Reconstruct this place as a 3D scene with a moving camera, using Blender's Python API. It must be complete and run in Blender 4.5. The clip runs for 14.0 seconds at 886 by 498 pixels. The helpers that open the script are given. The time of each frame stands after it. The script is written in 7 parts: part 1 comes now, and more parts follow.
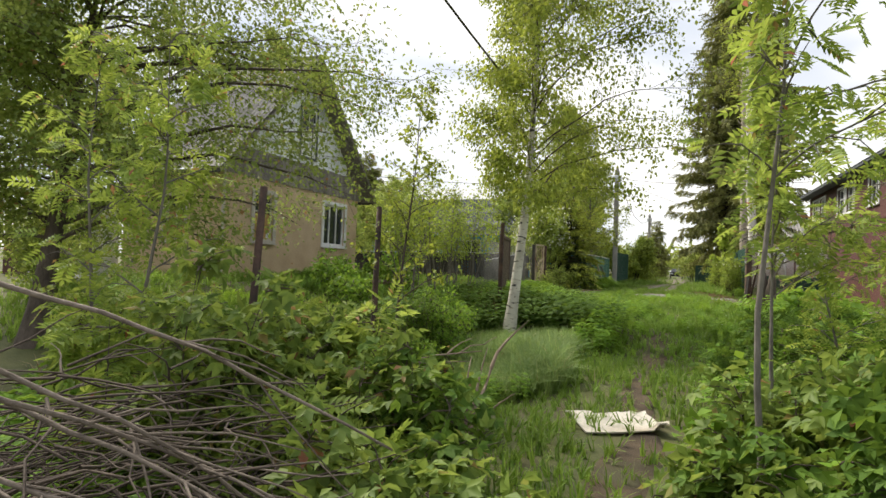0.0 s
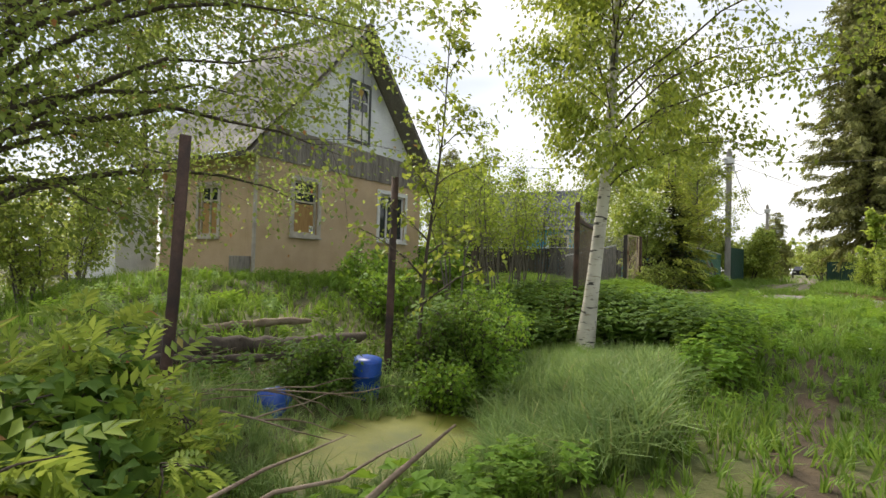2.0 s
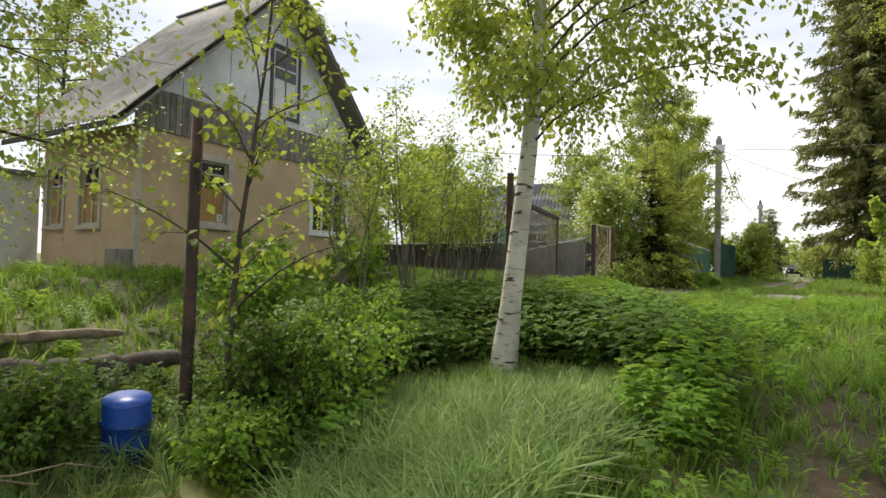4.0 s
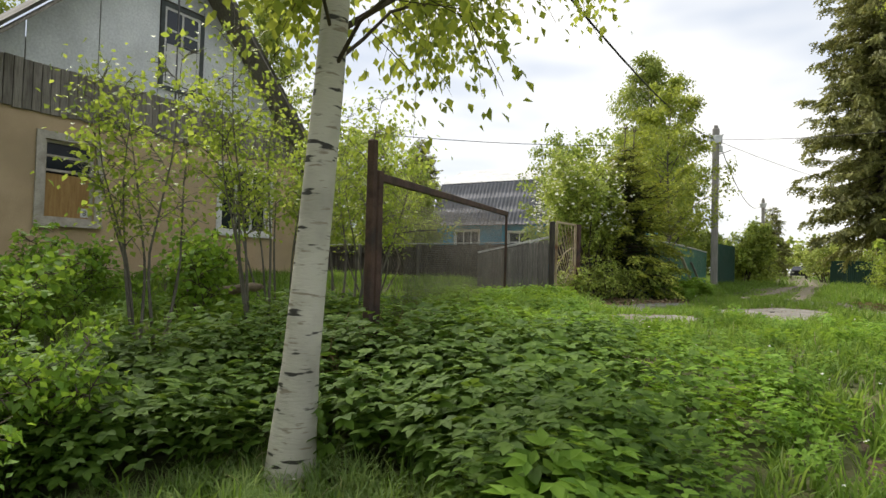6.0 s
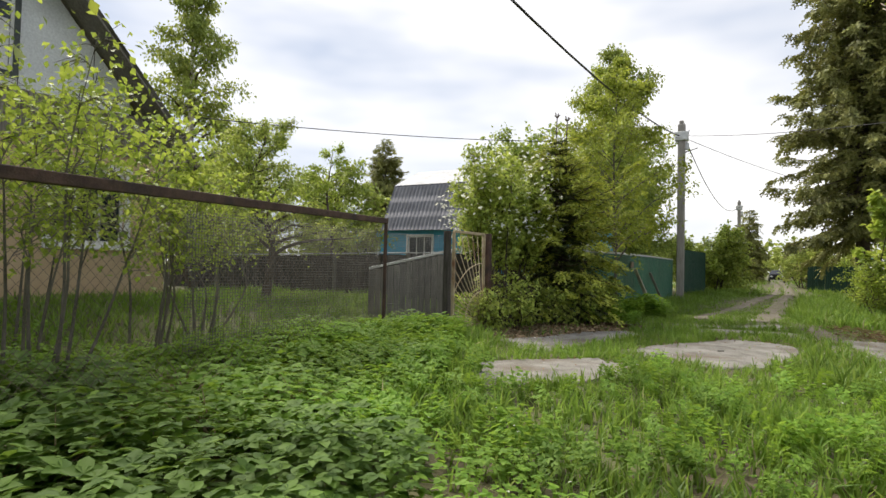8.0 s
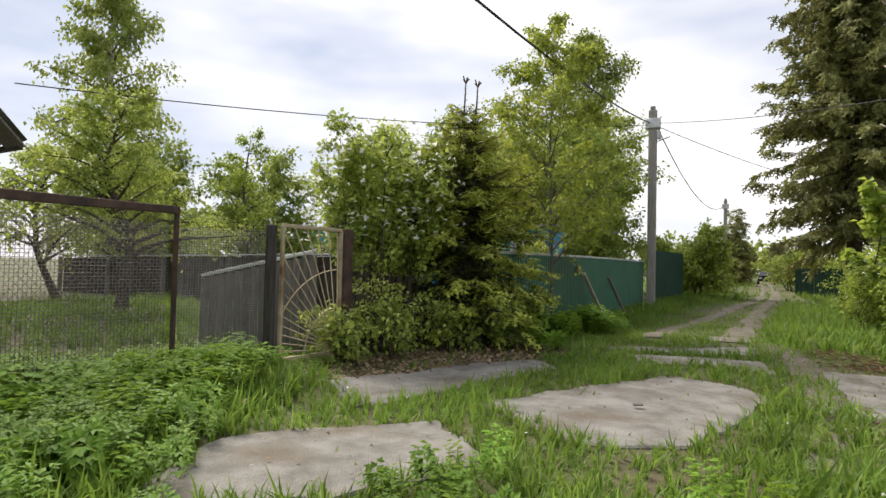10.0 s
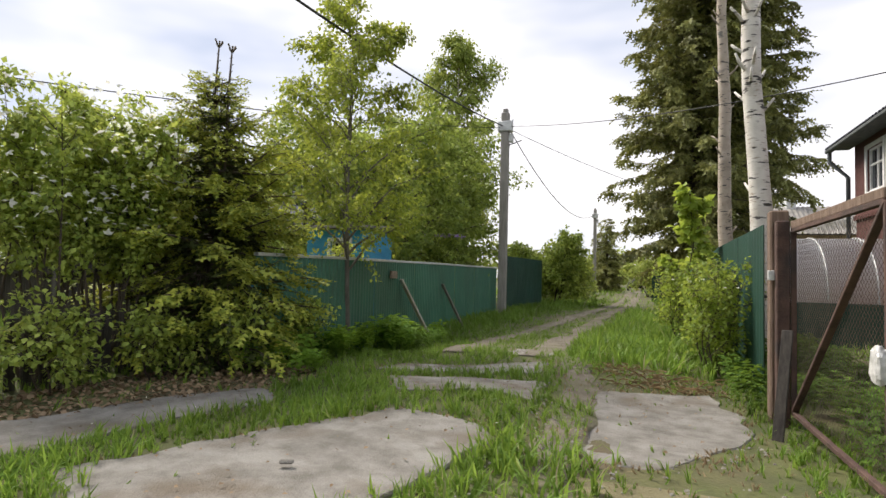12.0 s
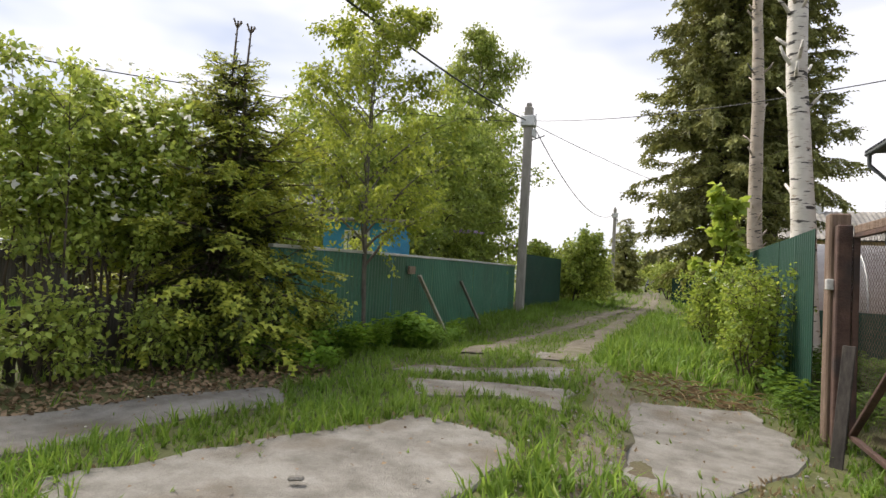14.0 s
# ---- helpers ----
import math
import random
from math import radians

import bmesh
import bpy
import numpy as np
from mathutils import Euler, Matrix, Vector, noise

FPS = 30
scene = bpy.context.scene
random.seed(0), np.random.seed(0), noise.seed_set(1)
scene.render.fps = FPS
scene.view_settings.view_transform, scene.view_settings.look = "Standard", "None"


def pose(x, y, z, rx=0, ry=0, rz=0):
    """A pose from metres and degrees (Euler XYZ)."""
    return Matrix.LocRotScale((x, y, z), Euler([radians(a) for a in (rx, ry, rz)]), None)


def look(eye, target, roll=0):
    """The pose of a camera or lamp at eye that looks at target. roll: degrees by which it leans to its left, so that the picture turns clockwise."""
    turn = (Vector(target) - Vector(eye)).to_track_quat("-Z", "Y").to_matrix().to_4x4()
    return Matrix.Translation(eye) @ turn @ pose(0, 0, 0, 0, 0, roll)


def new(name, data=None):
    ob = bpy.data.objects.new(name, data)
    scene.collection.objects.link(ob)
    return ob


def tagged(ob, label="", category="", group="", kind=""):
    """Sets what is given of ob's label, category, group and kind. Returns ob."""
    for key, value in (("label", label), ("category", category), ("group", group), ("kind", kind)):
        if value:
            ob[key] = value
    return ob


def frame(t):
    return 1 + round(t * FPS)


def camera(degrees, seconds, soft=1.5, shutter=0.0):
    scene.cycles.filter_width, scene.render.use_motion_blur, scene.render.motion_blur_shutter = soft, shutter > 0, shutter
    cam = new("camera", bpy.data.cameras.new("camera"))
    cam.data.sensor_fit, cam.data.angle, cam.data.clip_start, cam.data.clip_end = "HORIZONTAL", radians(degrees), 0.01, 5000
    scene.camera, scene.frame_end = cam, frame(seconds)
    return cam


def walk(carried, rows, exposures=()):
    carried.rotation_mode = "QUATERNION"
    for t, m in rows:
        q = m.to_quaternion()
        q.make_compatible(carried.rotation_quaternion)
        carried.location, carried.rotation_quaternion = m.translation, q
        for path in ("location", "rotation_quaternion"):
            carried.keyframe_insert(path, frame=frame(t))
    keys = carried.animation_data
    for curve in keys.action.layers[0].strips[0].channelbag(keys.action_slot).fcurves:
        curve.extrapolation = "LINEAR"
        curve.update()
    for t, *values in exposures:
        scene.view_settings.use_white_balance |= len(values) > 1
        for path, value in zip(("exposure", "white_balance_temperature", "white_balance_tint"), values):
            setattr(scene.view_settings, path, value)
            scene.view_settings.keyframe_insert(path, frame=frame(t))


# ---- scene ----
cam = camera(76.4, 14.0)
METRES, EYE, TILT, LEAN, TURN = 20.0, 1.5, 0.0, 0.0, 22.0
ROWS = [
    (0.0, 0.0, 0.0, 0.0, -0.06, 1.63, -2.22),
    (0.5, 0.0164, 0.0367, -0.0039, -2.31, 1.77, -2.18),
    (1.0, 0.0273, 0.0777, -0.0046, -2.09, 1.72, -2.1),
    (1.5, 0.0317, 0.1129, -0.0043, 1.81, 1.69, -1.96),
    (2.0, 0.0366, 0.1548, -0.006, 9.47, 1.4, -1.71),
    (2.5, 0.0473, 0.1944, -0.0105, 9.42, 1.4, -1.63),
    (5.0, 0.1216, 0.3696, -0.0113, 8.78, 1.52, -1.57),
    (5.5, 0.1374, 0.4096, -0.007, 9.21, 1.45, -1.58),
    (6.0, 0.153, 0.4486, -0.0026, 9.28, 1.48, -1.56),
    (6.5, 0.1709, 0.4912, 0.0009, 9.26, 1.43, -1.54),
    (7.0, 0.1885, 0.5255, 0.0082, 9.0, 1.62, -1.48),
    (7.5, 0.2091, 0.5621, 0.011, 8.68, 1.62, -1.45),
    (8.0, 0.231, 0.5938, 0.0155, 7.89, 1.77, -1.32),
    (10.5, 0.3353, 0.7718, 0.023, 7.02, 1.85, -1.35),
    (11.0, 0.3601, 0.797, 0.0238, 3.19, 2.11, -1.41),
    (11.5, 0.3878, 0.8165, 0.024, 0.57, 2.28, -1.36),
    (12.0, 0.4114, 0.8207, 0.0237, -2.73, 2.77, -1.49),
    (12.5, 0.4283, 0.821, 0.0271, -2.8, 3.0, -1.48),
    (13.0, 0.432, 0.8225, 0.0267, -2.82, 2.8, -2.34),
    (13.5, 0.4231, 0.8311, 0.0252, -2.94, 2.6, -2.83),
    (14.0, 0.4067, 0.8419, 0.0249, -1.28, 2.24, -3.15),
]
walk(cam, [(t, pose(0, 0, EYE, TILT, LEAN, TURN) @ pose(METRES * x, METRES * y, METRES * z, 90 + pitch, roll, yaw)) for t, x, y, z, yaw, pitch, roll in ROWS], [(0.0, 1.07, 6850, 10), (2.5, 1.14, 6850, 10), (5.0, 1.06, 6850, 9), (10.0, 0.95, 6650, 13), (14.0, 1.07, 6700, 14)])

# ---- world and sun: bright overcast, cloud with pale blue gaps ----
world = bpy.data.worlds.new("sky")
scene.world = world
world.use_nodes = True
wn, wl = world.node_tree.nodes, world.node_tree.links
sky = wn.new("ShaderNodeTexSky")
sky.sky_type, sky.sun_disc = "NISHITA", False
sky.sun_elevation, sky.sun_rotation = radians(48), radians(-65)
wc = wn.new("ShaderNodeTexCoord")
wmap = wn.new("ShaderNodeMapping")
wmap.inputs["Scale"].default_value = (1.0, 1.0, 3.2)
wno = wn.new("ShaderNodeTexNoise")
wno.inputs["Scale"].default_value, wno.inputs["Detail"].default_value, wno.inputs["Roughness"].default_value = 1.5, 4.0, 0.5
wramp = wn.new("ShaderNodeValToRGB")
wramp.color_ramp.elements[0].position, wramp.color_ramp.elements[0].color = 0.43, (0.53, 0.60, 0.73, 1)
wramp.color_ramp.elements[1].position, wramp.color_ramp.elements[1].color = 0.61, (1.0, 1.0, 1.0, 1)
wmix = wn.new("ShaderNodeMix")
wmix.data_type = "RGBA"
wmix.inputs["Factor"].default_value = 0.90
wsc = wn.new("ShaderNodeVectorMath")
wsc.operation = "SCALE"
wsc.inputs["Scale"].default_value = 6.1
wl.new(wc.outputs["Generated"], wmap.inputs["Vector"])
wl.new(wmap.outputs["Vector"], wno.inputs["Vector"])
wl.new(wno.outputs["Fac"], wramp.inputs["Fac"])
wl.new(wramp.outputs["Color"], wsc.inputs[0])
wl.new(sky.outputs["Color"], wmix.inputs["A"])
wl.new(wsc.outputs["Vector"], wmix.inputs["B"])
wl.new(wmix.outputs["Result"], wn["Background"].inputs["Color"])
wn["Background"].inputs["Strength"].default_value = 0.10
sun = new("sun", bpy.data.lights.new("sun", "SUN"))
sun.data.energy, sun.data.angle, sun.data.color = 3.0, radians(28), (1.0, 0.95, 0.86)
sun.matrix_world = look((0, 0, 0), (0.68, -0.30, -0.80))


# ---- materials ----
def nodes_of(name):
    m = bpy.data.materials.new(name)
    m.use_nodes = True
    return m, m.node_tree.nodes, m.node_tree.links, m.node_tree.nodes["Principled BSDF"]


def surface(name, c1, c2, scale=4.0, rough=0.8, bump=0.3, fine=40.0, metal=0.0, stretch=(1, 1, 1), stain=None, spread=(0.35, 0.65), piece=0.0):
    """Two-scale mottled surface: broad patches of c1 and c2, fine grain in the relief, optional third stain colour."""
    m, n, l, p = nodes_of(name)
    tc = n.new("ShaderNodeTexCoord")
    mp = n.new("ShaderNodeMapping")
    mp.inputs["Scale"].default_value = stretch
    l.new(tc.outputs["Object"], mp.inputs["Vector"])
    a = n.new("ShaderNodeTexNoise")
    a.inputs["Scale"].default_value, a.inputs["Detail"].default_value, a.inputs["Roughness"].default_value = scale, 8.0, 0.62
    l.new(mp.outputs["Vector"], a.inputs["Vector"])
    r = n.new("ShaderNodeValToRGB")
    r.color_ramp.elements[0].position, r.color_ramp.elements[0].color = spread[0], (*c1, 1)
    r.color_ramp.elements[1].position, r.color_ramp.elements[1].color = spread[1], (*c2, 1)
    l.new(a.outputs["Fac"], r.inputs["Fac"])
    out = r.outputs["Color"]
    f = n.new("ShaderNodeTexNoise")
    f.inputs["Scale"].default_value, f.inputs["Detail"].default_value = fine, 5.0
    l.new(mp.outputs["Vector"], f.inputs["Vector"])
    if stain:
        s = n.new("ShaderNodeTexNoise")
        s.inputs["Scale"].default_value, s.inputs["Detail"].default_value = scale * 0.37, 9.0
        l.new(mp.outputs["Vector"], s.inputs["Vector"])
        sr = n.new("ShaderNodeMapRange")
        sr.inputs["From Min"].default_value, sr.inputs["From Max"].default_value = 0.52, 0.66
        l.new(s.outputs["Fac"], sr.inputs["Value"])
        sm = n.new("ShaderNodeMix")
        sm.data_type = "RGBA"
        sm.inputs["B"].default_value = (*stain, 1)
        l.new(sr.outputs["Result"], sm.inputs["Factor"])
        l.new(out, sm.inputs["A"])
        out = sm.outputs["Result"]
    g = n.new("ShaderNodeMix")
    g.data_type, g.blend_type = "RGBA", "MULTIPLY"
    g.inputs["Factor"].default_value = 0.35
    gr = n.new("ShaderNodeMapRange")
    gr.inputs["From Min"].default_value, gr.inputs["From Max"].default_value = 0.3, 0.7
    gr.inputs["To Min"].default_value, gr.inputs["To Max"].default_value = 0.55, 1.25
    l.new(f.outputs["Fac"], gr.inputs["Value"])
    l.new(out, g.inputs["A"])
    l.new(gr.outputs["Result"], g.inputs["B"])
    out = g.outputs["Result"]
    if piece:
        oi = n.new("ShaderNodeObjectInfo")
        pr = n.new("ShaderNodeMapRange")
        pr.inputs["To Min"].default_value, pr.inputs["To Max"].default_value = 1 - piece, 1 + piece
        l.new(oi.outputs["Random"], pr.inputs["Value"])
        pm = n.new("ShaderNodeMix")
        pm.data_type, pm.blend_type = "RGBA", "MULTIPLY"
        pm.inputs["Factor"].default_value = 1.0
        l.new(out, pm.inputs["A"])
        l.new(pr.outputs["Result"], pm.inputs["B"])
        out = pm.outputs["Result"]
    l.new(out, p.inputs["Base Color"])
    p.inputs["Roughness"].default_value, p.inputs["Metallic"].default_value = rough, metal
    b = n.new("ShaderNodeBump")
    b.inputs["Strength"].default_value, b.inputs["Distance"].default_value = bump, 0.02
    l.new(f.outputs["Fac"], b.inputs["Height"])
    l.new(b.outputs["Normal"], p.inputs["Normal"])
    return m


def leafy(name, c1, c2, c3=None, rough=0.55, through_light=0.4, patch=0.5):
    """Foliage: colour varies leaf by leaf and in broad patches; light passes through the blade."""
    m, n, l, p = nodes_of(name)
    ge = n.new("ShaderNodeNewGeometry")
    r = n.new("ShaderNodeValToRGB")
    e = r.color_ramp.elements
    e[0].position, e[0].color = 0.0, (*c1, 1)
    e[1].position, e[1].color = 0.97 if c3 else 1.0, (*c2, 1)
    if c3:
        x = e.new(1.0)
        x.color = (*c3, 1)
    l.new(ge.outputs["Random Per Island"], r.inputs["Fac"])
    tc = n.new("ShaderNodeTexCoord")
    no = n.new("ShaderNodeTexNoise")
    no.inputs["Scale"].default_value, no.inputs["Detail"].default_value = 0.9, 3.0
    l.new(tc.outputs["Object"], no.inputs["Vector"])
    mr = n.new("ShaderNodeMapRange")
    mr.inputs["From Min"].default_value, mr.inputs["From Max"].default_value = 0.3, 0.7
    mr.inputs["To Min"].default_value, mr.inputs["To Max"].default_value = 1 - patch * 0.5, 1 + patch * 0.5
    l.new(no.outputs["Fac"], mr.inputs["Value"])
    mu = n.new("ShaderNodeMix")
    mu.data_type, mu.blend_type = "RGBA", "MULTIPLY"
    mu.inputs["Factor"].default_value = 1.0
    l.new(r.outputs["Color"], mu.inputs["A"])
    l.new(mr.outputs["Result"], mu.inputs["B"])
    l.new(mu.outputs["Result"], p.inputs["Base Color"])
    p.inputs["Roughness"].default_value, p.inputs["Specular IOR Level"].default_value = rough, 0.22
    t = n.new("ShaderNodeBsdfTranslucent")
    hs = n.new("ShaderNodeHueSaturation")
    hs.inputs["Hue"].default_value, hs.inputs["Saturation"].default_value, hs.inputs["Value"].default_value = 0.478, 1.0, 1.5
    l.new(mu.outputs["Result"], hs.inputs["Color"])
    l.new(hs.outputs["Color"], t.inputs["Color"])
    mx = n.new("ShaderNodeMixShader")
    mx.inputs["Fac"].default_value = through_light
    l.new(p.outputs["BSDF"], mx.inputs[1])
    l.new(t.outputs["BSDF"], mx.inputs[2])
    l.new(mx.outputs["Shader"], n["Material Output"].inputs["Surface"])
    return m


def birch_bark(name, band=3.0, pale=(0.60, 0.56, 0.48), tan=(0.42, 0.39, 0.33)):
    """White papery bark with dark horizontal marks and grey scars."""
    m, n, l, p = nodes_of(name)
    tc = n.new("ShaderNodeTexCoord")

    def noise_of(scale, stretch, detail=4.0):
        mp = n.new("ShaderNodeMapping")
        mp.inputs["Scale"].default_value = stretch
        l.new(tc.outputs["Object"], mp.inputs["Vector"])
        t = n.new("ShaderNodeTexNoise")
        t.inputs["Scale"].default_value, t.inputs["Detail"].default_value = scale, detail
        l.new(mp.outputs["Vector"], t.inputs["Vector"])
        return t.outputs["Fac"]

    def stepped(src, lo, hi):
        mr = n.new("ShaderNodeMapRange")
        mr.inputs["From Min"].default_value, mr.inputs["From Max"].default_value = lo, hi
        l.new(src, mr.inputs["Value"])
        return mr.outputs["Result"]

    def mixed(a, b, f):
        mi = n.new("ShaderNodeMix")
        mi.data_type = "RGBA"
        if isinstance(a, tuple):
            mi.inputs["A"].default_value = (*a, 1)
        else:
            l.new(a, mi.inputs["A"])
        mi.inputs["B"].default_value = (*b, 1)
        l.new(f, mi.inputs["Factor"])
        return mi.outputs["Result"]

    c = mixed(pale, tan, stepped(noise_of(3.0, (1, 1, 1), 7), 0.4, 0.65))
    c = mixed(c, (0.30, 0.25, 0.19), stepped(noise_of(4.0, (1.5, 1.5, 9)), 0.60, 0.68))
    marks = stepped(noise_of(band, (1.6, 1.6, 7), 2), 0.61, 0.66)
    c = mixed(c, (0.05, 0.045, 0.04), marks)
    c = mixed(c, (0.10, 0.10, 0.09), stepped(noise_of(1.3, (1, 1, 1.4), 6), 0.64, 0.70))
    l.new(c, p.inputs["Base Color"])
    p.inputs["Roughness"].default_value = 0.75
    b = n.new("ShaderNodeBump")
    b.inputs["Strength"].default_value, b.inputs["Distance"].default_value = 0.5, 0.012
    l.new(noise_of(14, (1, 1, 4)), b.inputs["Height"])
    l.new(b.outputs["Normal"], p.inputs["Normal"])
    return m


def glassy(name, tint=(0.02, 0.025, 0.03)):
    m, n, l, p = nodes_of(name)
    p.inputs["Base Color"].default_value = (*tint, 1)
    p.inputs["Roughness"].default_value = 0.06
    no = n.new("ShaderNodeTexNoise")
    no.inputs["Scale"].default_value = 2.0
    b = n.new("ShaderNodeBump")
    b.inputs["Strength"].default_value, b.inputs["Distance"].default_value = 0.1, 0.02
    l.new(no.outputs["Fac"], b.inputs["Height"])
    l.new(b.outputs["Normal"], p.inputs["Normal"])
    return m


M_TURF = surface("turf_and_moss", (0.060, 0.072, 0.022), (0.115, 0.120, 0.038), 1.6, 0.95, 0.6, 30, stain=(0.10, 0.078, 0.045))
M_CONCRETE = surface("concrete", (0.162, 0.15, 0.127), (0.305, 0.29, 0.258), 3.4, 0.95, 0.9, 80, stain=(0.16, 0.132, 0.098))
M_TRACK = surface("track_gravel", (0.105, 0.09, 0.062), (0.20, 0.172, 0.13), 3.0, 0.95, 0.9, 55, stain=(0.10, 0.105, 0.04))
M_MOSS = surface("mossy_gravel", (0.13, 0.115, 0.055), (0.21, 0.185, 0.10), 2.6, 0.95, 0.9, 60, stain=(0.115, 0.13, 0.035))
M_SOIL = surface("bare_soil", (0.055, 0.038, 0.022), (0.125, 0.088, 0.052), 4.0, 0.95, 0.9, 60, stain=(0.08, 0.075, 0.035))
M_STUCCO = surface("ochre_stucco", (0.46, 0.335, 0.205), (0.56, 0.42, 0.27), 1.1, 0.9, 0.25, 70, stain=(0.41, 0.31, 0.20))
M_GREYWOOD = surface("weathered_wood", (0.16, 0.14, 0.12), (0.30, 0.275, 0.24), 5, 0.9, 0.5, 60, stretch=(6, 6, 0.6), piece=0.22)
M_DARKWOOD = surface("dark_wood", (0.035, 0.03, 0.026), (0.09, 0.078, 0.066), 4, 0.9, 0.5, 50, stretch=(6, 6, 0.6), piece=0.3)
M_PLANKS = surface("grey_planks", (0.12, 0.11, 0.10), (0.22, 0.20, 0.18), 4, 0.9, 0.5, 50, stretch=(6, 6, 0.6), piece=0.25)
M_SHEET = surface("pale_sheet", (0.58, 0.60, 0.62), (0.76, 0.78, 0.79), 0.9, 0.55, 0.12, 25, stain=(0.40, 0.41, 0.41))
M_SLATE = surface("roof_sheet_grey", (0.19, 0.18, 0.165), (0.30, 0.285, 0.26), 2.0, 0.9, 0.3, 40, stain=(0.14, 0.135, 0.11))
M_SLATE_PALE = surface("roof_sheet_pale", (0.42, 0.43, 0.44), (0.56, 0.57, 0.58), 1.5, 0.7, 0.2, 30)
M_SLATE_DARK = surface("roof_sheet_dark", (0.085, 0.09, 0.105), (0.13, 0.135, 0.155), 1.2, 0.75, 0.2, 30)
M_BLUE = surface("blue_paint", (0.035, 0.25, 0.42), (0.05, 0.32, 0.50), 1.5, 0.7, 0.2, 30, stretch=(1, 1, 4))
M_WHITE = surface("white_paint", (0.62, 0.62, 0.60), (0.76, 0.76, 0.74), 2.5, 0.6, 0.15, 40, stain=(0.5, 0.49, 0.46))
M_TRIM = surface("window_casing", (0.36, 0.32, 0.27), (0.52, 0.48, 0.42), 5, 0.85, 0.3, 50)
M_FRAME_DARK = surface("dark_casing", (0.05, 0.06, 0.06), (0.10, 0.11, 0.11), 4, 0.8, 0.3, 40)
M_CURTAIN = surface("ochre_curtain", (0.30, 0.17, 0.06), (0.42, 0.26, 0.10), 3, 0.9, 0.1, 40, stretch=(1, 6, 0.6))
M_GLASS = glassy("window_glass")
M_RUST = surface("rusty_steel", (0.06, 0.033, 0.026), (0.115, 0.066, 0.05), 7, 0.85, 0.4, 60, stain=(0.045, 0.032, 0.028))
M_RUST_PALE = surface("peeling_steel", (0.38, 0.30, 0.19), (0.50, 0.42, 0.28), 6, 0.8, 0.3, 50, stain=(0.20, 0.10, 0.05))
M_WIRE = surface("steel_wire", (0.07, 0.07, 0.068), (0.14, 0.14, 0.135), 6, 0.6, 0.1, 40, metal=0.5)
M_WIRE_RUST = surface("rusted_wire", (0.11, 0.08, 0.06), (0.20, 0.16, 0.12), 6, 0.8, 0.1, 40)
M_GREENMETAL = surface("green_profiled_steel", (0.048, 0.150, 0.098), (0.066, 0.200, 0.132), 1.2, 0.5, 0.1, 30, stain=(0.055, 0.13, 0.085))
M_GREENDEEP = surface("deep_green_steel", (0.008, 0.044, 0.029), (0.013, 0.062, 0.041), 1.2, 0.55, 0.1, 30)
M_WHITESHEET = surface("white_ribbed_sheet", (0.74, 0.75, 0.75), (0.84, 0.85, 0.85), 2.0, 0.6, 0.15, 30, stretch=(1, 1, 5))
M_GREENDARK = surface("dark_green_steel", (0.008, 0.045, 0.032), (0.013, 0.065, 0.045), 1.0, 0.5, 0.1, 30)
M_TEAL = surface("teal_paint", (0.10, 0.33, 0.28), (0.14, 0.40, 0.34), 2, 0.6, 0.1, 30)
M_GALV = surface("pale_metal_cap", (0.50, 0.51, 0.50), (0.66, 0.67, 0.66), 4, 0.5, 0.1, 40, metal=0.3)
M_POLE = surface("pole_concrete", (0.25, 0.235, 0.21), (0.36, 0.34, 0.31), 3, 0.9, 0.3, 50, stretch=(3, 3, 0.5))
M_BLACK = surface("black_rubber", (0.012, 0.012, 0.013), (0.03, 0.03, 0.03), 5, 0.6, 0.1, 40)
M_BROWNWOOD = surface("maroon_boards", (0.07, 0.022, 0.018), (0.11, 0.038, 0.03), 3, 0.7, 0.3, 40, stretch=(1, 1, 8))
M_BLUEPLASTIC = surface("blue_plastic", (0.006, 0.05, 0.30), (0.01, 0.08, 0.42), 3, 0.4, 0.05, 20, stain=(0.02, 0.06, 0.2))
M_PALEBOARD = surface("pale_board", (0.55, 0.50, 0.43), (0.70, 0.65, 0.57), 3, 0.8, 0.25, 30, stain=(0.42, 0.36, 0.28))
M_BAG = surface("white_plastic_bag", (0.46, 0.46, 0.45), (0.64, 0.64, 0.62), 8, 0.35, 0.4, 25)
M_BARK = surface("brown_bark", (0.055, 0.042, 0.032), (0.12, 0.095, 0.075), 7, 0.95, 0.7, 50, stretch=(1, 1, 0.35))
M_BARK_GREY = surface("grey_bark", (0.10, 0.09, 0.075), (0.19, 0.17, 0.145), 7, 0.95, 0.6, 50, stretch=(1, 1, 0.35))
M_DEADWOOD = surface("dry_wood", (0.17, 0.12, 0.085), (0.32, 0.25, 0.185), 6, 0.9, 0.5, 50)
M_BRUSH = surface("dead_twig_bark", (0.10, 0.078, 0.06), (0.21, 0.17, 0.135), 8, 0.9, 0.5, 60)
M_POSTWOOD = surface("brown_post_wood", (0.13, 0.085, 0.06), (0.24, 0.17, 0.125), 5, 0.9, 0.5, 50, stretch=(6, 6, 0.6))
M_TWIG = surface("twig_bark", (0.05, 0.035, 0.026), (0.10, 0.075, 0.055), 9, 0.9, 0.4, 60)
M_BIRCH = birch_bark("birch_bark")
M_BIRCH_OLD = birch_bark("old_birch_bark", 2.0, (0.66, 0.63, 0.57), (0.50, 0.47, 0.41))
M_BIRCH_TAN = birch_bark("tan_birch_bark", 2.4, (0.40, 0.34, 0.27), (0.28, 0.235, 0.18))
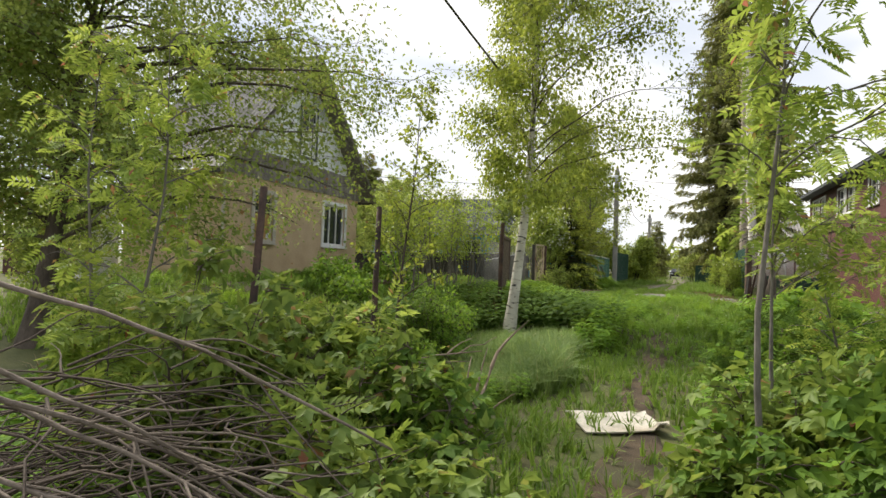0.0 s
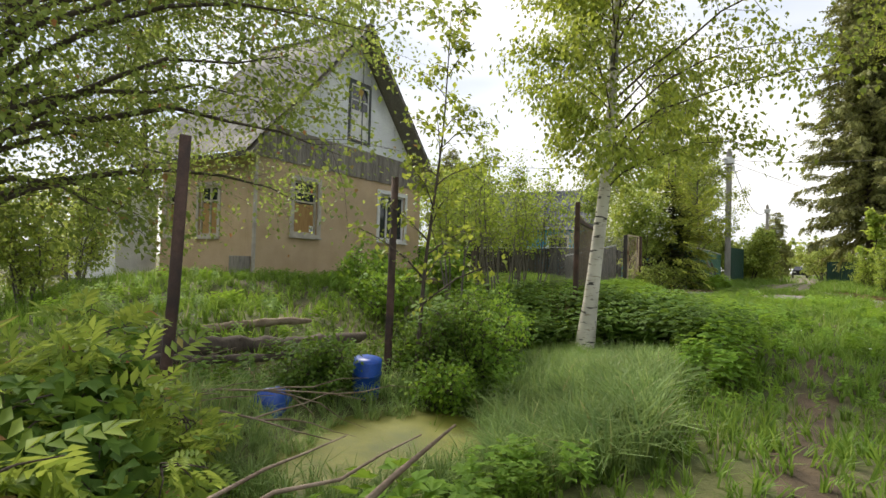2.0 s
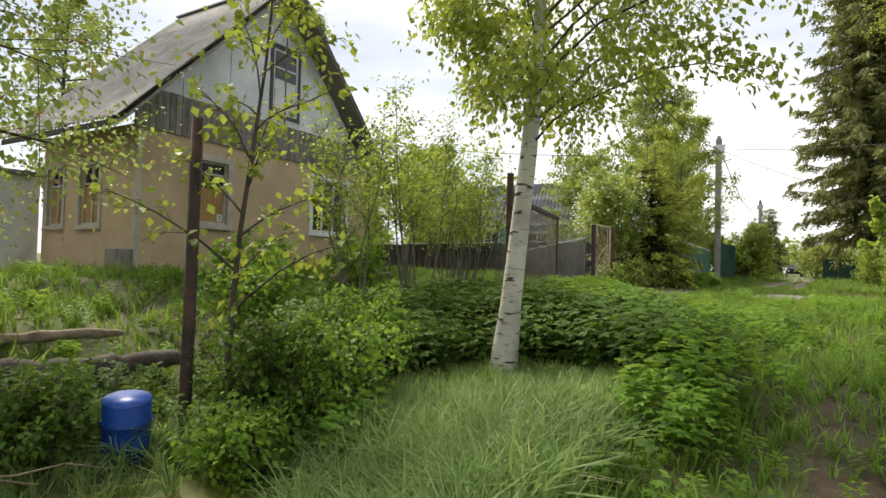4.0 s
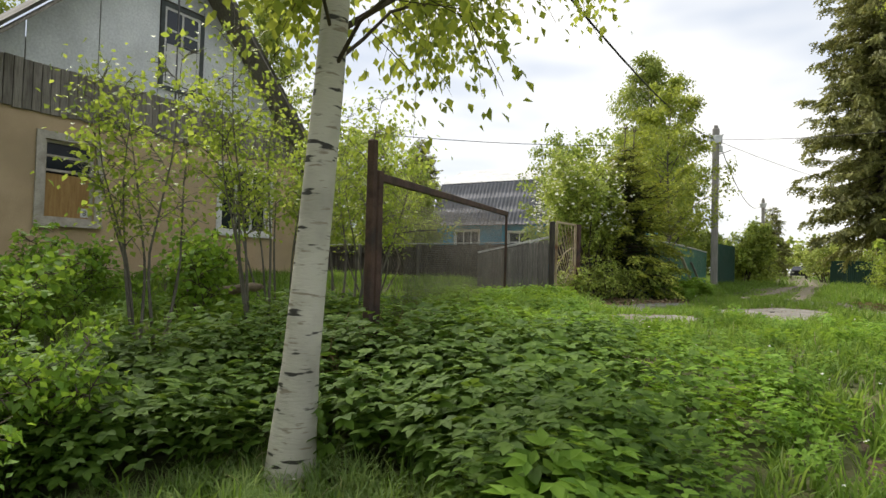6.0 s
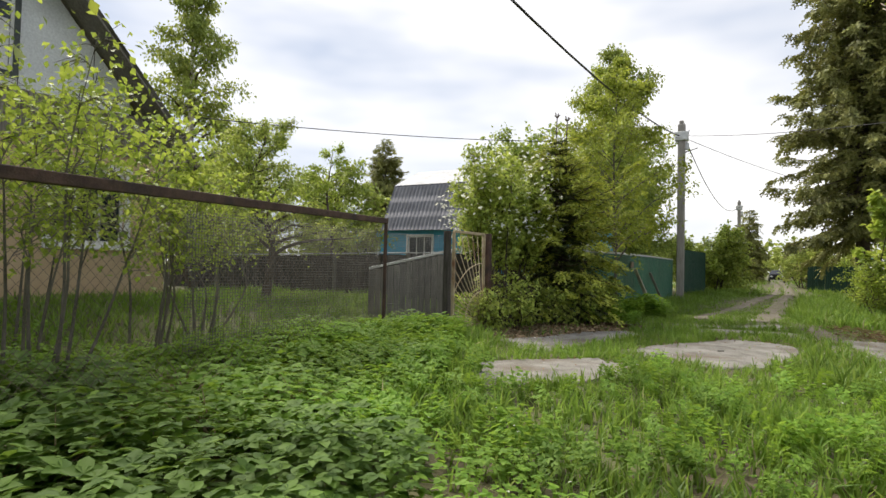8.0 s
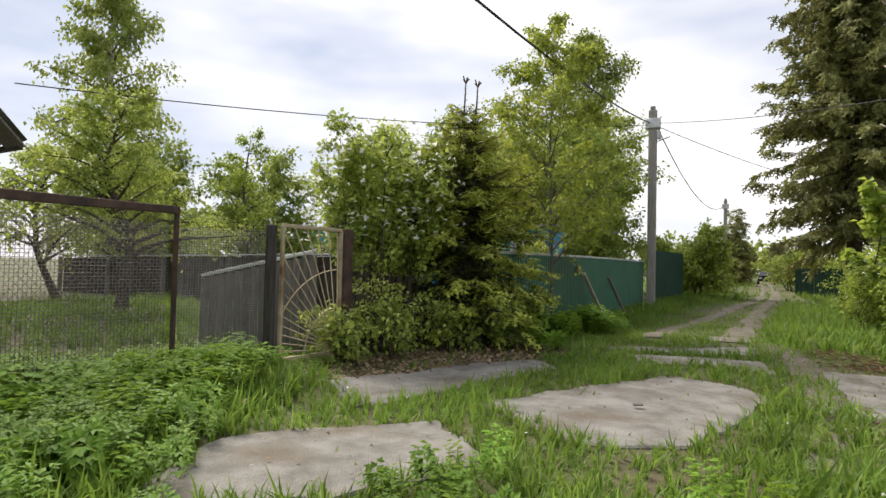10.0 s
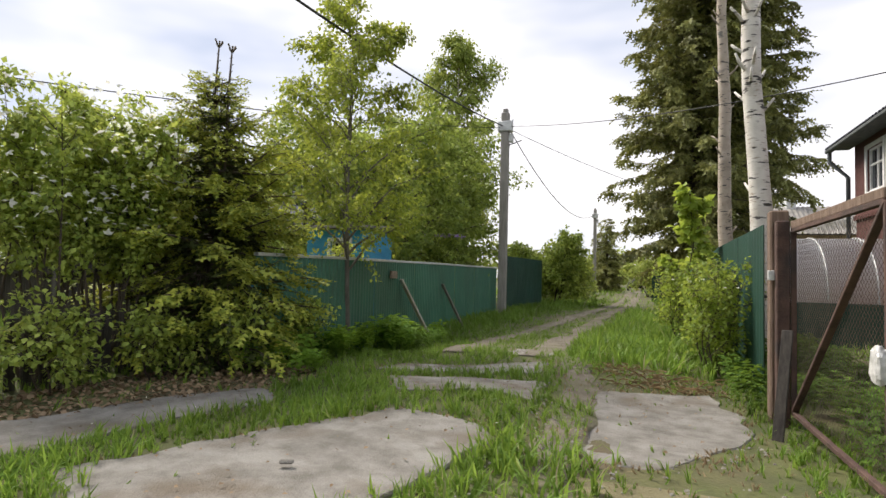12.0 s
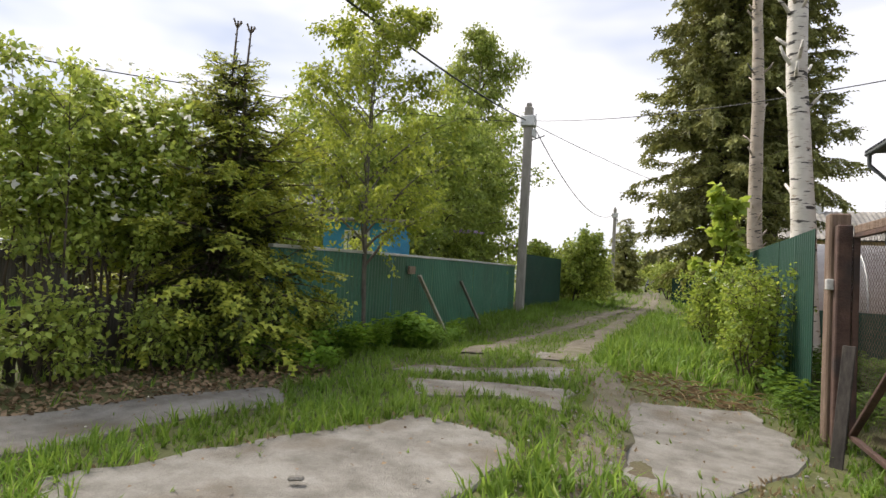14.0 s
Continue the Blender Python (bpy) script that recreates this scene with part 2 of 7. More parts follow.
M_SCUM = surface("duckweed_water", (0.14, 0.145, 0.014), (0.205, 0.205, 0.026), 3, 0.6, 0.2, 90, stain=(0.10, 0.115, 0.02))
M_ASHLAR = surface("chimney_brick", (0.30, 0.27, 0.24), (0.42, 0.38, 0.34), 5, 0.9, 0.3, 40)
M_CARPAINT = surface("dark_car_paint", (0.012, 0.013, 0.016), (0.022, 0.023, 0.027), 2, 0.25, 0.0, 20)
M_STRAW = leafy("dry_stalks", (0.22, 0.16, 0.09), (0.40, 0.31, 0.18), None, 0.8, 0.15)
M_LITTER = leafy("dead_leaves", (0.16, 0.11, 0.065), (0.31, 0.23, 0.145), None, 0.85, 0.1)

L_BIRCH = leafy("birch_leaf", (0.156, 0.218, 0.032), (0.297, 0.362, 0.058), None, 0.5, 0.45)
L_APPLE = leafy("apple_leaf", (0.125, 0.190, 0.038), (0.250, 0.320, 0.074), (0.294, 0.146, 0.058), 0.55, 0.42)
L_HEDGE = leafy("hedge_leaf", (0.180, 0.260, 0.052), (0.425, 0.510, 0.112), None, 0.5, 0.33)
L_MAPLE = leafy("maple_leaf", (0.095, 0.160, 0.030), (0.225, 0.310, 0.062), (0.26, 0.11, 0.06), 0.5, 0.4)
L_GARDEN = leafy("garden_leaf", (0.135, 0.205, 0.040), (0.300, 0.385, 0.080), None, 0.5, 0.38)
L_SHRUB = leafy("shrub_leaf", (0.150, 0.235, 0.032), (0.300, 0.395, 0.065), None, 0.5, 0.45)
L_ROWAN = leafy("rowan_leaf", (0.145, 0.228, 0.037), (0.292, 0.382, 0.073), (0.315, 0.119, 0.072), 0.5, 0.45)
L_HERB = leafy("herb_leaf", (0.108, 0.222, 0.024), (0.204, 0.342, 0.042), None, 0.62, 0.38)
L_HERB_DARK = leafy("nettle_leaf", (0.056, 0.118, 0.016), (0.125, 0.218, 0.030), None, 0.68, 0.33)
L_GRASS = leafy("grass_blade", (0.096, 0.190, 0.024), (0.197, 0.315, 0.057), (0.317, 0.290, 0.176), 0.5, 0.4)
L_SEDGE = leafy("sedge_blade", (0.133, 0.226, 0.063), (0.266, 0.368, 0.121), (0.438, 0.368, 0.198), 0.5, 0.35)
L_SPRUCE = leafy("spruce_needles", (0.135, 0.155, 0.050), (0.275, 0.280, 0.085), None, 0.6, 0.18, 1.0)
L_SPRUCE_INNER = leafy("inner_spruce_needles", (0.050, 0.070, 0.024), (0.120, 0.150, 0.045), None, 0.6, 0.12)
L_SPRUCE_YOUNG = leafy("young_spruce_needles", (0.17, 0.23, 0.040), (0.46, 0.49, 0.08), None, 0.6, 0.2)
L_FAR = leafy("distant_leaf", (0.150, 0.215, 0.042), (0.300, 0.360, 0.084), None, 0.6, 0.35)
L_LILAC = leafy("lilac_blossom", (0.30, 0.20, 0.36), (0.45, 0.33, 0.50), None, 0.7, 0.3)
L_FLOWER = leafy("white_blossom", (0.62, 0.62, 0.56), (0.78, 0.78, 0.72), None, 0.7, 0.3)


# ---- building helpers ----
def part(name, bm, material, parent=None, label="", smooth=False):
    me = bpy.data.meshes.new(name)
    bm.to_mesh(me)
    bm.free()
    me.materials.append(material)
    if smooth:
        me.shade_smooth()
    ob = new(name, me)
    ob.parent = parent
    if label:
        ob["label"] = label
    return ob


def thing(name, place, label, category, group="", kind=""):
    ob = new(name)
    ob.location = place
    return tagged(ob, label, category, group, kind)


def box(bm, lo, hi, m=None):
    """A box between two corners, moved by the matrix m."""
    c = [(lo[i] + hi[i]) / 2 for i in range(3)]
    s = [hi[i] - lo[i] for i in range(3)]
    t = Matrix.Translation(c) @ Matrix.Diagonal((*s, 1))
    return bmesh.ops.create_cube(bm, size=1.0, matrix=(m @ t) if m else t)["verts"]


def block(name, lo, hi, material, parent=None, label="", bevel=0.006, m=None):
    bm = bmesh.new()
    box(bm, lo, hi, m)
    if bevel:
        bmesh.ops.bevel(bm, geom=bm.edges[:], offset=bevel, segments=1, affect="EDGES")
    return part(name, bm, material, parent, label)


def beam(name, a, b, w, h, material, parent=None, label="", bevel=0.006):
    """A squared beam from a to b."""
    a, b = Vector(a), Vector(b)
    m = Matrix.Translation(a) @ (b - a).to_track_quat("Z", "Y").to_matrix().to_4x4()
    return block(name, (-w / 2, -h / 2, 0), (w / 2, h / 2, (b - a).length), material, parent, label, bevel, m)


def np_mesh(name, verts, tris, material, parent=None, label="", smooth=False):
    """One mesh object from arrays of corners and triangles."""
    me = bpy.data.meshes.new(name)
    verts, tris = np.asarray(verts, np.float32), np.asarray(tris, np.int32)
    me.vertices.add(len(verts))
    me.vertices.foreach_set("co", verts.ravel())
    me.loops.add(tris.size)
    me.loops.foreach_set("vertex_index", tris.ravel())
    me.polygons.add(len(tris))
    me.polygons.foreach_set("loop_start", np.arange(0, tris.size, 3, dtype=np.int32))
    me.update(calc_edges=True)
    if smooth:
        me.shade_smooth()
    me.materials.append(material)
    ob = new(name, me)
    ob.parent = parent
    if label:
        ob["label"] = label
    return ob


def tubes(lines, sides=6):
    """Tapered tubes along lines of (points, radii), as arrays of corners and triangles."""
    vs, fs, n0 = [], [], 0
    ang = np.arange(sides) * 2 * np.pi / sides
    for pts, rad in lines:
        pts, rad = np.asarray(pts, float), np.asarray(rad, float)
        k = len(pts)
        d = np.gradient(pts, axis=0)
        d /= np.linalg.norm(d, axis=1)[:, None] + 1e-9
        ref = np.where(np.abs(d[:, 2:3]) > 0.9, np.array([[1.0, 0, 0]]), np.array([[0, 0, 1.0]]))
        u = np.cross(d, ref)
        u /= np.linalg.norm(u, axis=1)[:, None] + 1e-9
        w = np.cross(d, u)
        ring = pts[:, None] + rad[:, None, None] * (np.cos(ang)[None, :, None] * u[:, None] + np.sin(ang)[None, :, None] * w[:, None])
        vs.append(ring.reshape(-1, 3))
        i = np.arange(k - 1)[:, None] * sides
        j = np.arange(sides)[None]
        j2 = (j + 1) % sides
        q = [n0 + i + j, n0 + i + j2, n0 + i + sides + j2, n0 + i + sides + j]
        fs.append(np.stack([q[0], q[1], q[2]], -1).reshape(-1, 3))
        fs.append(np.stack([q[0], q[2], q[3]], -1).reshape(-1, 3))
        top = n0 + (k - 1) * sides
        fs.append(np.array([(top, top + s, top + s + 1) for s in range(1, sides - 1)]))
        n0 += k * sides
    return np.concatenate(vs), np.concatenate(fs)


def unit(a):
    return a / (np.linalg.norm(a, axis=-1, keepdims=True) + 1e-9)


def strewn(template, places, along, up, size):
    """Copies of a leaf template (across, along, out) at places, joined into arrays."""
    tv, tf = template
    along = unit(along)
    side = unit(np.cross(along, up))
    out = np.cross(side, along)
    size = np.asarray(size)[:, None, None]
    v = places[:, None] + size * (tv[None, :, :1] * side[:, None] + tv[None, :, 1:2] * along[:, None] + tv[None, :, 2:] * out[:, None])
    f = tf[None] + (np.arange(len(places)) * len(tv))[:, None, None]
    return v.reshape(-1, 3), f.reshape(-1, 3)


def merged(sets):
    vs, fs, n = [], [], 0
    for v, f in sets:
        vs.append(v)
        fs.append(np.asarray(f) + n)
        n += len(v)
    return np.concatenate(vs), np.concatenate(fs)


def blade(width, mid=0.42, cup=0.10, droop=0.08):
    """A single folded leaf, one long."""
    v = np.array([(0, 0, 0), (-width, mid, cup), (0, mid, 0), (width, mid, cup), (0, 1, -droop)], float)
    f = np.array([(0, 2, 1), (0, 3, 2), (1, 2, 4), (2, 3, 4)])
    return v, f


def lobed():
    """A leaf of three pointed lobes."""
    parts = []
    for a, s in ((0, 1.0), (52, 0.8), (-52, 0.8)):
        v, f = simple_leaf(0.27)
        c, q = math.cos(radians(a)), math.sin(radians(a))
        v = v * s
        parts.append((np.stack([v[:, 0] * c + v[:, 1] * q, v[:, 1] * c - v[:, 0] * q, v[:, 2]], 1), f))
    return merged(parts)


def pinnate(pairs=5):
    """A feathered leaf: paired leaflets on one rib."""
    parts = []
    for i in range(pairs):
        y = 0.22 + 0.62 * i / (pairs - 1)
        for s in (-1, 1):
            v, f = simple_leaf(0.18)
            v = v * 0.38
            a = radians(62) * s
            c, q = math.cos(a), math.sin(a)
            parts.append((np.stack([v[:, 0] * c + v[:, 1] * q, v[:, 1] * c - v[:, 0] * q + y, v[:, 2] - 0.18 * y * y], 1), f))
    v, f = simple_leaf(0.18)
    parts.append((v * 0.38 + np.array([0, 0.84, -0.13]), f))
    return merged(parts)


def herb():
    """A leafy herb stalk, one high: whorls of three-lobed leaves."""
    rng = np.random.RandomState(3)
    lv, lf = lobed()
    n = 20
    az = np.arange(n) * 2.4 + rng.rand(n)
    h = np.linspace(0.40, 1.0, n)
    at = np.stack([(0.08 + 0.14 * rng.rand(n)) * np.cos(az), (0.08 + 0.14 * rng.rand(n)) * np.sin(az), h], 1)
    al = np.stack([np.cos(az), np.sin(az), 0.15 + 0.25 * rng.rand(n) - 0.3 * (1 - h)], 1)
    return strewn((lv, lf), at, al, np.tile((0, 0, 1.0), (n, 1)), 0.24 - 0.08 * (h - 0.45))


def tuft(n=11, lean=0.55, width=0.018, seed=5):
    """A tuft of arching grass blades, one high."""
    rng = np.random.RandomState(seed)
    sets = []
    for i in range(n):
        a, b = rng.rand() * 6.283, lean * (0.25 + rng.rand())
        h, r = 0.55 + 0.5 * rng.rand(), 0.10 * rng.rand()
        a0 = rng.rand() * 6.283
        o = np.array([r * math.cos(a0), r * math.sin(a0), -0.03])
        d, s = np.array([math.cos(a), math.sin(a), 0]), np.array([-math.sin(a), math.cos(a), 0])
        p1, p2 = o + d * b * 0.25 * h + np.array([0, 0, 0.55 * h]), o + d * b * h + np.array([0, 0, (0.95 - 0.3 * b) * h])
        v = np.array([o - s * width, o + s * width, p1 - s * width * 0.8, p1 + s * width * 0.8, p2])
        sets.append((v, np.array([(0, 1, 3), (0, 3, 2), (2, 3, 4)])))
    return merged(sets)


def broad_leaf(width):
    """A rounded leaf with a blunt base and a pointed, drooping tip, one long."""
    v = np.array([(0, 0, 0), (-width * 0.9, 0.26, 0.05), (-width * 0.8, 0.62, 0.03), (0, 1, -0.12), (width * 0.8, 0.62, 0.03), (width * 0.9, 0.26, 0.05), (0, 0.45, -0.03)], float)
    return v, np.array([(0, 6, 1), (1, 6, 2), (2, 6, 3), (3, 6, 4), (4, 6, 5), (5, 6, 0)])


def bank_herb():
    """A leafy stalk of the bank, one high: flat tiers of three broad leaflets."""
    rng = np.random.RandomState(6)
    trio = []
    for a, k in ((0, 1.0), (68, 0.85), (-68, 0.85)):
        v, f = broad_leaf(0.34)
        c, q = math.cos(radians(a)), math.sin(radians(a))
        v = v * k
        trio.append((np.stack([v[:, 0] * c + v[:, 1] * q, v[:, 1] * c - v[:, 0] * q, v[:, 2]], 1), f))
    n = 15
    az = np.arange(n) * 2.4 + rng.rand(n)
    h = np.linspace(0.40, 1.0, n)
    at = np.stack([(0.10 + 0.20 * rng.rand(n)) * np.cos(az), (0.10 + 0.20 * rng.rand(n)) * np.sin(az), h], 1)
    al = np.stack([np.cos(az), np.sin(az), 0.55 * rng.rand(n) - 0.15 - 0.35 * (1 - h)], 1)
    return strewn(merged(trio), at, al, np.tile((0, 0, 1.0), (n, 1)), 0.205 - 0.08 * (h - 0.45))


def frond():
    """A slender spruce twig with short side shoots, one long."""
    sets = []
    for i, y0 in enumerate((0.0, 0.16, 0.32, 0.48, 0.64, 0.78)):
        k = 1 if i % 2 else -1
        n = 0.24 * (1 - 0.5 * y0)
        v = np.array([(0, y0, 0), (k * n, y0 + n * 0.9, -0.05), (-k * n * 0.35, y0 + 0.26, 0.01)])
        sets.append((v, np.array([(0, 1, 2)] if k > 0 else [(0, 2, 1)])))
    return merged(sets)


def spray():
    """A flat spruce twig with a fringe of side shoots, one long."""
    sets = []
    for y0 in (0.0, 0.2, 0.4, 0.6, 0.78):
        for s in (-1, 1):
            n = 0.42 * (1 - 0.55 * y0)
            v = np.array([(0, y0, 0), (s * n, y0 + n * 0.75, -0.10), (s * n * 0.30, y0 + 0.26, 0.01)])
            sets.append((v, np.array([(0, 1, 2)] if s > 0 else [(0, 2, 1)])))
    sets.append((np.array([(-0.05, 0.5, 0), (0.05, 0.5, 0), (0, 1.0, -0.02)]), np.array([(0, 1, 2)])))
    return merged(sets)


def simple_leaf(width):
    """A small leaf folded along its rib, one long."""
    return np.array([(0, 0, 0), (-width, 0.45, 0.12), (0, 1, -0.06), (width, 0.45, 0.12)], float), np.array([(0, 2, 1), (0, 3, 2)])


T_LEAF, T_ROUND, T_LOBED, T_PINNATE, T_HERB = simple_leaf(0.36), simple_leaf(0.48), lobed(), pinnate(), herb()
T_BROAD, T_BANK, T_FROND = broad_leaf(0.42), bank_herb(), frond()
T_TUFT, T_SEDGE, T_SPRAY, T_SHORT = tuft(6, 0.6, 0.028), tuft(15, 0.75, 0.012, 8), spray(), tuft(6, 0.6, 0.038, 11)


# ---- the lie of the land ----
KNOTS = np.array([
    (0, -4, 0.0), (0, 2, -0.02), (-0.5, 6, -0.12), (-0.4, 9, -0.02), (-0.2, 12.5, 0.38), (0.4, 16, 0.58), (0, 20, 0.64), (-1, 24, 0.68), (0.5, 28, 0.70),
    (3, 2, 0.0), (3, 8, 0.1), (3, 14, 0.4), (3, 20, 0.55), (3, 25, 0.55), (8, 25, 0.5), (8, 5, 0.0), (-3, 3, -0.1), (-3.4, 12.1, 0.0), (-4.2, 8.2, -0.62),
    (-4.0, 7.0, -0.62), (-5.3, 8.8, -0.35), (-5.2, 6.2, 0.0), (-6.6, 8.8, 0.0), (-8.5, 9, 0.45), (-11.5, 12, 0.85), (-8, 14, 0.62), (-11, 19, 0.95), (-4.2, 14.2, 0.42),
    (-4.9, 20, 0.66)])
FAR_KNOTS = np.array([(-16, 24, 0.9), (-8, 24, 0.85), (-4, 30, 0.5), (-4, 38, 0.6), (0, 40, 0.72), (0, 80, 0.8), (-20, 40, 1.0), (15, 40, 0.8), (-18, 3, 0.5), (-30, 15, 0.9), (20, 10, 0.3)])
ALL_KNOTS = np.concatenate([KNOTS, FAR_KNOTS])


def ground_z(x, y):
    x, y = np.asarray(x, float), np.asarray(y, float)
    num, den = 0.0, 0.0
    for kx, ky, kz in ALL_KNOTS:
        w = 1.0 / ((x - kx) ** 2 + (y - ky) ** 2 + 0.5) ** 2
        num, den = num + w * kz, den + w
    return num / den + 0.03 * np.sin(1.7 * x + 0.6 * y) * np.cos(1.3 * y - 0.4 * x)


def gz(x, y):
    return float(ground_z(x, y))


# ---- ground: one sheet to the horizon ----
def ground():
    xs = np.unique(np.round(np.concatenate([np.linspace(-1500, -60, 9), np.linspace(-55, -16, 14), np.arange(-15, 9, 0.25), np.linspace(9, 55, 20), np.linspace(70, 1500, 9)]), 3))
    ys = np.unique(np.round(np.concatenate([np.linspace(-800, -40, 6), np.linspace(-30, -7, 8), np.arange(-6, 32, 0.25), np.linspace(32, 110, 50), np.linspace(130, 2500, 10)]), 3))
    gx, gy = np.meshgrid(xs, ys)
    v = np.stack([gx, gy, ground_z(gx, gy)], -1).reshape(-1, 3)
    nx, ny = len(xs), len(ys)
    i = (np.arange(ny - 1)[:, None] * nx + np.arange(nx - 1)[None]).ravel()
    f = np.concatenate([np.stack([i, i + 1, i + nx + 1], 1), np.stack([i, i + nx + 1, i + nx], 1)])
    return tagged(np_mesh("ground", v, f, M_TURF, smooth=True), "dark damp turf with moss and bare patches", "ground", kind="structure")


ground()


def track(name, points, width, label, material=None):
    """A worn strip of gravel that follows the ground."""
    pts = np.array(points, float)
    t = np.linspace(0, len(pts) - 1, 60)
    c = np.stack([np.interp(t, np.arange(len(pts)), pts[:, k]) for k in (0, 1)], 1)
    d = unit(np.gradient(c, axis=0))
    s = np.stack([d[:, 1], -d[:, 0]], 1)
    rng = np.random.RandomState(len(name))
    rows = []
    for k in np.linspace(-0.5, 0.5, 7):
        wob = width * (1 + 0.7 * np.interp(np.arange(60), np.arange(0, 60, 3), rng.rand(20) - 0.5))
        p = c + s * (k * wob)[:, None]
        rows.append(np.stack([p[:, 0], p[:, 1], ground_z(p[:, 0], p[:, 1]) + 0.022 - 0.05 * (abs(k) > 0.45)], 1))
    v = np.stack(rows, 1).reshape(-1, 3)
    i = (np.arange(59)[:, None] * 7 + np.arange(6)[None]).ravel()
    f = np.concatenate([np.stack([i, i + 1, i + 8], 1), np.stack([i, i + 8, i + 7], 1)])
    return tagged(np_mesh(name, v, f, material or M_TRACK, smooth=True), label, "track", kind="structure")


RUT_L = [(-1.5, 27.5), (-1.65, 30.5), (-0.75, 36.7), (-0.1, 43), (0.3, 50), (0.5, 60), (0.6, 90), (0.6, 140)]
RUT_R = [(-0.15, 27.5), (0.0, 33), (0.5, 42), (0.95, 49), (1.2, 60), (1.3, 90), (1.3, 140)]
track("road", RUT_L, 0.62, "worn gravel wheel track between grass strips")
track("road", RUT_R, 0.62, "worn gravel wheel track between grass strips")
track("road", [(0.75, 20.6), (0.85, 22.4), (0.9, 24.2), (0.8, 25.8), (0.4, 27.6)], 0.5, "strip of loose gravel between concrete slabs")


track("path", [(1.15, 18.2), (1.5, 19.5), (1.62, 20.8), (1.66, 21.6), (1.68, 22.3)], 1.6, "mossy trodden gravel before the wire gate", M_MOSS)
track("path", [(-0.35, 3.6), (-0.28, 5.0), (-0.2, 5.8), (-0.3, 6.8), (-0.38, 8.0), (-0.28, 9.5), (-0.12, 11.2), (0.0, 13.0), (0.12, 14.5)], 0.46, "trodden bare brown soil under the thicket", M_SOIL)


def slab(corners, seed, lift=0.02):
    """A broken concrete road slab with a ragged, rounded edge."""
    rng = np.random.RandomState(seed)
    pts = []
    n = len(corners)
    for i in range(n):
        a, b = np.array(corners[i]), np.array(corners[(i + 1) % n])
        k = max(3, int(np.linalg.norm(b - a) / 0.12))
        for j in range(k):
            pts.append(a + (b - a) * j / k + rng.normal(0, 0.05, 2))
    pts = np.array(pts)
    for _ in range(1):
        pts = (pts + 0.5 * np.roll(pts, 1, 0) + 0.5 * np.roll(pts, -1, 0)) / 2
    c = pts.mean(0)
    bm = bmesh.new()
    rings = []
    for s, dz in ((1.0, -0.12), (1.0, lift - 0.015), (0.985, lift), (0.6, lift), (0.25, lift)):
        r = c + (pts - c) * s
        z = ground_z(r[:, 0], r[:, 1]) * 0.8 + gz(*c) * 0.2 + dz
        rings.append([bm.verts.new((x, y, h)) for (x, y), h in zip(r, z)])
    for r0, r1 in zip(rings, rings[1:]):
        for i in range(len(pts)):
            j = (i + 1) % len(pts)
            bm.faces.new((r0[i], r0[j], r1[j], r1[i]))
    bm.faces.new(rings[-1])
    bmesh.ops.recalc_face_normals(bm, faces=bm.faces[:])
    ob = part("concrete_slab", bm, M_CONCRETE)
    return tagged(ob, "grey weathered concrete road slab with a broken edge", "slab", "road slabs")


SLABS = [
    [(-3.9, 20.9), (-2.95, 20.2), (-2.0, 23.3), (-2.5, 23.7)],
    [(-2.1, 20.95), (-1.0, 20.3), (-0.2, 20.5), (0.38, 22.8), (0.22, 23.2), (-0.75, 23.35)],
    [(-3.3, 18.9), (-2.1, 20.3), (-1.3, 19.65), (-1.8, 18.5), (-2.7, 17.9)],
    [(-1.55, 24.9), (0.36, 25.55), (0.5, 24.25), (-0.2, 24.5), (-0.95, 24.1)],
    [(-2.0, 25.3), (-1.8, 25.95), (0.19, 27.0), (0.22, 26.1)],
    [(-0.7, 27.55), (-0.65, 28.35), (0.1, 28.5), (0.16, 27.6)],
    [(0.98, 25.6), (2.32, 26.1), (2.5, 25.0), (2.45, 24.0), (1.95, 23.3), (1.62, 22.7), (1.03, 22.7)],
    [(1.35, 21.3), (2.5, 21.5), (2.7, 19.6), (1.6, 19.5)],
]
for k, cs in enumerate(SLABS):
    slab(cs, k + 1)


def inside(px, py, poly, grow=0.0):
    """Which points lie in a polygon, grown about its middle."""
    q = np.array(poly, float)
    c = q.mean(0)
    q = c + (q - c) * (1 + grow)
    res = np.zeros(np.shape(px), bool)
    j = len(q) - 1
    for i in range(len(q)):
        cross = ((q[i, 1] > py) != (q[j, 1] > py)) & (px < (q[j, 0] - q[i, 0]) * (py - q[i, 1]) / (q[j, 1] - q[i, 1] + 1e-12) + q[i, 0])
        res ^= cross
        j = i
    return res


def on_slab(px, py, grow=-0.05):
    r = np.zeros(np.shape(px), bool)
    for cs in SLABS:
        r |= inside(px, py, cs, grow)
    return r


# ---- pond with duckweed ----
def pond():
    bm = bmesh.new()
    rng = np.random.RandomState(4)
    ring = []
    for i in range(40):
        a = i * math.tau / 40
        r = 1 + 0.12 * math.sin(3 * a) + 0.05 * rng.rand()
        ring.append(bm.verts.new((-4.15 + 1.25 * r * math.cos(a), 7.75 + 1.55 * r * math.sin(a), -0.46)))
    bm.faces.new(ring)
    return tagged(part("pond", bm, M_SCUM), "shallow pond covered in yellow-green duckweed", "pond", kind="structure")


pond()


# ---- the ochre house ----
HX, Y0, Y1, ZB, ZT, BACK = -11.9, 12.70, 20.10, 0.72, 4.02, -15.6
RIDGE_Y, RIDGE_Z = 16.30, 8.42


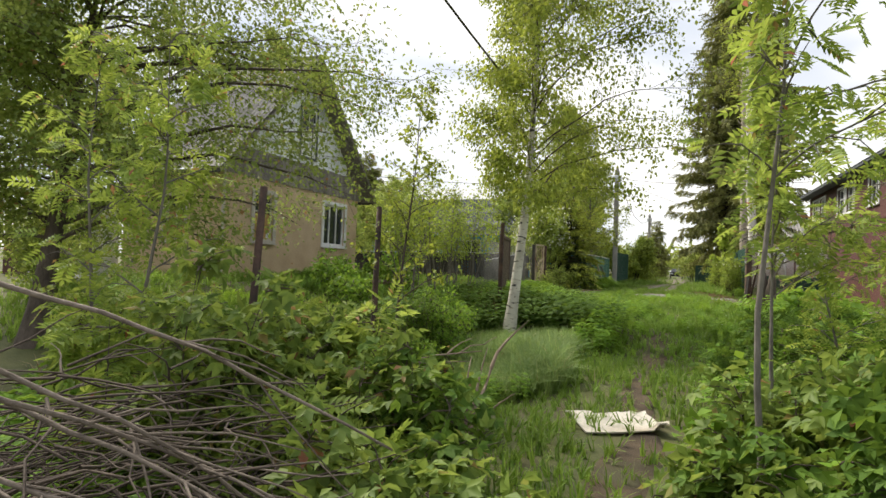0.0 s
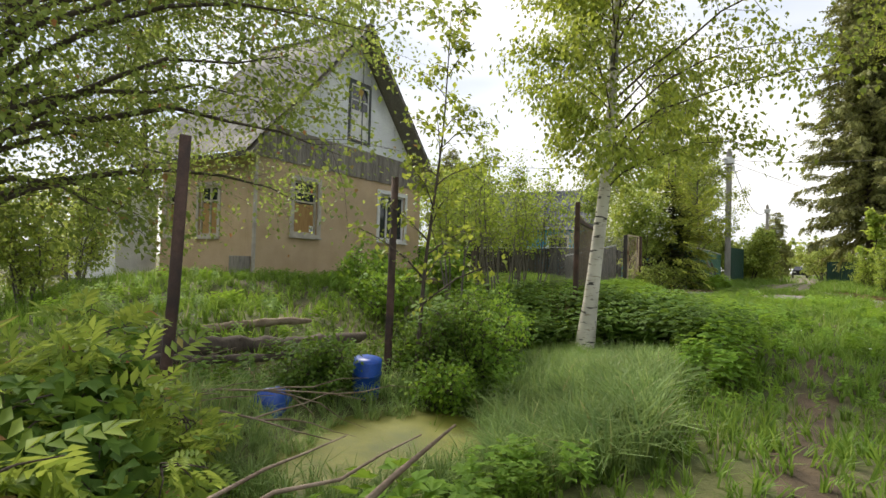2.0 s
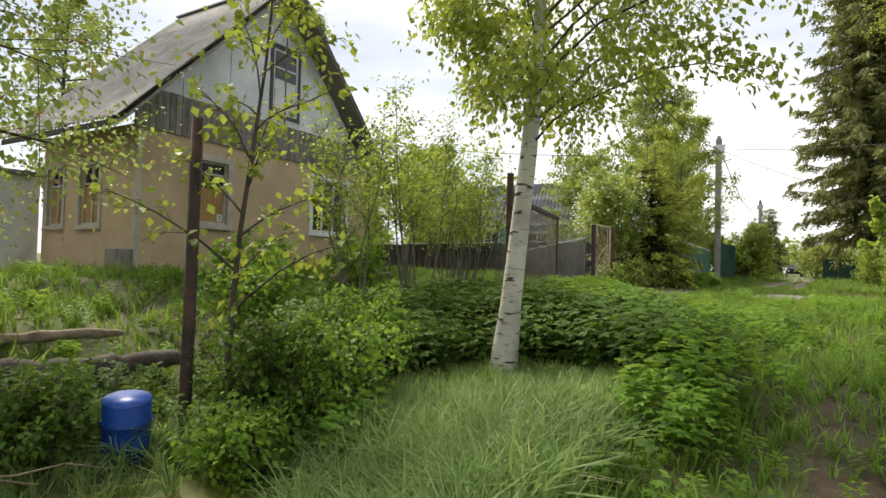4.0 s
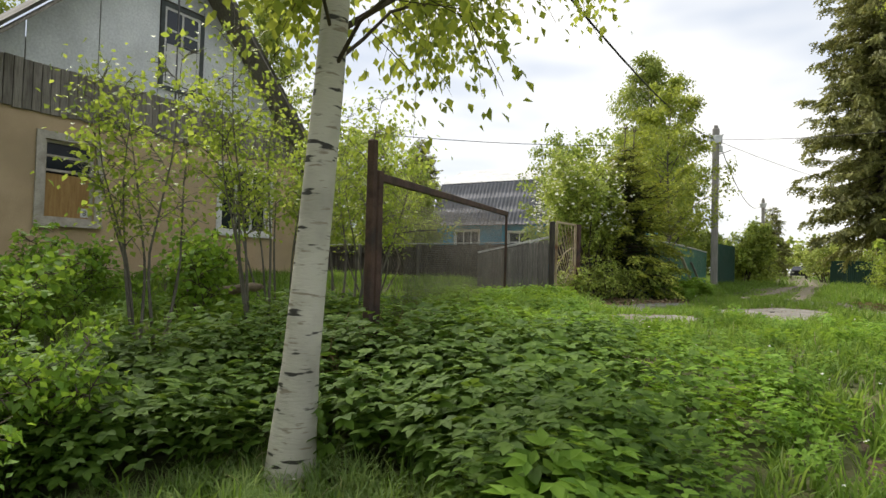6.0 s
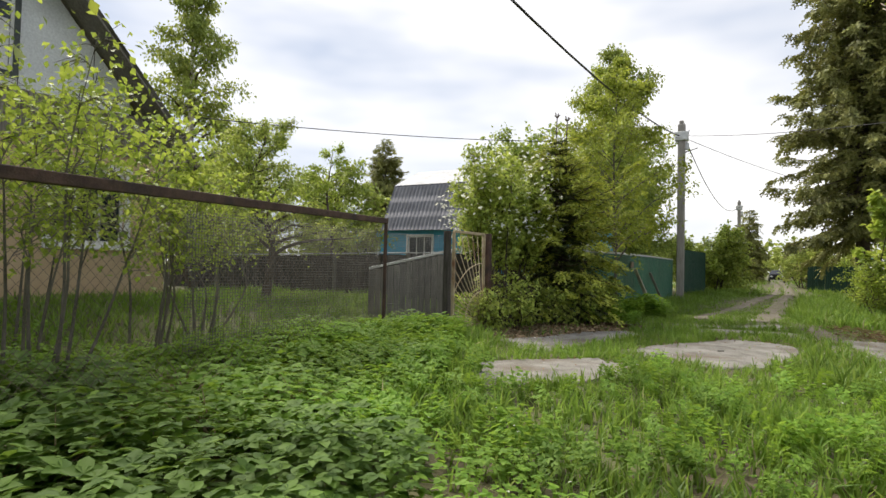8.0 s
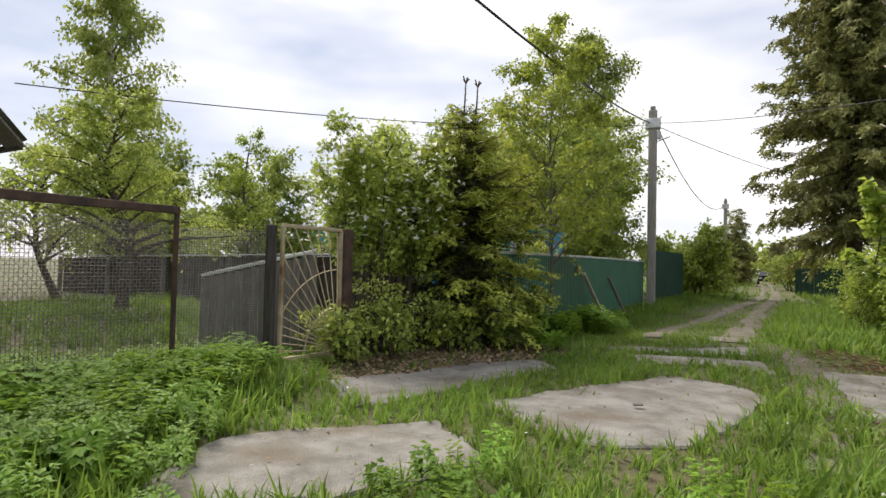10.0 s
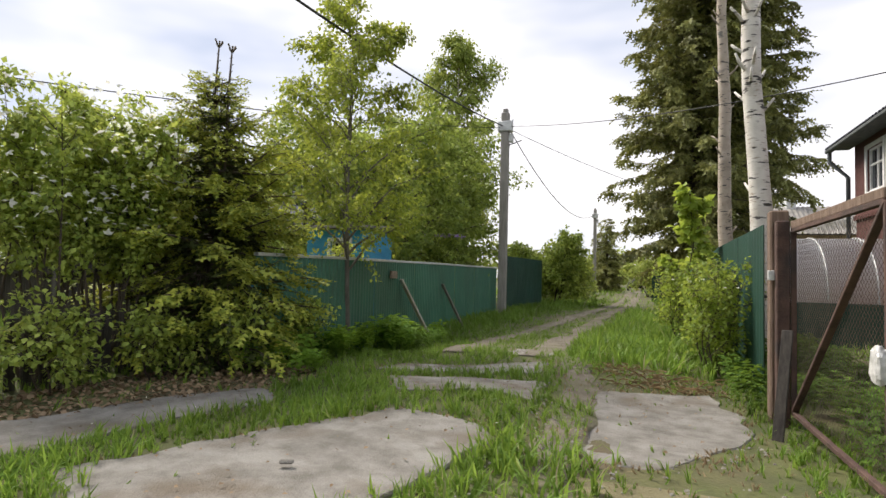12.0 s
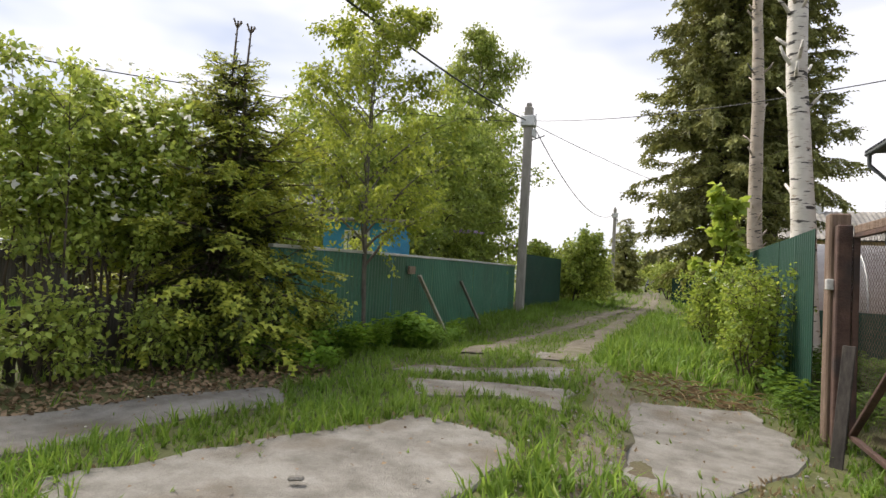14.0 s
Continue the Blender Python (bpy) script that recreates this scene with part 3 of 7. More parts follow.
def wall_with_holes(name, u0, u1, z0, z1, holes, place, thick, material, parent, label=""):
    """A wall panel in u and z, cut by openings; place(u, z, d) gives the point at depth d behind its face."""
    us = sorted({u0, u1, *[h[0] for h in holes], *[h[1] for h in holes]})
    zs = sorted({z0, z1, *[h[2] for h in holes], *[h[3] for h in holes]})
    bm = bmesh.new()
    cells = {}
    for i in range(len(us) - 1):
        for j in range(len(zs) - 1):
            mu, mz = (us[i] + us[i + 1]) / 2, (zs[j] + zs[j + 1]) / 2
            cells[i, j] = not any(h[0] < mu < h[1] and h[2] < mz < h[3] for h in holes)
    at = {}

    def v(i, j, d):
        if (i, j, d) not in at:
            at[i, j, d] = bm.verts.new(place(us[i], zs[j], d))
        return at[i, j, d]

    for (i, j), solid in cells.items():
        if not solid:
            continue
        for d in (0, thick):
            bm.faces.new((v(i, j, d), v(i + 1, j, d), v(i + 1, j + 1, d), v(i, j + 1, d)))
        for di, dj, e in ((-1, 0, ((i, j), (i, j + 1))), (1, 0, ((i + 1, j), (i + 1, j + 1))), (0, -1, ((i, j), (i + 1, j))), (0, 1, ((i, j + 1), (i + 1, j + 1)))):
            if not cells.get((i + di, j + dj), False):
                a, b = e
                bm.faces.new((v(*a, 0), v(*b, 0), v(*b, thick), v(*a, thick)))
    bmesh.ops.recalc_face_normals(bm, faces=bm.faces[:])
    return part(name, bm, material, parent, label)


def window(parent, u0, u1, z0, z1, place, frame_mat, casing_mat, bars, casing=0.13, curtain=None, sill=True, label=""):
    """A casement set in an opening: casing boards outside, sashes, bars, panes and a sill."""
    def slat(name, a0, a1, b0, b1, d0, d1, mat, par, lab=""):
        bm = bmesh.new()
        p = [place(a, b, d) for a in (a0, a1) for b in (b0, b1) for d in (d0, d1)]
        vs = [bm.verts.new(q) for q in p]
        for f in ((0, 1, 3, 2), (4, 6, 7, 5), (0, 4, 5, 1), (2, 3, 7, 6), (0, 2, 6, 4), (1, 5, 7, 3)):
            bm.faces.new([vs[k] for k in f])
        bmesh.ops.recalc_face_normals(bm, faces=bm.faces[:])
        return part(name, bm, mat, par, lab)

    glass = slat("window", u0, u1, z0, z1, 0.10, 0.106, M_GLASS, parent, label or "dark glass window pane with wooden frame")
    for a0, a1, b0, b1 in ((u0 - casing, u0, z0 - casing * 0.6, z1 + casing), (u1, u1 + casing, z0 - casing * 0.6, z1 + casing), (u0, u1, z1, z1 + casing), (u0, u1, z0 - casing * 0.6, z0)):
        slat("casing", a0, a1, b0, b1, -0.035, 0.0, casing_mat, glass)
    e = 0.055
    for a0, a1, b0, b1 in ((u0, u0 + e, z0, z1), (u1 - e, u1, z0, z1), (u0 + e, u1 - e, z1 - e, z1), (u0 + e, u1 - e, z0, z0 + e)):
        slat("sash", a0, a1, b0, b1, 0.045, 0.098, frame_mat, glass)
    for kind, f in bars:
        if kind == "h":
            zz = z0 + f * (z1 - z0)
            slat("glazing_bar", u0 + e, u1 - e, zz - 0.022, zz + 0.022, 0.055, 0.096, frame_mat, glass)
        else:
            uu = u0 + f * (u1 - u0)
            slat("glazing_bar", uu - 0.025, uu + 0.025, z0 + e, z1 - e, 0.052, 0.097, frame_mat, glass)
    if curtain:
        slat("curtain", u0 + e, u1 - e, z0 + e, z0 + curtain * (z1 - z0), 0.090, 0.0985, M_CURTAIN, glass, "ochre curtain behind the lower panes")
    if sill:
        slat("sill", u0 - casing, u1 + casing, z0 - casing * 0.6 - 0.04, z0 - casing * 0.6, -0.09, 0.0, casing_mat, glass)
    return glass


def corrugated(name, origin, along, down, length, depth, pitch, height, material, parent, label="", thick=0.012):
    """A wavy sheet: ridges run down the slope."""
    along, down = Vector(along).normalized(), Vector(down).normalized()
    out = along.cross(down).normalized()
    if out.z < 0:
        out = -out
    n = int(length / pitch * 6)
    u = np.linspace(0, length, n)
    h = height * (0.5 + 0.5 * np.cos(u / pitch * 2 * np.pi))
    o, a, d, w = (np.array(q) for q in (origin, along, down, out))
    rows = []
    for s in np.linspace(0, depth, 5):
        for lift in (0, thick):
            rows.append(o + np.outer(u, a) + d * s + np.outer(h + lift, w))
    v = np.concatenate(rows)
    f = []
    i = np.arange(n - 1)
    for r in range(4):
        for k in (0, 1):
            b0, b1 = (2 * r + k) * n, (2 * r + 2 + k) * n
            f += [np.stack([b0 + i, b0 + i + 1, b1 + i + 1], 1), np.stack([b0 + i, b1 + i + 1, b1 + i], 1)]
    for r in (0, 4):
        b0, b1 = 2 * r * n, (2 * r + 1) * n
        f += [np.stack([b0 + i, b0 + i + 1, b1 + i + 1], 1), np.stack([b0 + i, b1 + i + 1, b1 + i], 1)]
    return np_mesh(name, v, np.concatenate(f), material, parent, label)


def ochre_house():
    h = thing("house", (0.033, -0.226, -0.074), "old ochre stucco country house with a steep grey roof", "house")
    h.scale = (1.057, 1.057, 1.057)
    gable = lambda u, z, d: (HX - d, u, z)
    side = lambda u, z, d: (u, Y0 + d, z)
    wall_with_holes("wall", Y0, Y1, ZB, ZT, [(14.02, 14.9, 2.05, 3.5), (17.75, 19.15, 2.08, 3.58)], gable, 0.25, M_STUCCO, h, "ochre stucco gable wall with stains")
    wall_with_holes("wall", BACK, HX - 0.26, ZB, ZT, [(-15.55, -14.85, 1.92, 3.25), (-14.1, -13.3, 1.92, 3.25)], side, 0.25, M_STUCCO, h)
    block("wall", (BACK, Y1 - 0.25, ZB), (HX - 0.26, Y1, ZT), M_STUCCO, h, bevel=0)
    block("wall", (BACK - 0.25, Y0 + 0.02, ZB), (BACK, Y1 - 0.02, ZT), M_STUCCO, h, bevel=0)
    block("foundation", (BACK - 0.3, Y0 + 0.1, 0.2), (HX - 0.10, Y1 - 0.1, ZB - 0.002), M_CONCRETE, h, "low concrete footing in shade", 0.02)
    block("trim", (HX - 0.02, Y0 - 0.05, ZB - 0.05), (HX + 0.05, Y1 + 0.03, ZB + 0.03), M_GREYWOOD, h, "weathered grey skirting board")
    block("trim", (HX - 0.03, Y0 - 0.02, ZB + 0.04), (HX + 0.03, Y0 + 0.07, ZT - 0.01), M_TRIM, h)
    window(h, 14.02, 14.9, 2.05, 3.5, gable, M_TRIM, M_TRIM, [("h", 0.62), ("h", 0.80)], 0.14, 0.58)
    window(h, 17.75, 19.15, 2.08, 3.58, gable, M_WHITE, M_WHITE, [("v", 0.33), ("v", 0.66)], 0.13, 0.0, label="dark window with white frame")
    for a, b in ((-15.55, -14.85), (-14.1, -13.3)):
        window(h, a, b, 1.92, 3.25, side, M_TRIM, M_TRIM, [("v", 0.5), ("h", 0.7)], 0.10, 0.66)
    # pale notice behind the glass of the gable window
    block("notice", (HX - 0.085, 14.70, 2.13), (HX - 0.08, 14.84, 2.30), M_WHITE, h, "small white paper notice in the window", 0)
    digit = bpy.data.curves.new("digit", "FONT")
    digit.body, digit.size, digit.align_x = "8", 0.14, "CENTER"
    digit.materials.append(M_BLACK)
    sign = new("digit", digit)
    sign.parent = h
    sign.matrix_local = Matrix(((0, 0, 1, HX - 0.077), (1, 0, 0, 14.77), (0, 1, 0, 2.165), (0, 0, 0, 1)))
    # gable: band of upright boards, then painted sheets
    n = 52
    step = (Y1 + 0.1 - (Y0 - 0.1)) / n
    rng = np.random.RandomState(2)

    def roof_under(y):
        return RIDGE_Z - 0.08 - (RIDGE_Z - 3.95) * abs(y - RIDGE_Y) / (4.35 if y < RIDGE_Y else 4.15)

    for i in range(n):
        a = Y0 - 0.1 + i * step
        top = min(4.80 + 0.02 * rng.rand(), roof_under(a + step / 2) - 0.03)
        if top < ZT + 0.06:
            continue
        block("board", (HX - 0.02, a + 0.006, ZT - 0.10 + 0.03 * rng.rand()), (HX + 0.045 + 0.008 * rng.rand(), a + step - 0.006, top), M_GREYWOOD, h, bevel=0.004)
    bm = bmesh.new()
    for d in (0.0, -0.10):
        pts = [bm.verts.new((HX + d, y, z)) for y, z in ((Y0 - 0.1, ZT), (Y1 + 0.05, ZT), (RIDGE_Y, RIDGE_Z - 0.25))]
        bm.faces.new(pts)
    part("gable_wall", bm, M_DARKWOOD, h)
    def pane(y0, y1, z0, z1):
        bm2 = bmesh.new()
        poly = [(y0, z0), (y1, z0), (y1, min(z1, roof_under(y1) - 0.1)), (y0, min(z1, roof_under(y0) - 0.1))]
        if y0 < RIDGE_Y < y1 and z1 > roof_under(y0):
            poly.insert(3, (RIDGE_Y, min(z1, RIDGE_Z - 0.2)))
        f = bm2.faces.new([bm2.verts.new((HX + 0.012, y, z)) for y, z in poly])
        e = bmesh.ops.extrude_face_region(bm2, geom=[f])
        bmesh.ops.translate(bm2, verts=[q for q in e["geom"] if isinstance(q, bmesh.types.BMVert)], vec=(0.012, 0, 0))
        bmesh.ops.recalc_face_normals(bm2, faces=bm2.faces[:])
        part("sheet", bm2, M_SHEET, h, "faded pale grey cladding sheet")
    pane(13.05, 13.63, 4.80, 9)
    pane(13.65, 14.85, 4.80, 9)
    pane(14.87, 16.05, 4.80, 9)
    pane(17.12, 18.4, 4.80, 9)
    pane(18.42, 19.15, 4.80, 9)
    pane(16.07, 17.10, 6.92, 9)
    pane(16.07, 17.10, 4.80, 5.0)
    window(h, 16.16, 17.02, 5.08, 6.78, lambda u, z, d: (HX + 0.035 - d * 0.3, u, z), M_WHITE, M_FRAME_DARK, [("h", 0.42), ("h", 0.72), ("v", 0.5)], 0.09, sill=True, label="boarded attic window in a dark frame")
    block("shutter", (HX + 0.008, 16.24, 5.16), (HX + 0.014, 16.95, 6.0), M_WHITE, h, "whitewashed board in the attic window", 0)
    # roof: two corrugated slopes, verge boards, ridge cap and lower edge
    length = HX + 0.65 - (BACK - 0.6)
    for s, ey, ez in ((-1, 11.95, 3.90), (1, 20.45, 3.98)):
        run = Vector((0, ey - RIDGE_Y, ez - RIDGE_Z))
        corrugated("roof", (HX + 0.65, RIDGE_Y, RIDGE_Z), (-1, 0, 0), run, length, run.length, 0.18, 0.045, M_SLATE, h, "grey corrugated roof sheets, mossy and worn")
        beam("verge_board", (HX + 0.60, RIDGE_Y, RIDGE_Z - 0.10), (HX + 0.60, ey, ez - 0.10), 0.16, 0.04, M_GREYWOOD, h)
        bm = bmesh.new()
        a = Vector((HX + 0.58, RIDGE_Y, RIDGE_Z - 0.06))
        b = a + run
        vs = [bm.verts.new(p) for p in (a, b, b + Vector((-0.6, 0, 0)), a + Vector((-0.6, 0, 0)))]
        bm.faces.new(vs)
        e = bmesh.ops.extrude_face_region(bm, geom=bm.faces[:])
        bmesh.ops.translate(bm, verts=[q for q in e["geom"] if isinstance(q, bmesh.types.BMVert)], vec=(0, 0, -0.03))
        part("soffit", bm, M_GREYWOOD, h)
        block("fascia", (BACK - 0.55, ey - 0.02, ez - 0.14), (HX + 0.55, ey + 0.02, ez - 0.02), M_DARKWOOD, h)
    beam("ridge_cap", (HX + 0.66, RIDGE_Y, RIDGE_Z + 0.05), (BACK - 0.6, RIDGE_Y, RIDGE_Z + 0.05), 0.22, 0.05, M_SLATE, h)
    v, f = tubes([(np.array([(HX + 0.45, 16.2, 4.7), (HX + 0.45, 16.2, 9.0)]), [0.02, 0.02]), (np.array([(HX + 0.45, 15.9, 9.0), (HX + 0.45, 16.6, 8.8)]), [0.012, 0.012])])
    np_mesh("aerial", v, f, M_WIRE, h, "thin steel aerial mast on the gable")
    # porch at the rear of the side wall
    block("porch", (-18.4, Y0 - 1.2, 0.5), (-15.95, Y0 - 0.004, 3.1), M_WHITE, h, "small whitewashed side porch", 0.02)
    block("porch_roof", (-18.6, Y0 - 1.4, 3.1), (-15.8, Y0 - 0.004, 3.2), M_SLATE, h)
    window(h, -17.4, -16.6, 1.7, 2.6, lambda u, z, d: (u, Y0 - 1.24 + d * 0.3, z), M_WHITE, M_WHITE, [("v", 0.5)], 0.08)
    block("shed_wall", (-19.9, Y0 - 1.0, 0.5), (-18.42, Y0 - 0.1, 2.1), M_BROWNWOOD, h, "dull red boarded lean-to", 0.02)
    block("vent_box", (-12.35, Y0 - 0.35, 0.6), (-11.95, Y0 - 0.006, 1.4), M_GREYWOOD, h, "small weathered wooden box at the wall", 0.01)
    return h


ochre_house()


# ---- the blue house with the broken roof ----
def blue_house():
    h = thing("house", (0, 0, 0), "bright blue wooden house with a dark broken-pitch roof", "house")
    x0, x1, y, zb, zt = -22.4, -11.0, 40.0, 0.6, 3.85
    front = lambda u, z, d: (u, y + d, z)
    wall_with_holes("wall", x0, x1, zb, zt, [(-18.2, -16.6, 2.0, 3.5), (-21.7, -20.4, 2.35, 2.95), (-14.6, -13.2, 2.0, 3.4)], front, 0.2, M_BLUE, h, "bright blue painted boards")
    block("wall", (x0, y + 0.21, zb), (x0 + 0.2, y + 7, zt), M_BLUE, h, bevel=0)
    block("wall", (x1 - 0.2, y + 0.21, zb), (x1, y + 7, zt), M_BLUE, h, bevel=0)
    window(h, -18.2, -16.6, 2.0, 3.5, front, M_WHITE, M_WHITE, [("v", 0.33), ("v", 0.66)], 0.12)
    window(h, -21.7, -20.4, 2.35, 2.95, front, M_WHITE, M_WHITE, [("v", 0.5)], 0.10)
    window(h, -14.6, -13.2, 2.0, 3.4, front, M_WHITE, M_WHITE, [("v", 0.5)], 0.10)
    xa, xb = -19.9, -10.6
    block("wall", (x0 - 0.2, y - 0.3, zt), (xa, y + 6.8, zt + 0.12), M_SLATE_DARK, h, "low dark lean-to roof", 0.02)
    for lo, hi, mat, lab in (((y - 0.35, zt + 0.02), (y + 1.0, 6.65), M_SLATE_DARK, "dark grey lower roof sheets"), ((y + 1.0, 6.65), (y + 3.6, 7.85), M_SLATE_PALE, "pale upper roof sheets")):
        run = Vector((0, lo[0] - hi[0], lo[1] - hi[1]))
        for k in range(3):
            a = Vector((xa, hi[0], hi[1])) + run * (k / 3.0) + Vector((0, -0.012 * k, 0.012 * (2 - k)))
            corrugated("roof", a, (1, 0, 0), run, xb - xa, run.length / 3 + 0.05, 0.25, 0.03, mat, h, lab)
    for x in (xa + 0.1, xb - 0.1):
        bm = bmesh.new()
        bm.faces.new([bm.verts.new((x, yy, zz)) for yy, zz in ((y - 0.2, zt), (y + 1.05, 6.6), (y + 3.6, 7.8), (y + 6.15, 6.6), (y + 7.2, zt))])
        e = bmesh.ops.extrude_face_region(bm, geom=bm.faces[:])
        bmesh.ops.translate(bm, verts=[q for q in e["geom"] if isinstance(q, bmesh.types.BMVert)], vec=(0.05, 0, 0))
        part("gable_wall", bm, M_SLATE_DARK, h)
    block("chimney", (-13.2, y + 3.2, 7.4), (-12.6, y + 3.8, 8.9), M_ASHLAR, h, "short brick chimney", 0.02)
    corrugated("roof", (xa, y + 3.6, 7.85), (1, 0, 0), (0, 2.6, -1.2), xb - xa, 2.9, 0.25, 0.03, M_SLATE_PALE, h)
    corrugated("roof", (xa, y + 6.2, 6.65), (1, 0, 0), (0, 1.3, -2.8), xb - xa, 3.1, 0.25, 0.03, M_SLATE_DARK, h)


blue_house()


# ---- left side: dark plank fence, pipe frame, welded mesh, sunburst gate ----
def plank_fence(x0, x1, y, top0, top1):
    f = thing("plank_fence", (x0, y, 0), "dark weathered plank fence behind the garden", "fence")
    f.location = (0, 0, 0)
    rng = np.random.RandomState(9)
    x = x0
    while x < x1:
        w = 0.13 + 0.05 * rng.rand()
        k = (x - x0) / (x1 - x0)
        t = top0 + (top1 - top0) * k + 0.03 * rng.rand()
        block("plank", (x, y + 0.02 * rng.rand(), gz(x, y) - 0.1), (x + w - 0.012, y + 0.045, t), M_DARKWOOD, f, bevel=0.004)
        x += w
    beam("rail", (x0, y - 0.03, top0 - 0.25), (x1, y - 0.03, top1 - 0.25), 0.05, 0.08, M_DARKWOOD, f)
    beam("capping", (x0, y, top0 + 0.06), (x1, y, top1 + 0.06), 0.14, 0.03, M_SLATE_PALE, f, "pale strip along the top of the fence")
    for k in np.linspace(0, 1, 6):
        xx = x0 + (x1 - x0) * k
        block("post", (xx - 0.05, y - 0.14, gz(xx, y) - 0.1), (xx + 0.05, y - 0.05, top0 + (top1 - top0) * k + 0.05), M_PLANKS, f)
    return f


plank_fence(-19.5, -6.2, 26.0, 1.95, 2.15)


def low_palings(a, b, top):
    """Narrow dark palings between two plan points."""
    f = thing("paling_fence", (0, 0, 0), "low dark paling fence behind the bushes", "fence")
    rng = np.random.RandomState(19)
    n = int(math.dist(a, b) / 0.16)
    for i in range(n):
        k = i / n
        x, y = a[0] + (b[0] - a[0]) * k, a[1] + (b[1] - a[1]) * k
        block("paling", (x - 0.015, y, gz(x, y) - 0.1), (x + 0.015, y + 0.10 + 0.03 * rng.rand(), top + 0.1 * rng.rand()), M_DARKWOOD, f, bevel=0.003)
    beam("rail", (a[0] - 0.04, a[1], top - 0.2), (b[0] - 0.04, b[1], top - 0.2), 0.04, 0.06, M_DARKWOOD, f)


def sloping_screen():
    """A short run of grey boards with a slanting pale coping, inside the garden."""
    f = thing("board_screen", (0, 0, 0), "grey board screen with a slanting pale coping", "fence")
    a, b = Vector((-6.9, 21.56, 0)), Vector((-5.42, 22.4, 0))
    ang = math.atan2(b.y - a.y, b.x - a.x)
    n = 14
    w = (b - a).length / n
    for i in range(n):
        p = a.lerp(b, i / n)
        block("board", (0.004, -0.01, gz(p.x, p.y) - 0.1), (w - 0.006, 0.012, 1.70 + 0.41 * i / n), M_PLANKS, f, bevel=0.003, m=Matrix.Translation(p) @ Matrix.Rotation(ang, 4, "Z"))
    beam("coping", (a.x, a.y, 1.74), (b.x, b.y, 2.15), 0.05, 0.05, M_GALV, f, "pale slanting coping strip")


sloping_screen()
low_palings((-4.75, 22.2), (-4.0, 25.5), 1.4)


def chain_link(a, b, z0, z1, cell=0.07, wire=0.0022, name="mesh", material=M_WIRE_RUST, parent=None, label="rusted chain-link netting"):
    """Diamond netting between two plan points: neighbouring wires zigzag against one another and meet."""
    a, b = np.array(a, float), np.array(b, float)
    run = np.linalg.norm(b - a)
    d = (b - a) / run
    c = cell / 2
    n, k = int(run / c), int((z1 - z0) / c)
    lines = []
    for i in range(n):
        s = (i + 0.5 - 0.5 * (-1.0) ** (i + np.arange(k + 1))) * c
        pts = np.stack([a[0] + d[0] * s + 0.002 * (i % 2), a[1] + d[1] * s, z0 + np.arange(k + 1) * c], 1)
        lines.append((pts, np.full(k + 1, wire)))
    v, f = tubes(lines, 3)
    return np_mesh(name, v, f, material, parent, label)


def pipe_frame():
    h = thing("netting_fence", (0, 0, 0), "rusty steel fence frame with a crossbeam and netting", "fence")
    ga = gz(-3.88, 13.8)
    block("post", (-3.99, 13.70, ga - 0.1), (-3.91, 13.78, 2.63), M_RUST, h, "tall rusty fence post", 0.01)
    block("post", (-4.06, 13.87, ga - 0.1), (-3.97, 13.96, 2.36), M_RUST, h, bevel=0.01)
    block("post", (-5.515, 20.105, 0.5), (-5.465, 20.155, 2.55), M_RUST, h, bevel=0.01)
    beam("crossbeam", (-4.02, 13.90, 2.30), (-5.49, 20.15, 2.52), 0.06, 0.085, M_RUST, h, "rusty steel crossbeam")
    chain_link((-4.1, 14.3), (-5.46, 20.0), 0.75, 2.45, 0.085, 0.0022, parent=h)


pipe_frame()


def welded_mesh():
    h = thing("mesh_fence", (0, 0, 0), "grey welded wire mesh fence on dark posts", "fence")
    lines = []
    for (ax, ay), (bx, by) in (((-5.49, 20.13), (-4.74, 20.86)),):
        run = math.hypot(bx - ax, by - ay)
        for i in range(int(run / 0.028)):
            k = i * 0.028 / run
            lines.append((np.array([(ax + (bx - ax) * k, ay + (by - ay) * k, 0.8), (ax + (bx - ax) * k, ay + (by - ay) * k, 2.33)]), [0.0031] * 2))
        for z in np.arange(0.8, 2.34, 0.028):
            lines.append((np.array([(ax + 0.003, ay, z), (bx + 0.003, by, z)]), [0.0031] * 2))
    ax, ay, bx, by = -5.56, 16.6, -5.56, 20.1
    for i in range(95):
        y = ay + (by - ay) * i / 95
        lines.append((np.array([(ax, y, 0.8), (ax, y, 2.35)]), [0.0031] * 2))
    for z in np.arange(0.8, 2.36, 0.036):
        lines.append((np.array([(ax, ay, z), (bx, by, z)]), [0.0031] * 2))
    v, f = tubes(lines, 3)
    np_mesh("mesh", v, f, M_WIRE, h)
    block("post", (-4.80, 20.80, 0.55), (-4.70, 20.90, 2.40), M_DARKWOOD, h, "dark wooden fence post", 0.01)


welded_mesh()


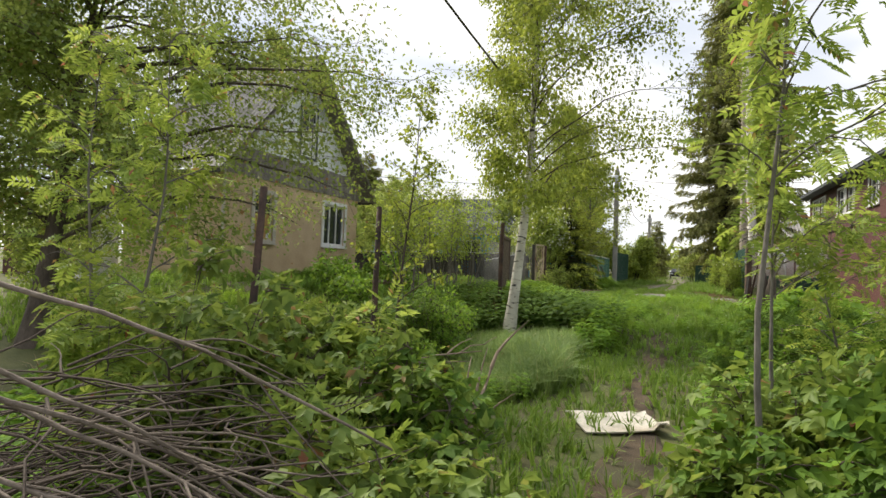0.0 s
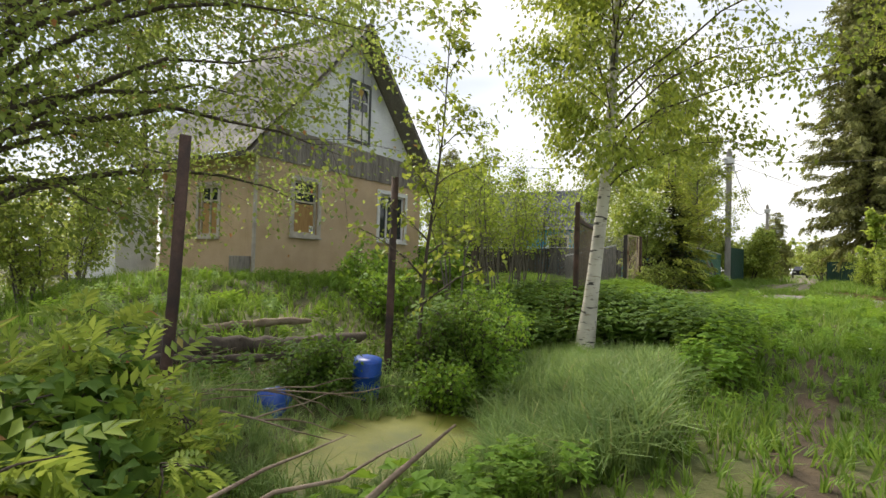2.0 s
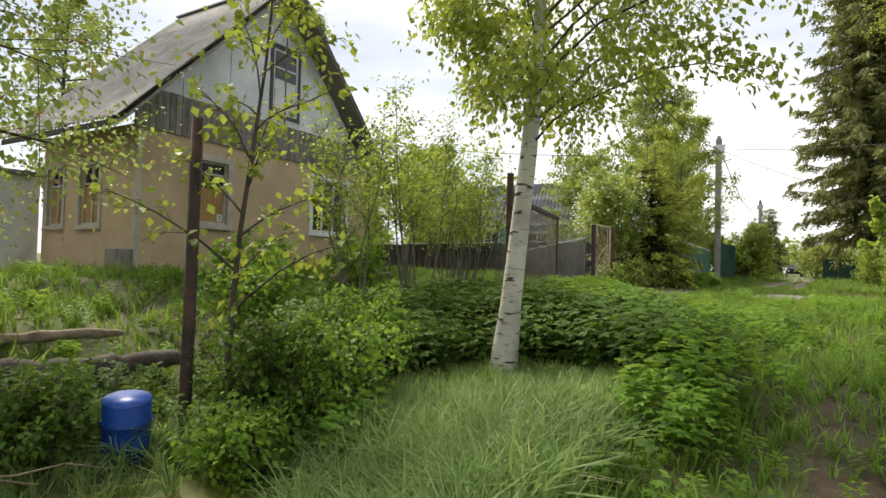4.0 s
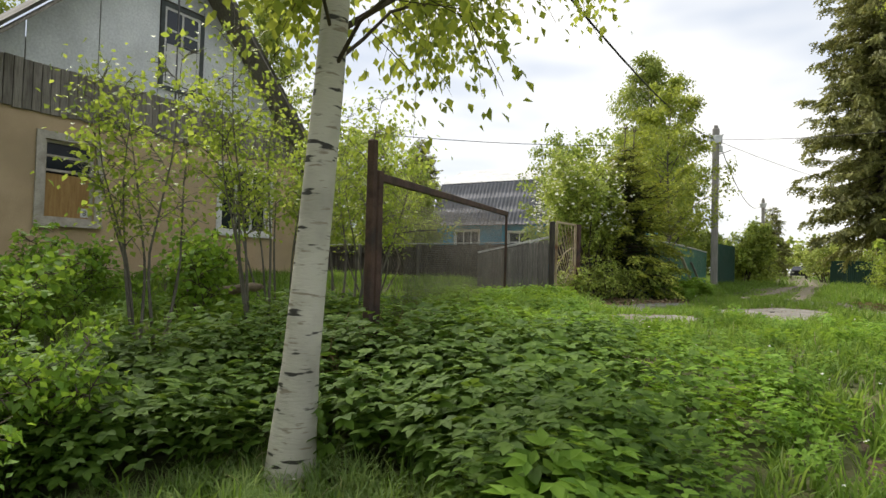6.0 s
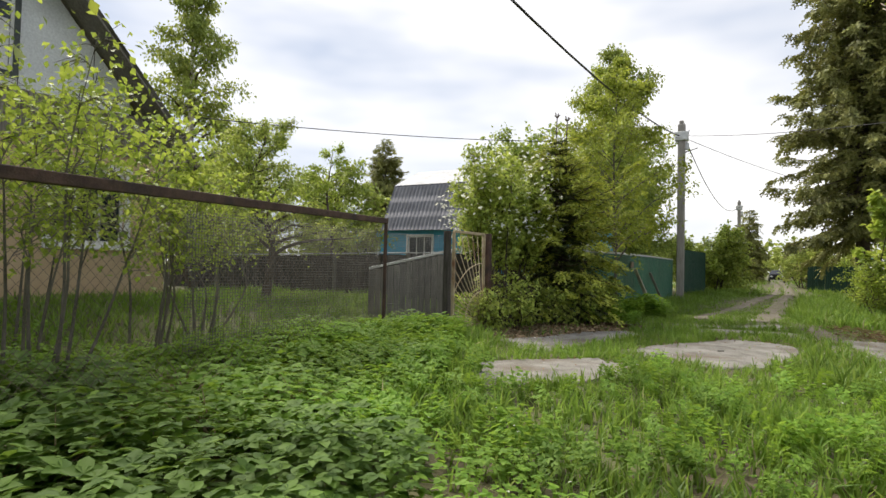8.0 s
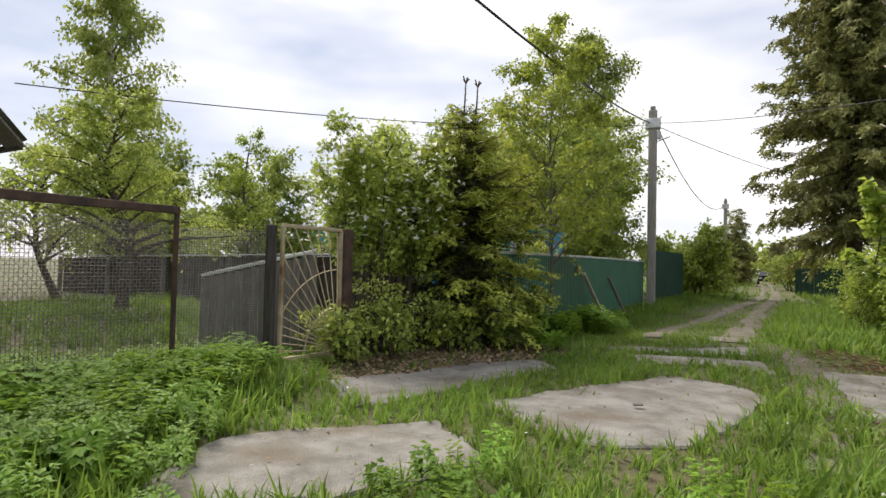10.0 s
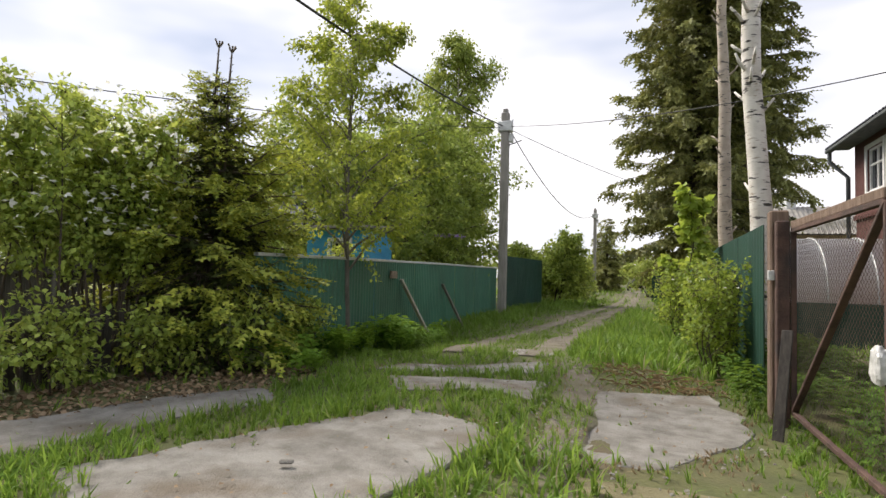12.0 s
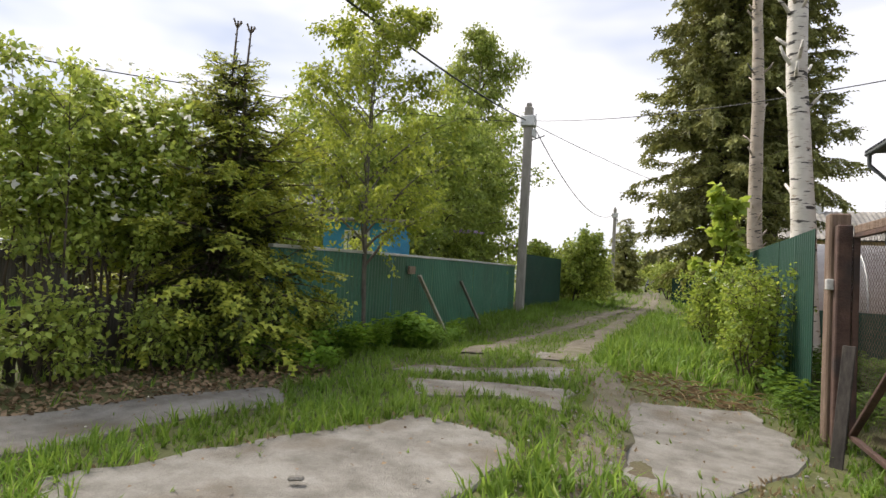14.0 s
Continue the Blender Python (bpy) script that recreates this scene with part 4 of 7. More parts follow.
def sunburst_gate():
    g = thing("garden_gate", (0, 0, 0), "peeling cream steel garden gate with sunburst bars", "gate")
    a, b, z0, z1 = Vector((-4.70, 20.98, 0)), Vector((-4.60, 21.93, 0)), 0.80, 2.40
    d = b - a
    pt = lambda u, z: tuple(a + d * u + Vector((0, 0, z)))
    for p, q in ((pt(0, z0), pt(0, z1)), (pt(1, z0), pt(1, z1)), (pt(0, z1), pt(1, z1)), (pt(0, z0), pt(1, z0))):
        beam("frame_bar", p, q, 0.045, 0.045, M_RUST_PALE, g)
    c = (0.98, z0 + 0.03)
    for i in range(15):
        t = radians(90 + 90 * (i + 0.3) / 15)
        du, dz = math.cos(t) / d.length, math.sin(t)
        r = min((0 - c[0]) / du if du < -1e-6 else 9, (z1 - c[1]) / dz if dz > 1e-6 else 9)
        v, f = tubes([(np.array([pt(*c), pt(c[0] + du * r, c[1] + dz * r)]), [0.008, 0.008])], 5)
        np_mesh("ray_bar", v, f, M_RUST_PALE, g)
    for rad in (0.55, 1.05):
        arc = [pt(c[0] + math.cos(radians(t)) * rad / d.length, c[1] + math.sin(radians(t)) * rad) for t in np.linspace(92, 178, 14) if c[0] + math.cos(radians(t)) * rad / d.length > 0]
        v, f = tubes([(np.array(arc), [0.009] * len(arc))], 5)
        np_mesh("arc_bar", v, f, M_RUST_PALE, g)
    block("post", (-4.66, 21.96, 0.5), (-4.52, 22.10, 2.42), M_RUST, g, "maroon square steel gate post", 0.01)
    return g


sunburst_gate()


# ---- green profiled steel fences ----
def profiled(name, a, b, z0, z1, material, parent, label=""):
    """A trapezoid-ribbed steel sheet from a to b in plan."""
    a, b = np.array(a, float), np.array(b, float)
    run = np.linalg.norm(b - a)
    d = (b - a) / run
    nrm = np.array([d[1], -d[0]])
    u, off = [0.0], [0.0]
    s = 0.0
    while s + 0.12 < run:
        u += [s + 0.05, s + 0.06, s + 0.11, s + 0.12]
        off += [0, 0.018, 0.018, 0]
        s += 0.12
    u.append(run)
    off.append(0.0)
    u, off = np.array(u), np.array(off)
    p = a + np.outer(u, d) + np.outer(off, nrm)
    n = len(u)
    rows = []
    for dd in (0, 0.004):
        q = p + nrm * dd
        rows += [np.column_stack([q, z0[0] + (z0[1] - z0[0]) * u / run]), np.column_stack([q, z1[0] + (z1[1] - z1[0]) * u / run])]
    v = np.concatenate(rows)
    i = np.arange(n - 1)
    f = []
    for k in (0, 2):
        f += [np.stack([k * n + i, k * n + i + 1, (k + 1) * n + i + 1], 1), np.stack([k * n + i, (k + 1) * n + i + 1, (k + 1) * n + i], 1)]
    return np_mesh(name, v, np.concatenate(f), material, parent, label)


def steel_fence(points, tops, z0s, material, label, cap=None):
    f = thing("steel_fence", (0, 0, 0), label, "fence")
    for k in range(len(points) - 1):
        a, b = Vector((*points[k], 0)), Vector((*points[k + 1], 0))
        n = max(1, round((b - a).length / 1.15))
        for i in range(n):
            p, q = a.lerp(b, i / n), a.lerp(b, (i + 1) / n - 0.004)
            t = [tops[k] + (tops[k + 1] - tops[k]) * j / n for j in (i, i + 1)]
            z = [z0s[k] + (z0s[k + 1] - z0s[k]) * j / n for j in (i, i + 1)]
            profiled("panel", (p.x + 0.006 * (i % 2), p.y), (q.x + 0.006 * (i % 2), q.y), z, t, material, f)
        if cap:
            beam("capping", (a.x, a.y, tops[k] + 0.02), (b.x, b.y, tops[k + 1] + 0.02), 0.09, 0.05, cap, f, "pale metal capping strip")
    return f


steel_fence([(-3.62, 24.9), (-3.52, 27.4), (-3.66, 33.0), (-3.86, 39.9)], [2.20, 2.23, 2.29, 2.33], [0.45, 0.45, 0.42, 0.45], M_GREENMETAL, "green profiled steel fence with a pale top edge", M_GALV)
steel_fence([(-3.6, 40.6), (-3.0, 45.5)], [2.85, 2.85], [0.5, 0.5], M_GREENDARK, "dark green steel fence beyond the pole")
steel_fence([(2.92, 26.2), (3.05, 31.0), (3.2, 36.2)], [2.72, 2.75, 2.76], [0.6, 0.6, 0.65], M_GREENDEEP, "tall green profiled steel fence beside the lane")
steel_fence([(2.2, 58.0), (5.2, 58.0)], [2.4, 2.4], [0.6, 0.6], M_GREENDARK, "distant dark green fence across a plot")


def prop(a, b, w, label, material):
    return tagged(beam("fence_prop", a, b, w, 0.045, material), label, "prop")


tp = block("teal_post", (2.88, 37.0, 0.6), (3.02, 37.4, 2.45), M_TEAL, None, "", 0.01)
tagged(tp, "teal painted gate post by the green fence", "post")
gp = beam("broken_plank", (2.66, 24.2, 0.45), (2.80, 24.42, 1.55), 0.10, 0.022, M_DARKWOOD)
tagged(gp, "dark broken plank leaning on the gate post", "plank")
prop((-3.05, 30.6, gz(-3.05, 30.6) - 0.03), (-3.50, 29.75, 1.88), 0.11, "pale plank propping the green fence", M_PALEBOARD)
prop((-3.22, 33.6, gz(-3.22, 33.6) - 0.03), (-3.60, 32.8, 1.76), 0.09, "weathered plank propping the green fence", M_GREYWOOD)


# ---- utility poles and wires ----
def pole(x, y, h, z, r, label):
    p = thing("utility_pole", (x, y, z), label, "pole", "utility poles")
    block("shaft", (-r, -r * 0.85, -0.2), (r, r * 0.85, h), M_POLE, p, bevel=0.03)
    block("head_cap", (-r * 0.6, -r * 0.6, h), (r * 0.6, r * 0.6, h + 0.15), M_POLE, p, bevel=0.02)
    block("bracket", (-r - 0.12, -r - 0.05, h - 0.75), (r + 0.12, r + 0.05, h - 0.35), M_GALV, p, "grey clamp box near the top", 0.03)
    block("bracket", (r + 0.01, -0.12, h - 1.15), (r + 0.15, 0.12, h - 0.85), M_GALV, p, bevel=0.02)
    beam("lamp_arm", (r, 0, h - 1.25), (r + 0.5, -0.1, h - 1.12), 0.035, 0.035, M_WIRE, p)
    for s in (-1, 1):
        v, f = tubes([(np.array([(s * (r + 0.1), -0.1, h - 0.5), (s * (r + 0.16), -0.1, h - 0.3)]), [0.045, 0.03])], 8)
        np_mesh("insulator", v, f, M_WHITE, p)
    return p


pole(-3.42, 39.1, 7.65, 0.62, 0.15, "grey concrete utility pole at the lane's edge")
pole(-2.35, 70.0, 7.5, 0.75, 0.14, "distant grey utility pole beside a conifer")


def cable(a, b, sag, r, label):
    t = np.linspace(0, 1, 24)
    p = np.outer(1 - t, a) + np.outer(t, b)
    p[:, 2] -= sag * 4 * t * (1 - t)
    v, f = tubes([(p, np.full(24, r))], 6)
    ob = np_mesh("cable", v, f, M_BLACK)
    return tagged(ob, label, "cable")


cable((-3.5, 39.0, 7.75), (-3.6, -6.0, 7.2), 1.7, 0.022, "thick black overhead cable")
cable((-3.3, 39.1, 7.7), (-2.35, 69.9, 7.85), 1.5, 0.022, "thick black overhead cable between the poles")
cable((-3.5, 39.1, 7.7), (-11.92, 21.2, 5.2), 0.35, 0.012, "thin overhead wire to the ochre house")
cable((-3.3, 39.1, 7.75), (7.2, 30.0, 6.05), 0.35, 0.012, "thin overhead wire to the maroon house")
cable((-3.3, 39.1, 7.65), (8.6, 58.0, 6.4), 0.6, 0.012, "thin overhead wire towards the far house")


# ---- right side: wire gate, maroon house, far house, white shed ----
def wire_gate():
    g = thing("wire_gate", (0, 0, 0), "rusty steel double gate with chain-link netting, standing ajar", "gate")
    hinge, mid, end = Vector((2.92, 24.74, 0)), Vector((3.02, 22.75, 0)), Vector((3.75, 21.2, 0))
    block("post", (2.74, 24.86, 0.4), (2.91, 25.03, 2.74), M_POSTWOOD, g, "weathered wooden gate post", 0.015)
    block("post", (2.77, 24.73, 0.4), (2.89, 24.83, 2.62), M_RUST, g, "rusty steel hinge post", 0.01)
    block("switch_box", (2.71, 24.80, 2.02), (2.77, 24.87, 2.12), M_GALV, g, "small grey box on the post")
    def leaf(a, b, zl0, zl1, zr0, zr1, flip):
        up = lambda p, z: (p.x, p.y, z)
        for p, q in ((up(a, zl0), up(a, zl1)), (up(b, zr0), up(b, zr1)), (up(a, zl0), up(b, zr0)), (up(a, zl1), up(b, zr1))):
            beam("frame_bar", p, q, 0.05, 0.045, M_RUST, g)
        beam("top_rail", up(a, zl1 + 0.055), up(b, zr1 + 0.055), 0.05, 0.075, M_POSTWOOD, g, "brown wooden rail along the gate's top")
        lo, hi = (up(a, zl0), up(b, zr1)) if not flip else (up(b, zr0), up(a, zl1))
        beam("brace", lo, hi, 0.06, 0.035, M_RUST, g)
        chain_link((a.x + 0.035, a.y), (b.x + 0.035, b.y), max(zl0, zr0), min(zl1, zr1), 0.055, 0.0018, "netting", M_WIRE_RUST, g)
    leaf(hinge, mid, 0.72, 2.52, 0.62, 2.55, False)
    leaf(Vector((3.03, 22.66, 0)), end, 0.62, 2.55, 0.62, 2.55, True)
    return g


wire_gate()


def plastic_bag():
    bm = bmesh.new()
    bmesh.ops.create_icosphere(bm, subdivisions=3, radius=1.0)
    for v in bm.verts:
        n = noise.noise(v.co * 2.3) * 0.35 + noise.noise(v.co * 6.0) * 0.15
        q = [math.copysign(abs(c) ** 0.6, c) for c in v.co]
        v.co = Vector((q[0] * 0.04, q[1] * 0.08, q[2] * 0.125)) * (1 + 0.5 * n)
        if v.co.z > 0.06:
            v.co.y *= 0.75
    ob = part("plastic_bag", bm, M_BAG, smooth=False)
    ob.location = (2.95, 22.72, 1.47)
    return tagged(ob, "crumpled white plastic bag hung on the gate", "bag")


plastic_bag()


def maroon_house():
    h = thing("house", (0, 0, 0), "two-storey maroon wooden house with white windows", "house")
    x, y0, y1, zb, zt = 7.3, 22.0, 37.4, 0.4, 6.15
    face = lambda u, z, d: (x + d, u, z)
    holes = []
    for c in (35.9, 34.5, 31.0, 29.6, 26.5):
        holes.append((c - 0.55, c + 0.55, 4.55, 5.72))
    wall_with_holes("wall", y0, y1, 3.9, zt, holes, face, 0.2, M_BROWNWOOD, h, "maroon painted board wall")
    block("wall", (x + 0.02, y0, zb), (x + 0.2, y1 - 0.02, 3.898), M_BROWNWOOD, h, bevel=0)
    block("wall", (x + 0.21, y1 - 0.2, zb), (x + 8, y1, zt), M_BROWNWOOD, h, bevel=0)
    block("trim", (x - 0.05, y0, 3.86), (x - 0.004, y1, 4.0), M_BROWNWOOD, h, "maroon belt board")
    for a, b, c, d in holes:
        window(h, a, b, c, d, face, M_WHITE, M_WHITE, [("v", 0.5), ("h", 0.62)], 0.11, label="white framed window")
    run = Vector((-4.5, 0, -2.4))
    corrugated("roof", (x + 3.9, y0 - 0.4, zt + 2.3), (0, 1, 0), run, y1 - y0 + 0.9, run.length, 0.2, 0.04, M_SLATE_DARK, h, "dark corrugated roof")
    corrugated("roof", (x + 3.9, y0 - 0.4, zt + 2.3), (0, 1, 0), (4.5, 0, -2.4), y1 - y0 + 0.9, run.length, 0.2, 0.04, M_SLATE_DARK, h)
    block("soffit", (x - 0.45, y0 - 0.3, zt - 0.14), (x - 0.01, y1 + 0.4, zt - 0.08), M_FRAME_DARK, h)
    block("gutter", (x - 0.62, y0 - 0.4, zt - 0.22), (x - 0.46, y1 + 0.5, zt - 0.10), M_FRAME_DARK, h, "dark roof gutter", 0.03)
    v, f = tubes([(np.array([(x - 0.54, y1 + 0.3, zt - 0.2), (x - 0.54, y1 + 0.3, zt - 0.5), (x - 0.12, y1 + 0.15, zt - 1.0), (x - 0.12, y1 + 0.15, 0.6)]), [0.06] * 4)], 8)
    np_mesh("downpipe", v, f, M_FRAME_DARK, h, "dark bent downpipe")


maroon_house()


def far_house():
    h = thing("house", (0, 0, 0), "distant pale house with a grey corrugated roof", "house")
    block("wall", (8.0, 61.2, 0.6), (18.0, 68, 5.3), M_STUCCO, h, bevel=0)
    run = Vector((0, -3.6, -2.2))
    corrugated("roof", (7.2, 64.0, 7.5), (1, 0, 0), run, 11.6, run.length, 0.3, 0.06, M_SLATE, h, "grey corrugated roof sheets")
    corrugated("roof", (7.2, 64.0, 7.5), (1, 0, 0), (0, 3.6, -2.2), 11.6, run.length, 0.3, 0.06, M_SLATE, h)
    block("chimney", (11.2, 63.7, 7.2), (11.8, 64.3, 8.6), M_WHITE, h, "white plastered chimney", 0.02)
    block("cap", (11.1, 63.6, 8.6), (11.9, 64.4, 8.7), M_SLATE, h)


far_house()


def greenhouse():
    h = thing("greenhouse", (0, 0, 0), "white arched plastic greenhouse on a green base, behind the gate", "greenhouse")
    a = np.linspace(0, math.pi, 15)
    y, z = 34.6 - 1.6 * np.cos(a), 1.6 + 1.55 * np.sin(a) ** 0.8
    for k in range(4):
        x0 = 4.5 + 0.95 * k
        v = np.concatenate([np.stack([np.full(15, x), y, z - d], 1) for x in (x0, x0 + 0.944) for d in (0, 0.012)])
        i = np.arange(14)
        f = [q for p, r in ((0, 30), (15, 45), (0, 15), (30, 45)) for q in (np.stack([p + i, p + i + 1, r + i + 1], 1), np.stack([p + i, r + i + 1, r + i], 1))]
        np_mesh("panel", v, np.concatenate(f), M_WHITESHEET, h)
        v, f = tubes([(np.stack([np.full(15, x0 + 0.947), y, z + 0.012], 1), np.full(15, 0.018))], 6)
        np_mesh("hoop", v, f, M_GALV, h)
    for x in (4.5, 8.28):
        bm = bmesh.new()
        fc = bm.faces.new([bm.verts.new((x, p, q)) for p, q in zip(y, z)])
        e = bmesh.ops.extrude_face_region(bm, geom=[fc])
        bmesh.ops.translate(bm, verts=[q for q in e["geom"] if isinstance(q, bmesh.types.BMVert)], vec=(0.012, 0, 0))
        part("end_wall", bm, M_WHITESHEET, h)
    block("base_wall", (4.5, 32.98, 0.4), (8.3, 33.06, 1.6), M_GREENDARK, h, "dark green lower wall", 0.01)
    block("base_wall", (4.48, 33.07, 0.4), (4.56, 36.2, 1.6), M_GREENDARK, h, bevel=0.01)


greenhouse()


def blue_shed():
    """A small blue summer house whose top shows over the green fence."""
    h = thing("summer_house", (0, 0, 0), "small bright blue wooden summer house behind the fence", "shed")
    front = lambda u, z, d: (u, 30.0 + d, z)
    wall_with_holes("wall", -6.1, -4.55, 0.5, 3.0, [(-5.45, -4.95, 2.15, 2.75)], front, 0.08, M_BLUE, h, "bright blue boards")
    window(h, -5.45, -4.95, 2.15, 2.75, front, M_WHITE, M_WHITE, [("v", 0.5)], 0.07, label="small white framed window")
    block("wall", (-4.63, 30.09, 0.5), (-4.55, 31.5, 3.0), M_BLUE, h, bevel=0)
    block("wall", (-6.1, 30.09, 0.5), (-6.02, 31.5, 3.0), M_BLUE, h, bevel=0)
    beam("roof", (-5.33, 29.8, 3.06), (-5.33, 31.7, 3.2), 1.8, 0.06, M_SLATE, h, "low grey roof")


blue_shed()


def parked_car():
    c = thing("car", (0.9, 92.0, gz(0.9, 92)), "dark car parked far down the lane", "car")
    bm = bmesh.new()
    prof = [(-0.85, 0.35), (-0.85, 0.85), (-0.78, 0.98), (-0.62, 1.48), (0.62, 1.48), (0.78, 0.98), (0.85, 0.85), (0.85, 0.35)]
    rings = [[bm.verts.new((px * s, yy, pz if pz < 1 or -1.0 < yy < 1.2 else 0.98)) for px, pz in prof] for yy, s in ((-2.1, 0.92), (-1.9, 1), (-0.9, 1), (1.1, 1), (1.9, 1), (2.1, 0.92))]
    for a, b in zip(rings, rings[1:]):
        for i in range(7):
            bm.faces.new((a[i], a[i + 1], b[i + 1], b[i]))
        bm.faces.new((a[7], a[0], b[0], b[7]))
    bm.faces.new(rings[0])
    bm.faces.new(rings[-1])
    bmesh.ops.recalc_face_normals(bm, faces=bm.faces[:])
    part("body", bm, M_CARPAINT, c)
    block("windscreen", (-0.6, -1.02, 1.02), (0.6, -0.96, 1.42), M_GLASS, c)
    for sx in (-0.8, 0.8):
        for sy in (-1.3, 1.3):
            v, f = tubes([(np.array([(sx - 0.1, sy, 0.32), (sx + 0.1, sy, 0.32)]), [0.32, 0.32])], 16)
            np_mesh("wheel", v, f, M_BLACK, c)
        block("headlight", (sx * 0.75 - 0.14, -2.14, 0.66), (sx * 0.75 + 0.14, -2.08, 0.8), M_WHITE, c)


parked_car()


# ---- by the pond: barrels, log, posts, boards ----
def barrel(place, lean, label):
    b = thing("barrel", place, label, "barrel", "blue barrels")
    b.rotation_euler, b.scale = lean, (0.62, 0.62, 0.62)
    z = np.array([0, 0.01, 0.03, 0.28, 0.30, 0.33, 0.35, 0.58, 0.60, 0.63, 0.65, 0.86, 0.88, 0.885])
    r = np.array([0.20, 0.27, 0.285, 0.29, 0.305, 0.305, 0.29, 0.29, 0.305, 0.305, 0.29, 0.285, 0.27, 0.22])
    v, f = tubes([(np.stack([0 * z, 0 * z, z], 1), r)], 28)
    np_mesh("body", v, f, M_BLUEPLASTIC, b, smooth=False)
    v, f = tubes([(np.array([(0, 0, 0.87), (0, 0, 0.90)]), [0.285, 0.285])], 28)
    np_mesh("rim", v, f, M_BLUEPLASTIC, b)
    return b


barrel((-5.1, 8.85, -0.42), (0.10, 0.16, 0), "blue plastic barrel standing at the pond's edge")
barrel((-5.55, 7.85, -0.30), (1.45, 0.1, 0.5), "blue plastic barrel lying in weeds by the pond")


def rough_log(a, b, r, seed, material=M_BARK, name="log", label="old dark log lying on the bank"):
    rng = np.random.RandomState(seed)
    t = np.linspace(0, 1, 30)
    p = np.outer(1 - t, a) + np.outer(t, b) + rng.normal(0, r * 0.10, (30, 3))
    p[:, 2] += 0.5 * r * np.sin(5 * t + seed)
    rad = r * (1 + rng.normal(0, 0.07, 30)) * np.interp(t, [0, 0.04, 0.9, 1], [0.55, 1, 0.85, 0.4])
    v, f = tubes([(p, rad)] + [(np.stack([q, q + np.array([0.25, rng.normal(0, 0.2), 0.2]) * r * 4]), [r * 0.3, r * 0.12]) for q in p[5:26:7]], 14)
    return tagged(np_mesh(name, v, f, material, smooth=True), label, "log")


rough_log((-7.25, 6.9, 0.13), (-6.3, 10.3, 0.18), 0.135, 1)
rough_log((-8.1, 7.6, 0.30), (-7.2, 10.0, 0.34), 0.07, 4, M_DEADWOOD, label="pale stripped log on the bank")
rough_log((-6.9, 6.9, 0.12), (-5.9, 9.0, 0.10), 0.06, 2)
rough_log((-8.2, 14.6, 0.95), (-7.1, 15.2, 1.0), 0.075, 3, M_DEADWOOD, label="grey rotting log among the weeds")


def old_post(x, y, top, lean, label):
    v, f = tubes([(np.array([(x - lean, y, gz(x, y) - 0.2), (x - lean * 0.4, y, gz(x, y) + 1.0), (x, y, top)]), [0.055, 0.055, 0.052])], 10)
    ob = np_mesh("fence_post", v, f, M_RUST)
    return tagged(ob, label, "post", "old fence posts")


old_post(-5.3, 6.34, 2.5, 0.22, "leaning rusty pipe fence post")
old_post(-5.14, 9.42, 2.55, 0.04, "upright rusty pipe fence post")


def pale_board():
    """A warped sheet of plywood with a torn edge."""
    rng = np.random.RandomState(44)
    bm = bmesh.new()
    bmesh.ops.create_grid(bm, x_segments=14, y_segments=10, size=0.5)
    for v in bm.verts:
        x, y = v.co.x, v.co.y
        tear = 0.07 * rng.rand() if x > 0.49 or y > 0.49 else 0.0
        v.co = Vector((x * 0.86 - tear, y * 0.64 - tear, 0.07 * x * x + 0.09 * y * y - 0.05 * x * y + (0.06 if x > 0.35 and y < -0.35 else 0.0)))
    e = bmesh.ops.extrude_face_region(bm, geom=bm.faces[:])
    bmesh.ops.translate(bm, verts=[q for q in e["geom"] if isinstance(q, bmesh.types.BMVert)], vec=(0, 0, 0.014))
    bmesh.ops.recalc_face_normals(bm, faces=bm.faces[:])
    b = part("plywood_board", bm, M_PALEBOARD)
    b.location, b.rotation_euler = (-0.46, 6.2, gz(-0.46, 6.2) + 0.035), (0.06, -0.04, 0.42)
    return tagged(b, "pale warped plywood board lying on bare soil", "board")


pale_board()
cb = block("concrete_block", (-0.2, -0.1, 0), (0.2, 0.1, 0.19), M_PALEBOARD, None, "", 0.02)
cb.location, cb.rotation_euler = (-6.05, 6.35, gz(-6.05, 6.35) + 0.0), (0, 0.05, 0.5)
tagged(cb, "pale concrete block lying on the pond bank", "block")
ws = block("wooden_sign", (-0.16, -0.02, 0), (0.16, 0.02, 0.16), M_DEADWOOD, None, "", 0.004)
ws.location, ws.rotation_euler = (-3.48, 29.3, 1.90), (0, 0, 1.59)
tagged(ws, "small ochre wooden board fixed on the fence", "sign")
st = block("loose_stone", (-0.05, -0.025, 0), (0.05, 0.025, 0.025), M_CONCRETE, None, "", 0.012)
st.location, st.rotation_euler = (-0.72, 21.55, gz(-0.7, 21.5) + 0.045), (0, 0, 0.5)
tagged(st, "small grey stone lying on a slab", "stone")


# ---- trees and shrubs ----
def bough(rng, start, az, elev, length, droop, n=6, jit=0.10):
    """A limb that starts at an elevation (radians) and bends down by droop in all."""
    p = [np.array(start, float)]
    for i in range(n):
        e = elev - droop * (i / n) + rng.normal(0, jit)
        a = az + rng.normal(0, jit * 1.6)
        p.append(p[-1] + length / n * np.array([math.cos(a) * math.cos(e), math.sin(a) * math.cos(e), math.sin(e)]))
        az = a * 0.5 + az * 0.5
    return np.array(p)


def on_line(p, t):
    s = np.linspace(0, 1, len(p))
    return np.stack([np.interp(t, s, p[:, k]) for k in range(3)], -1)


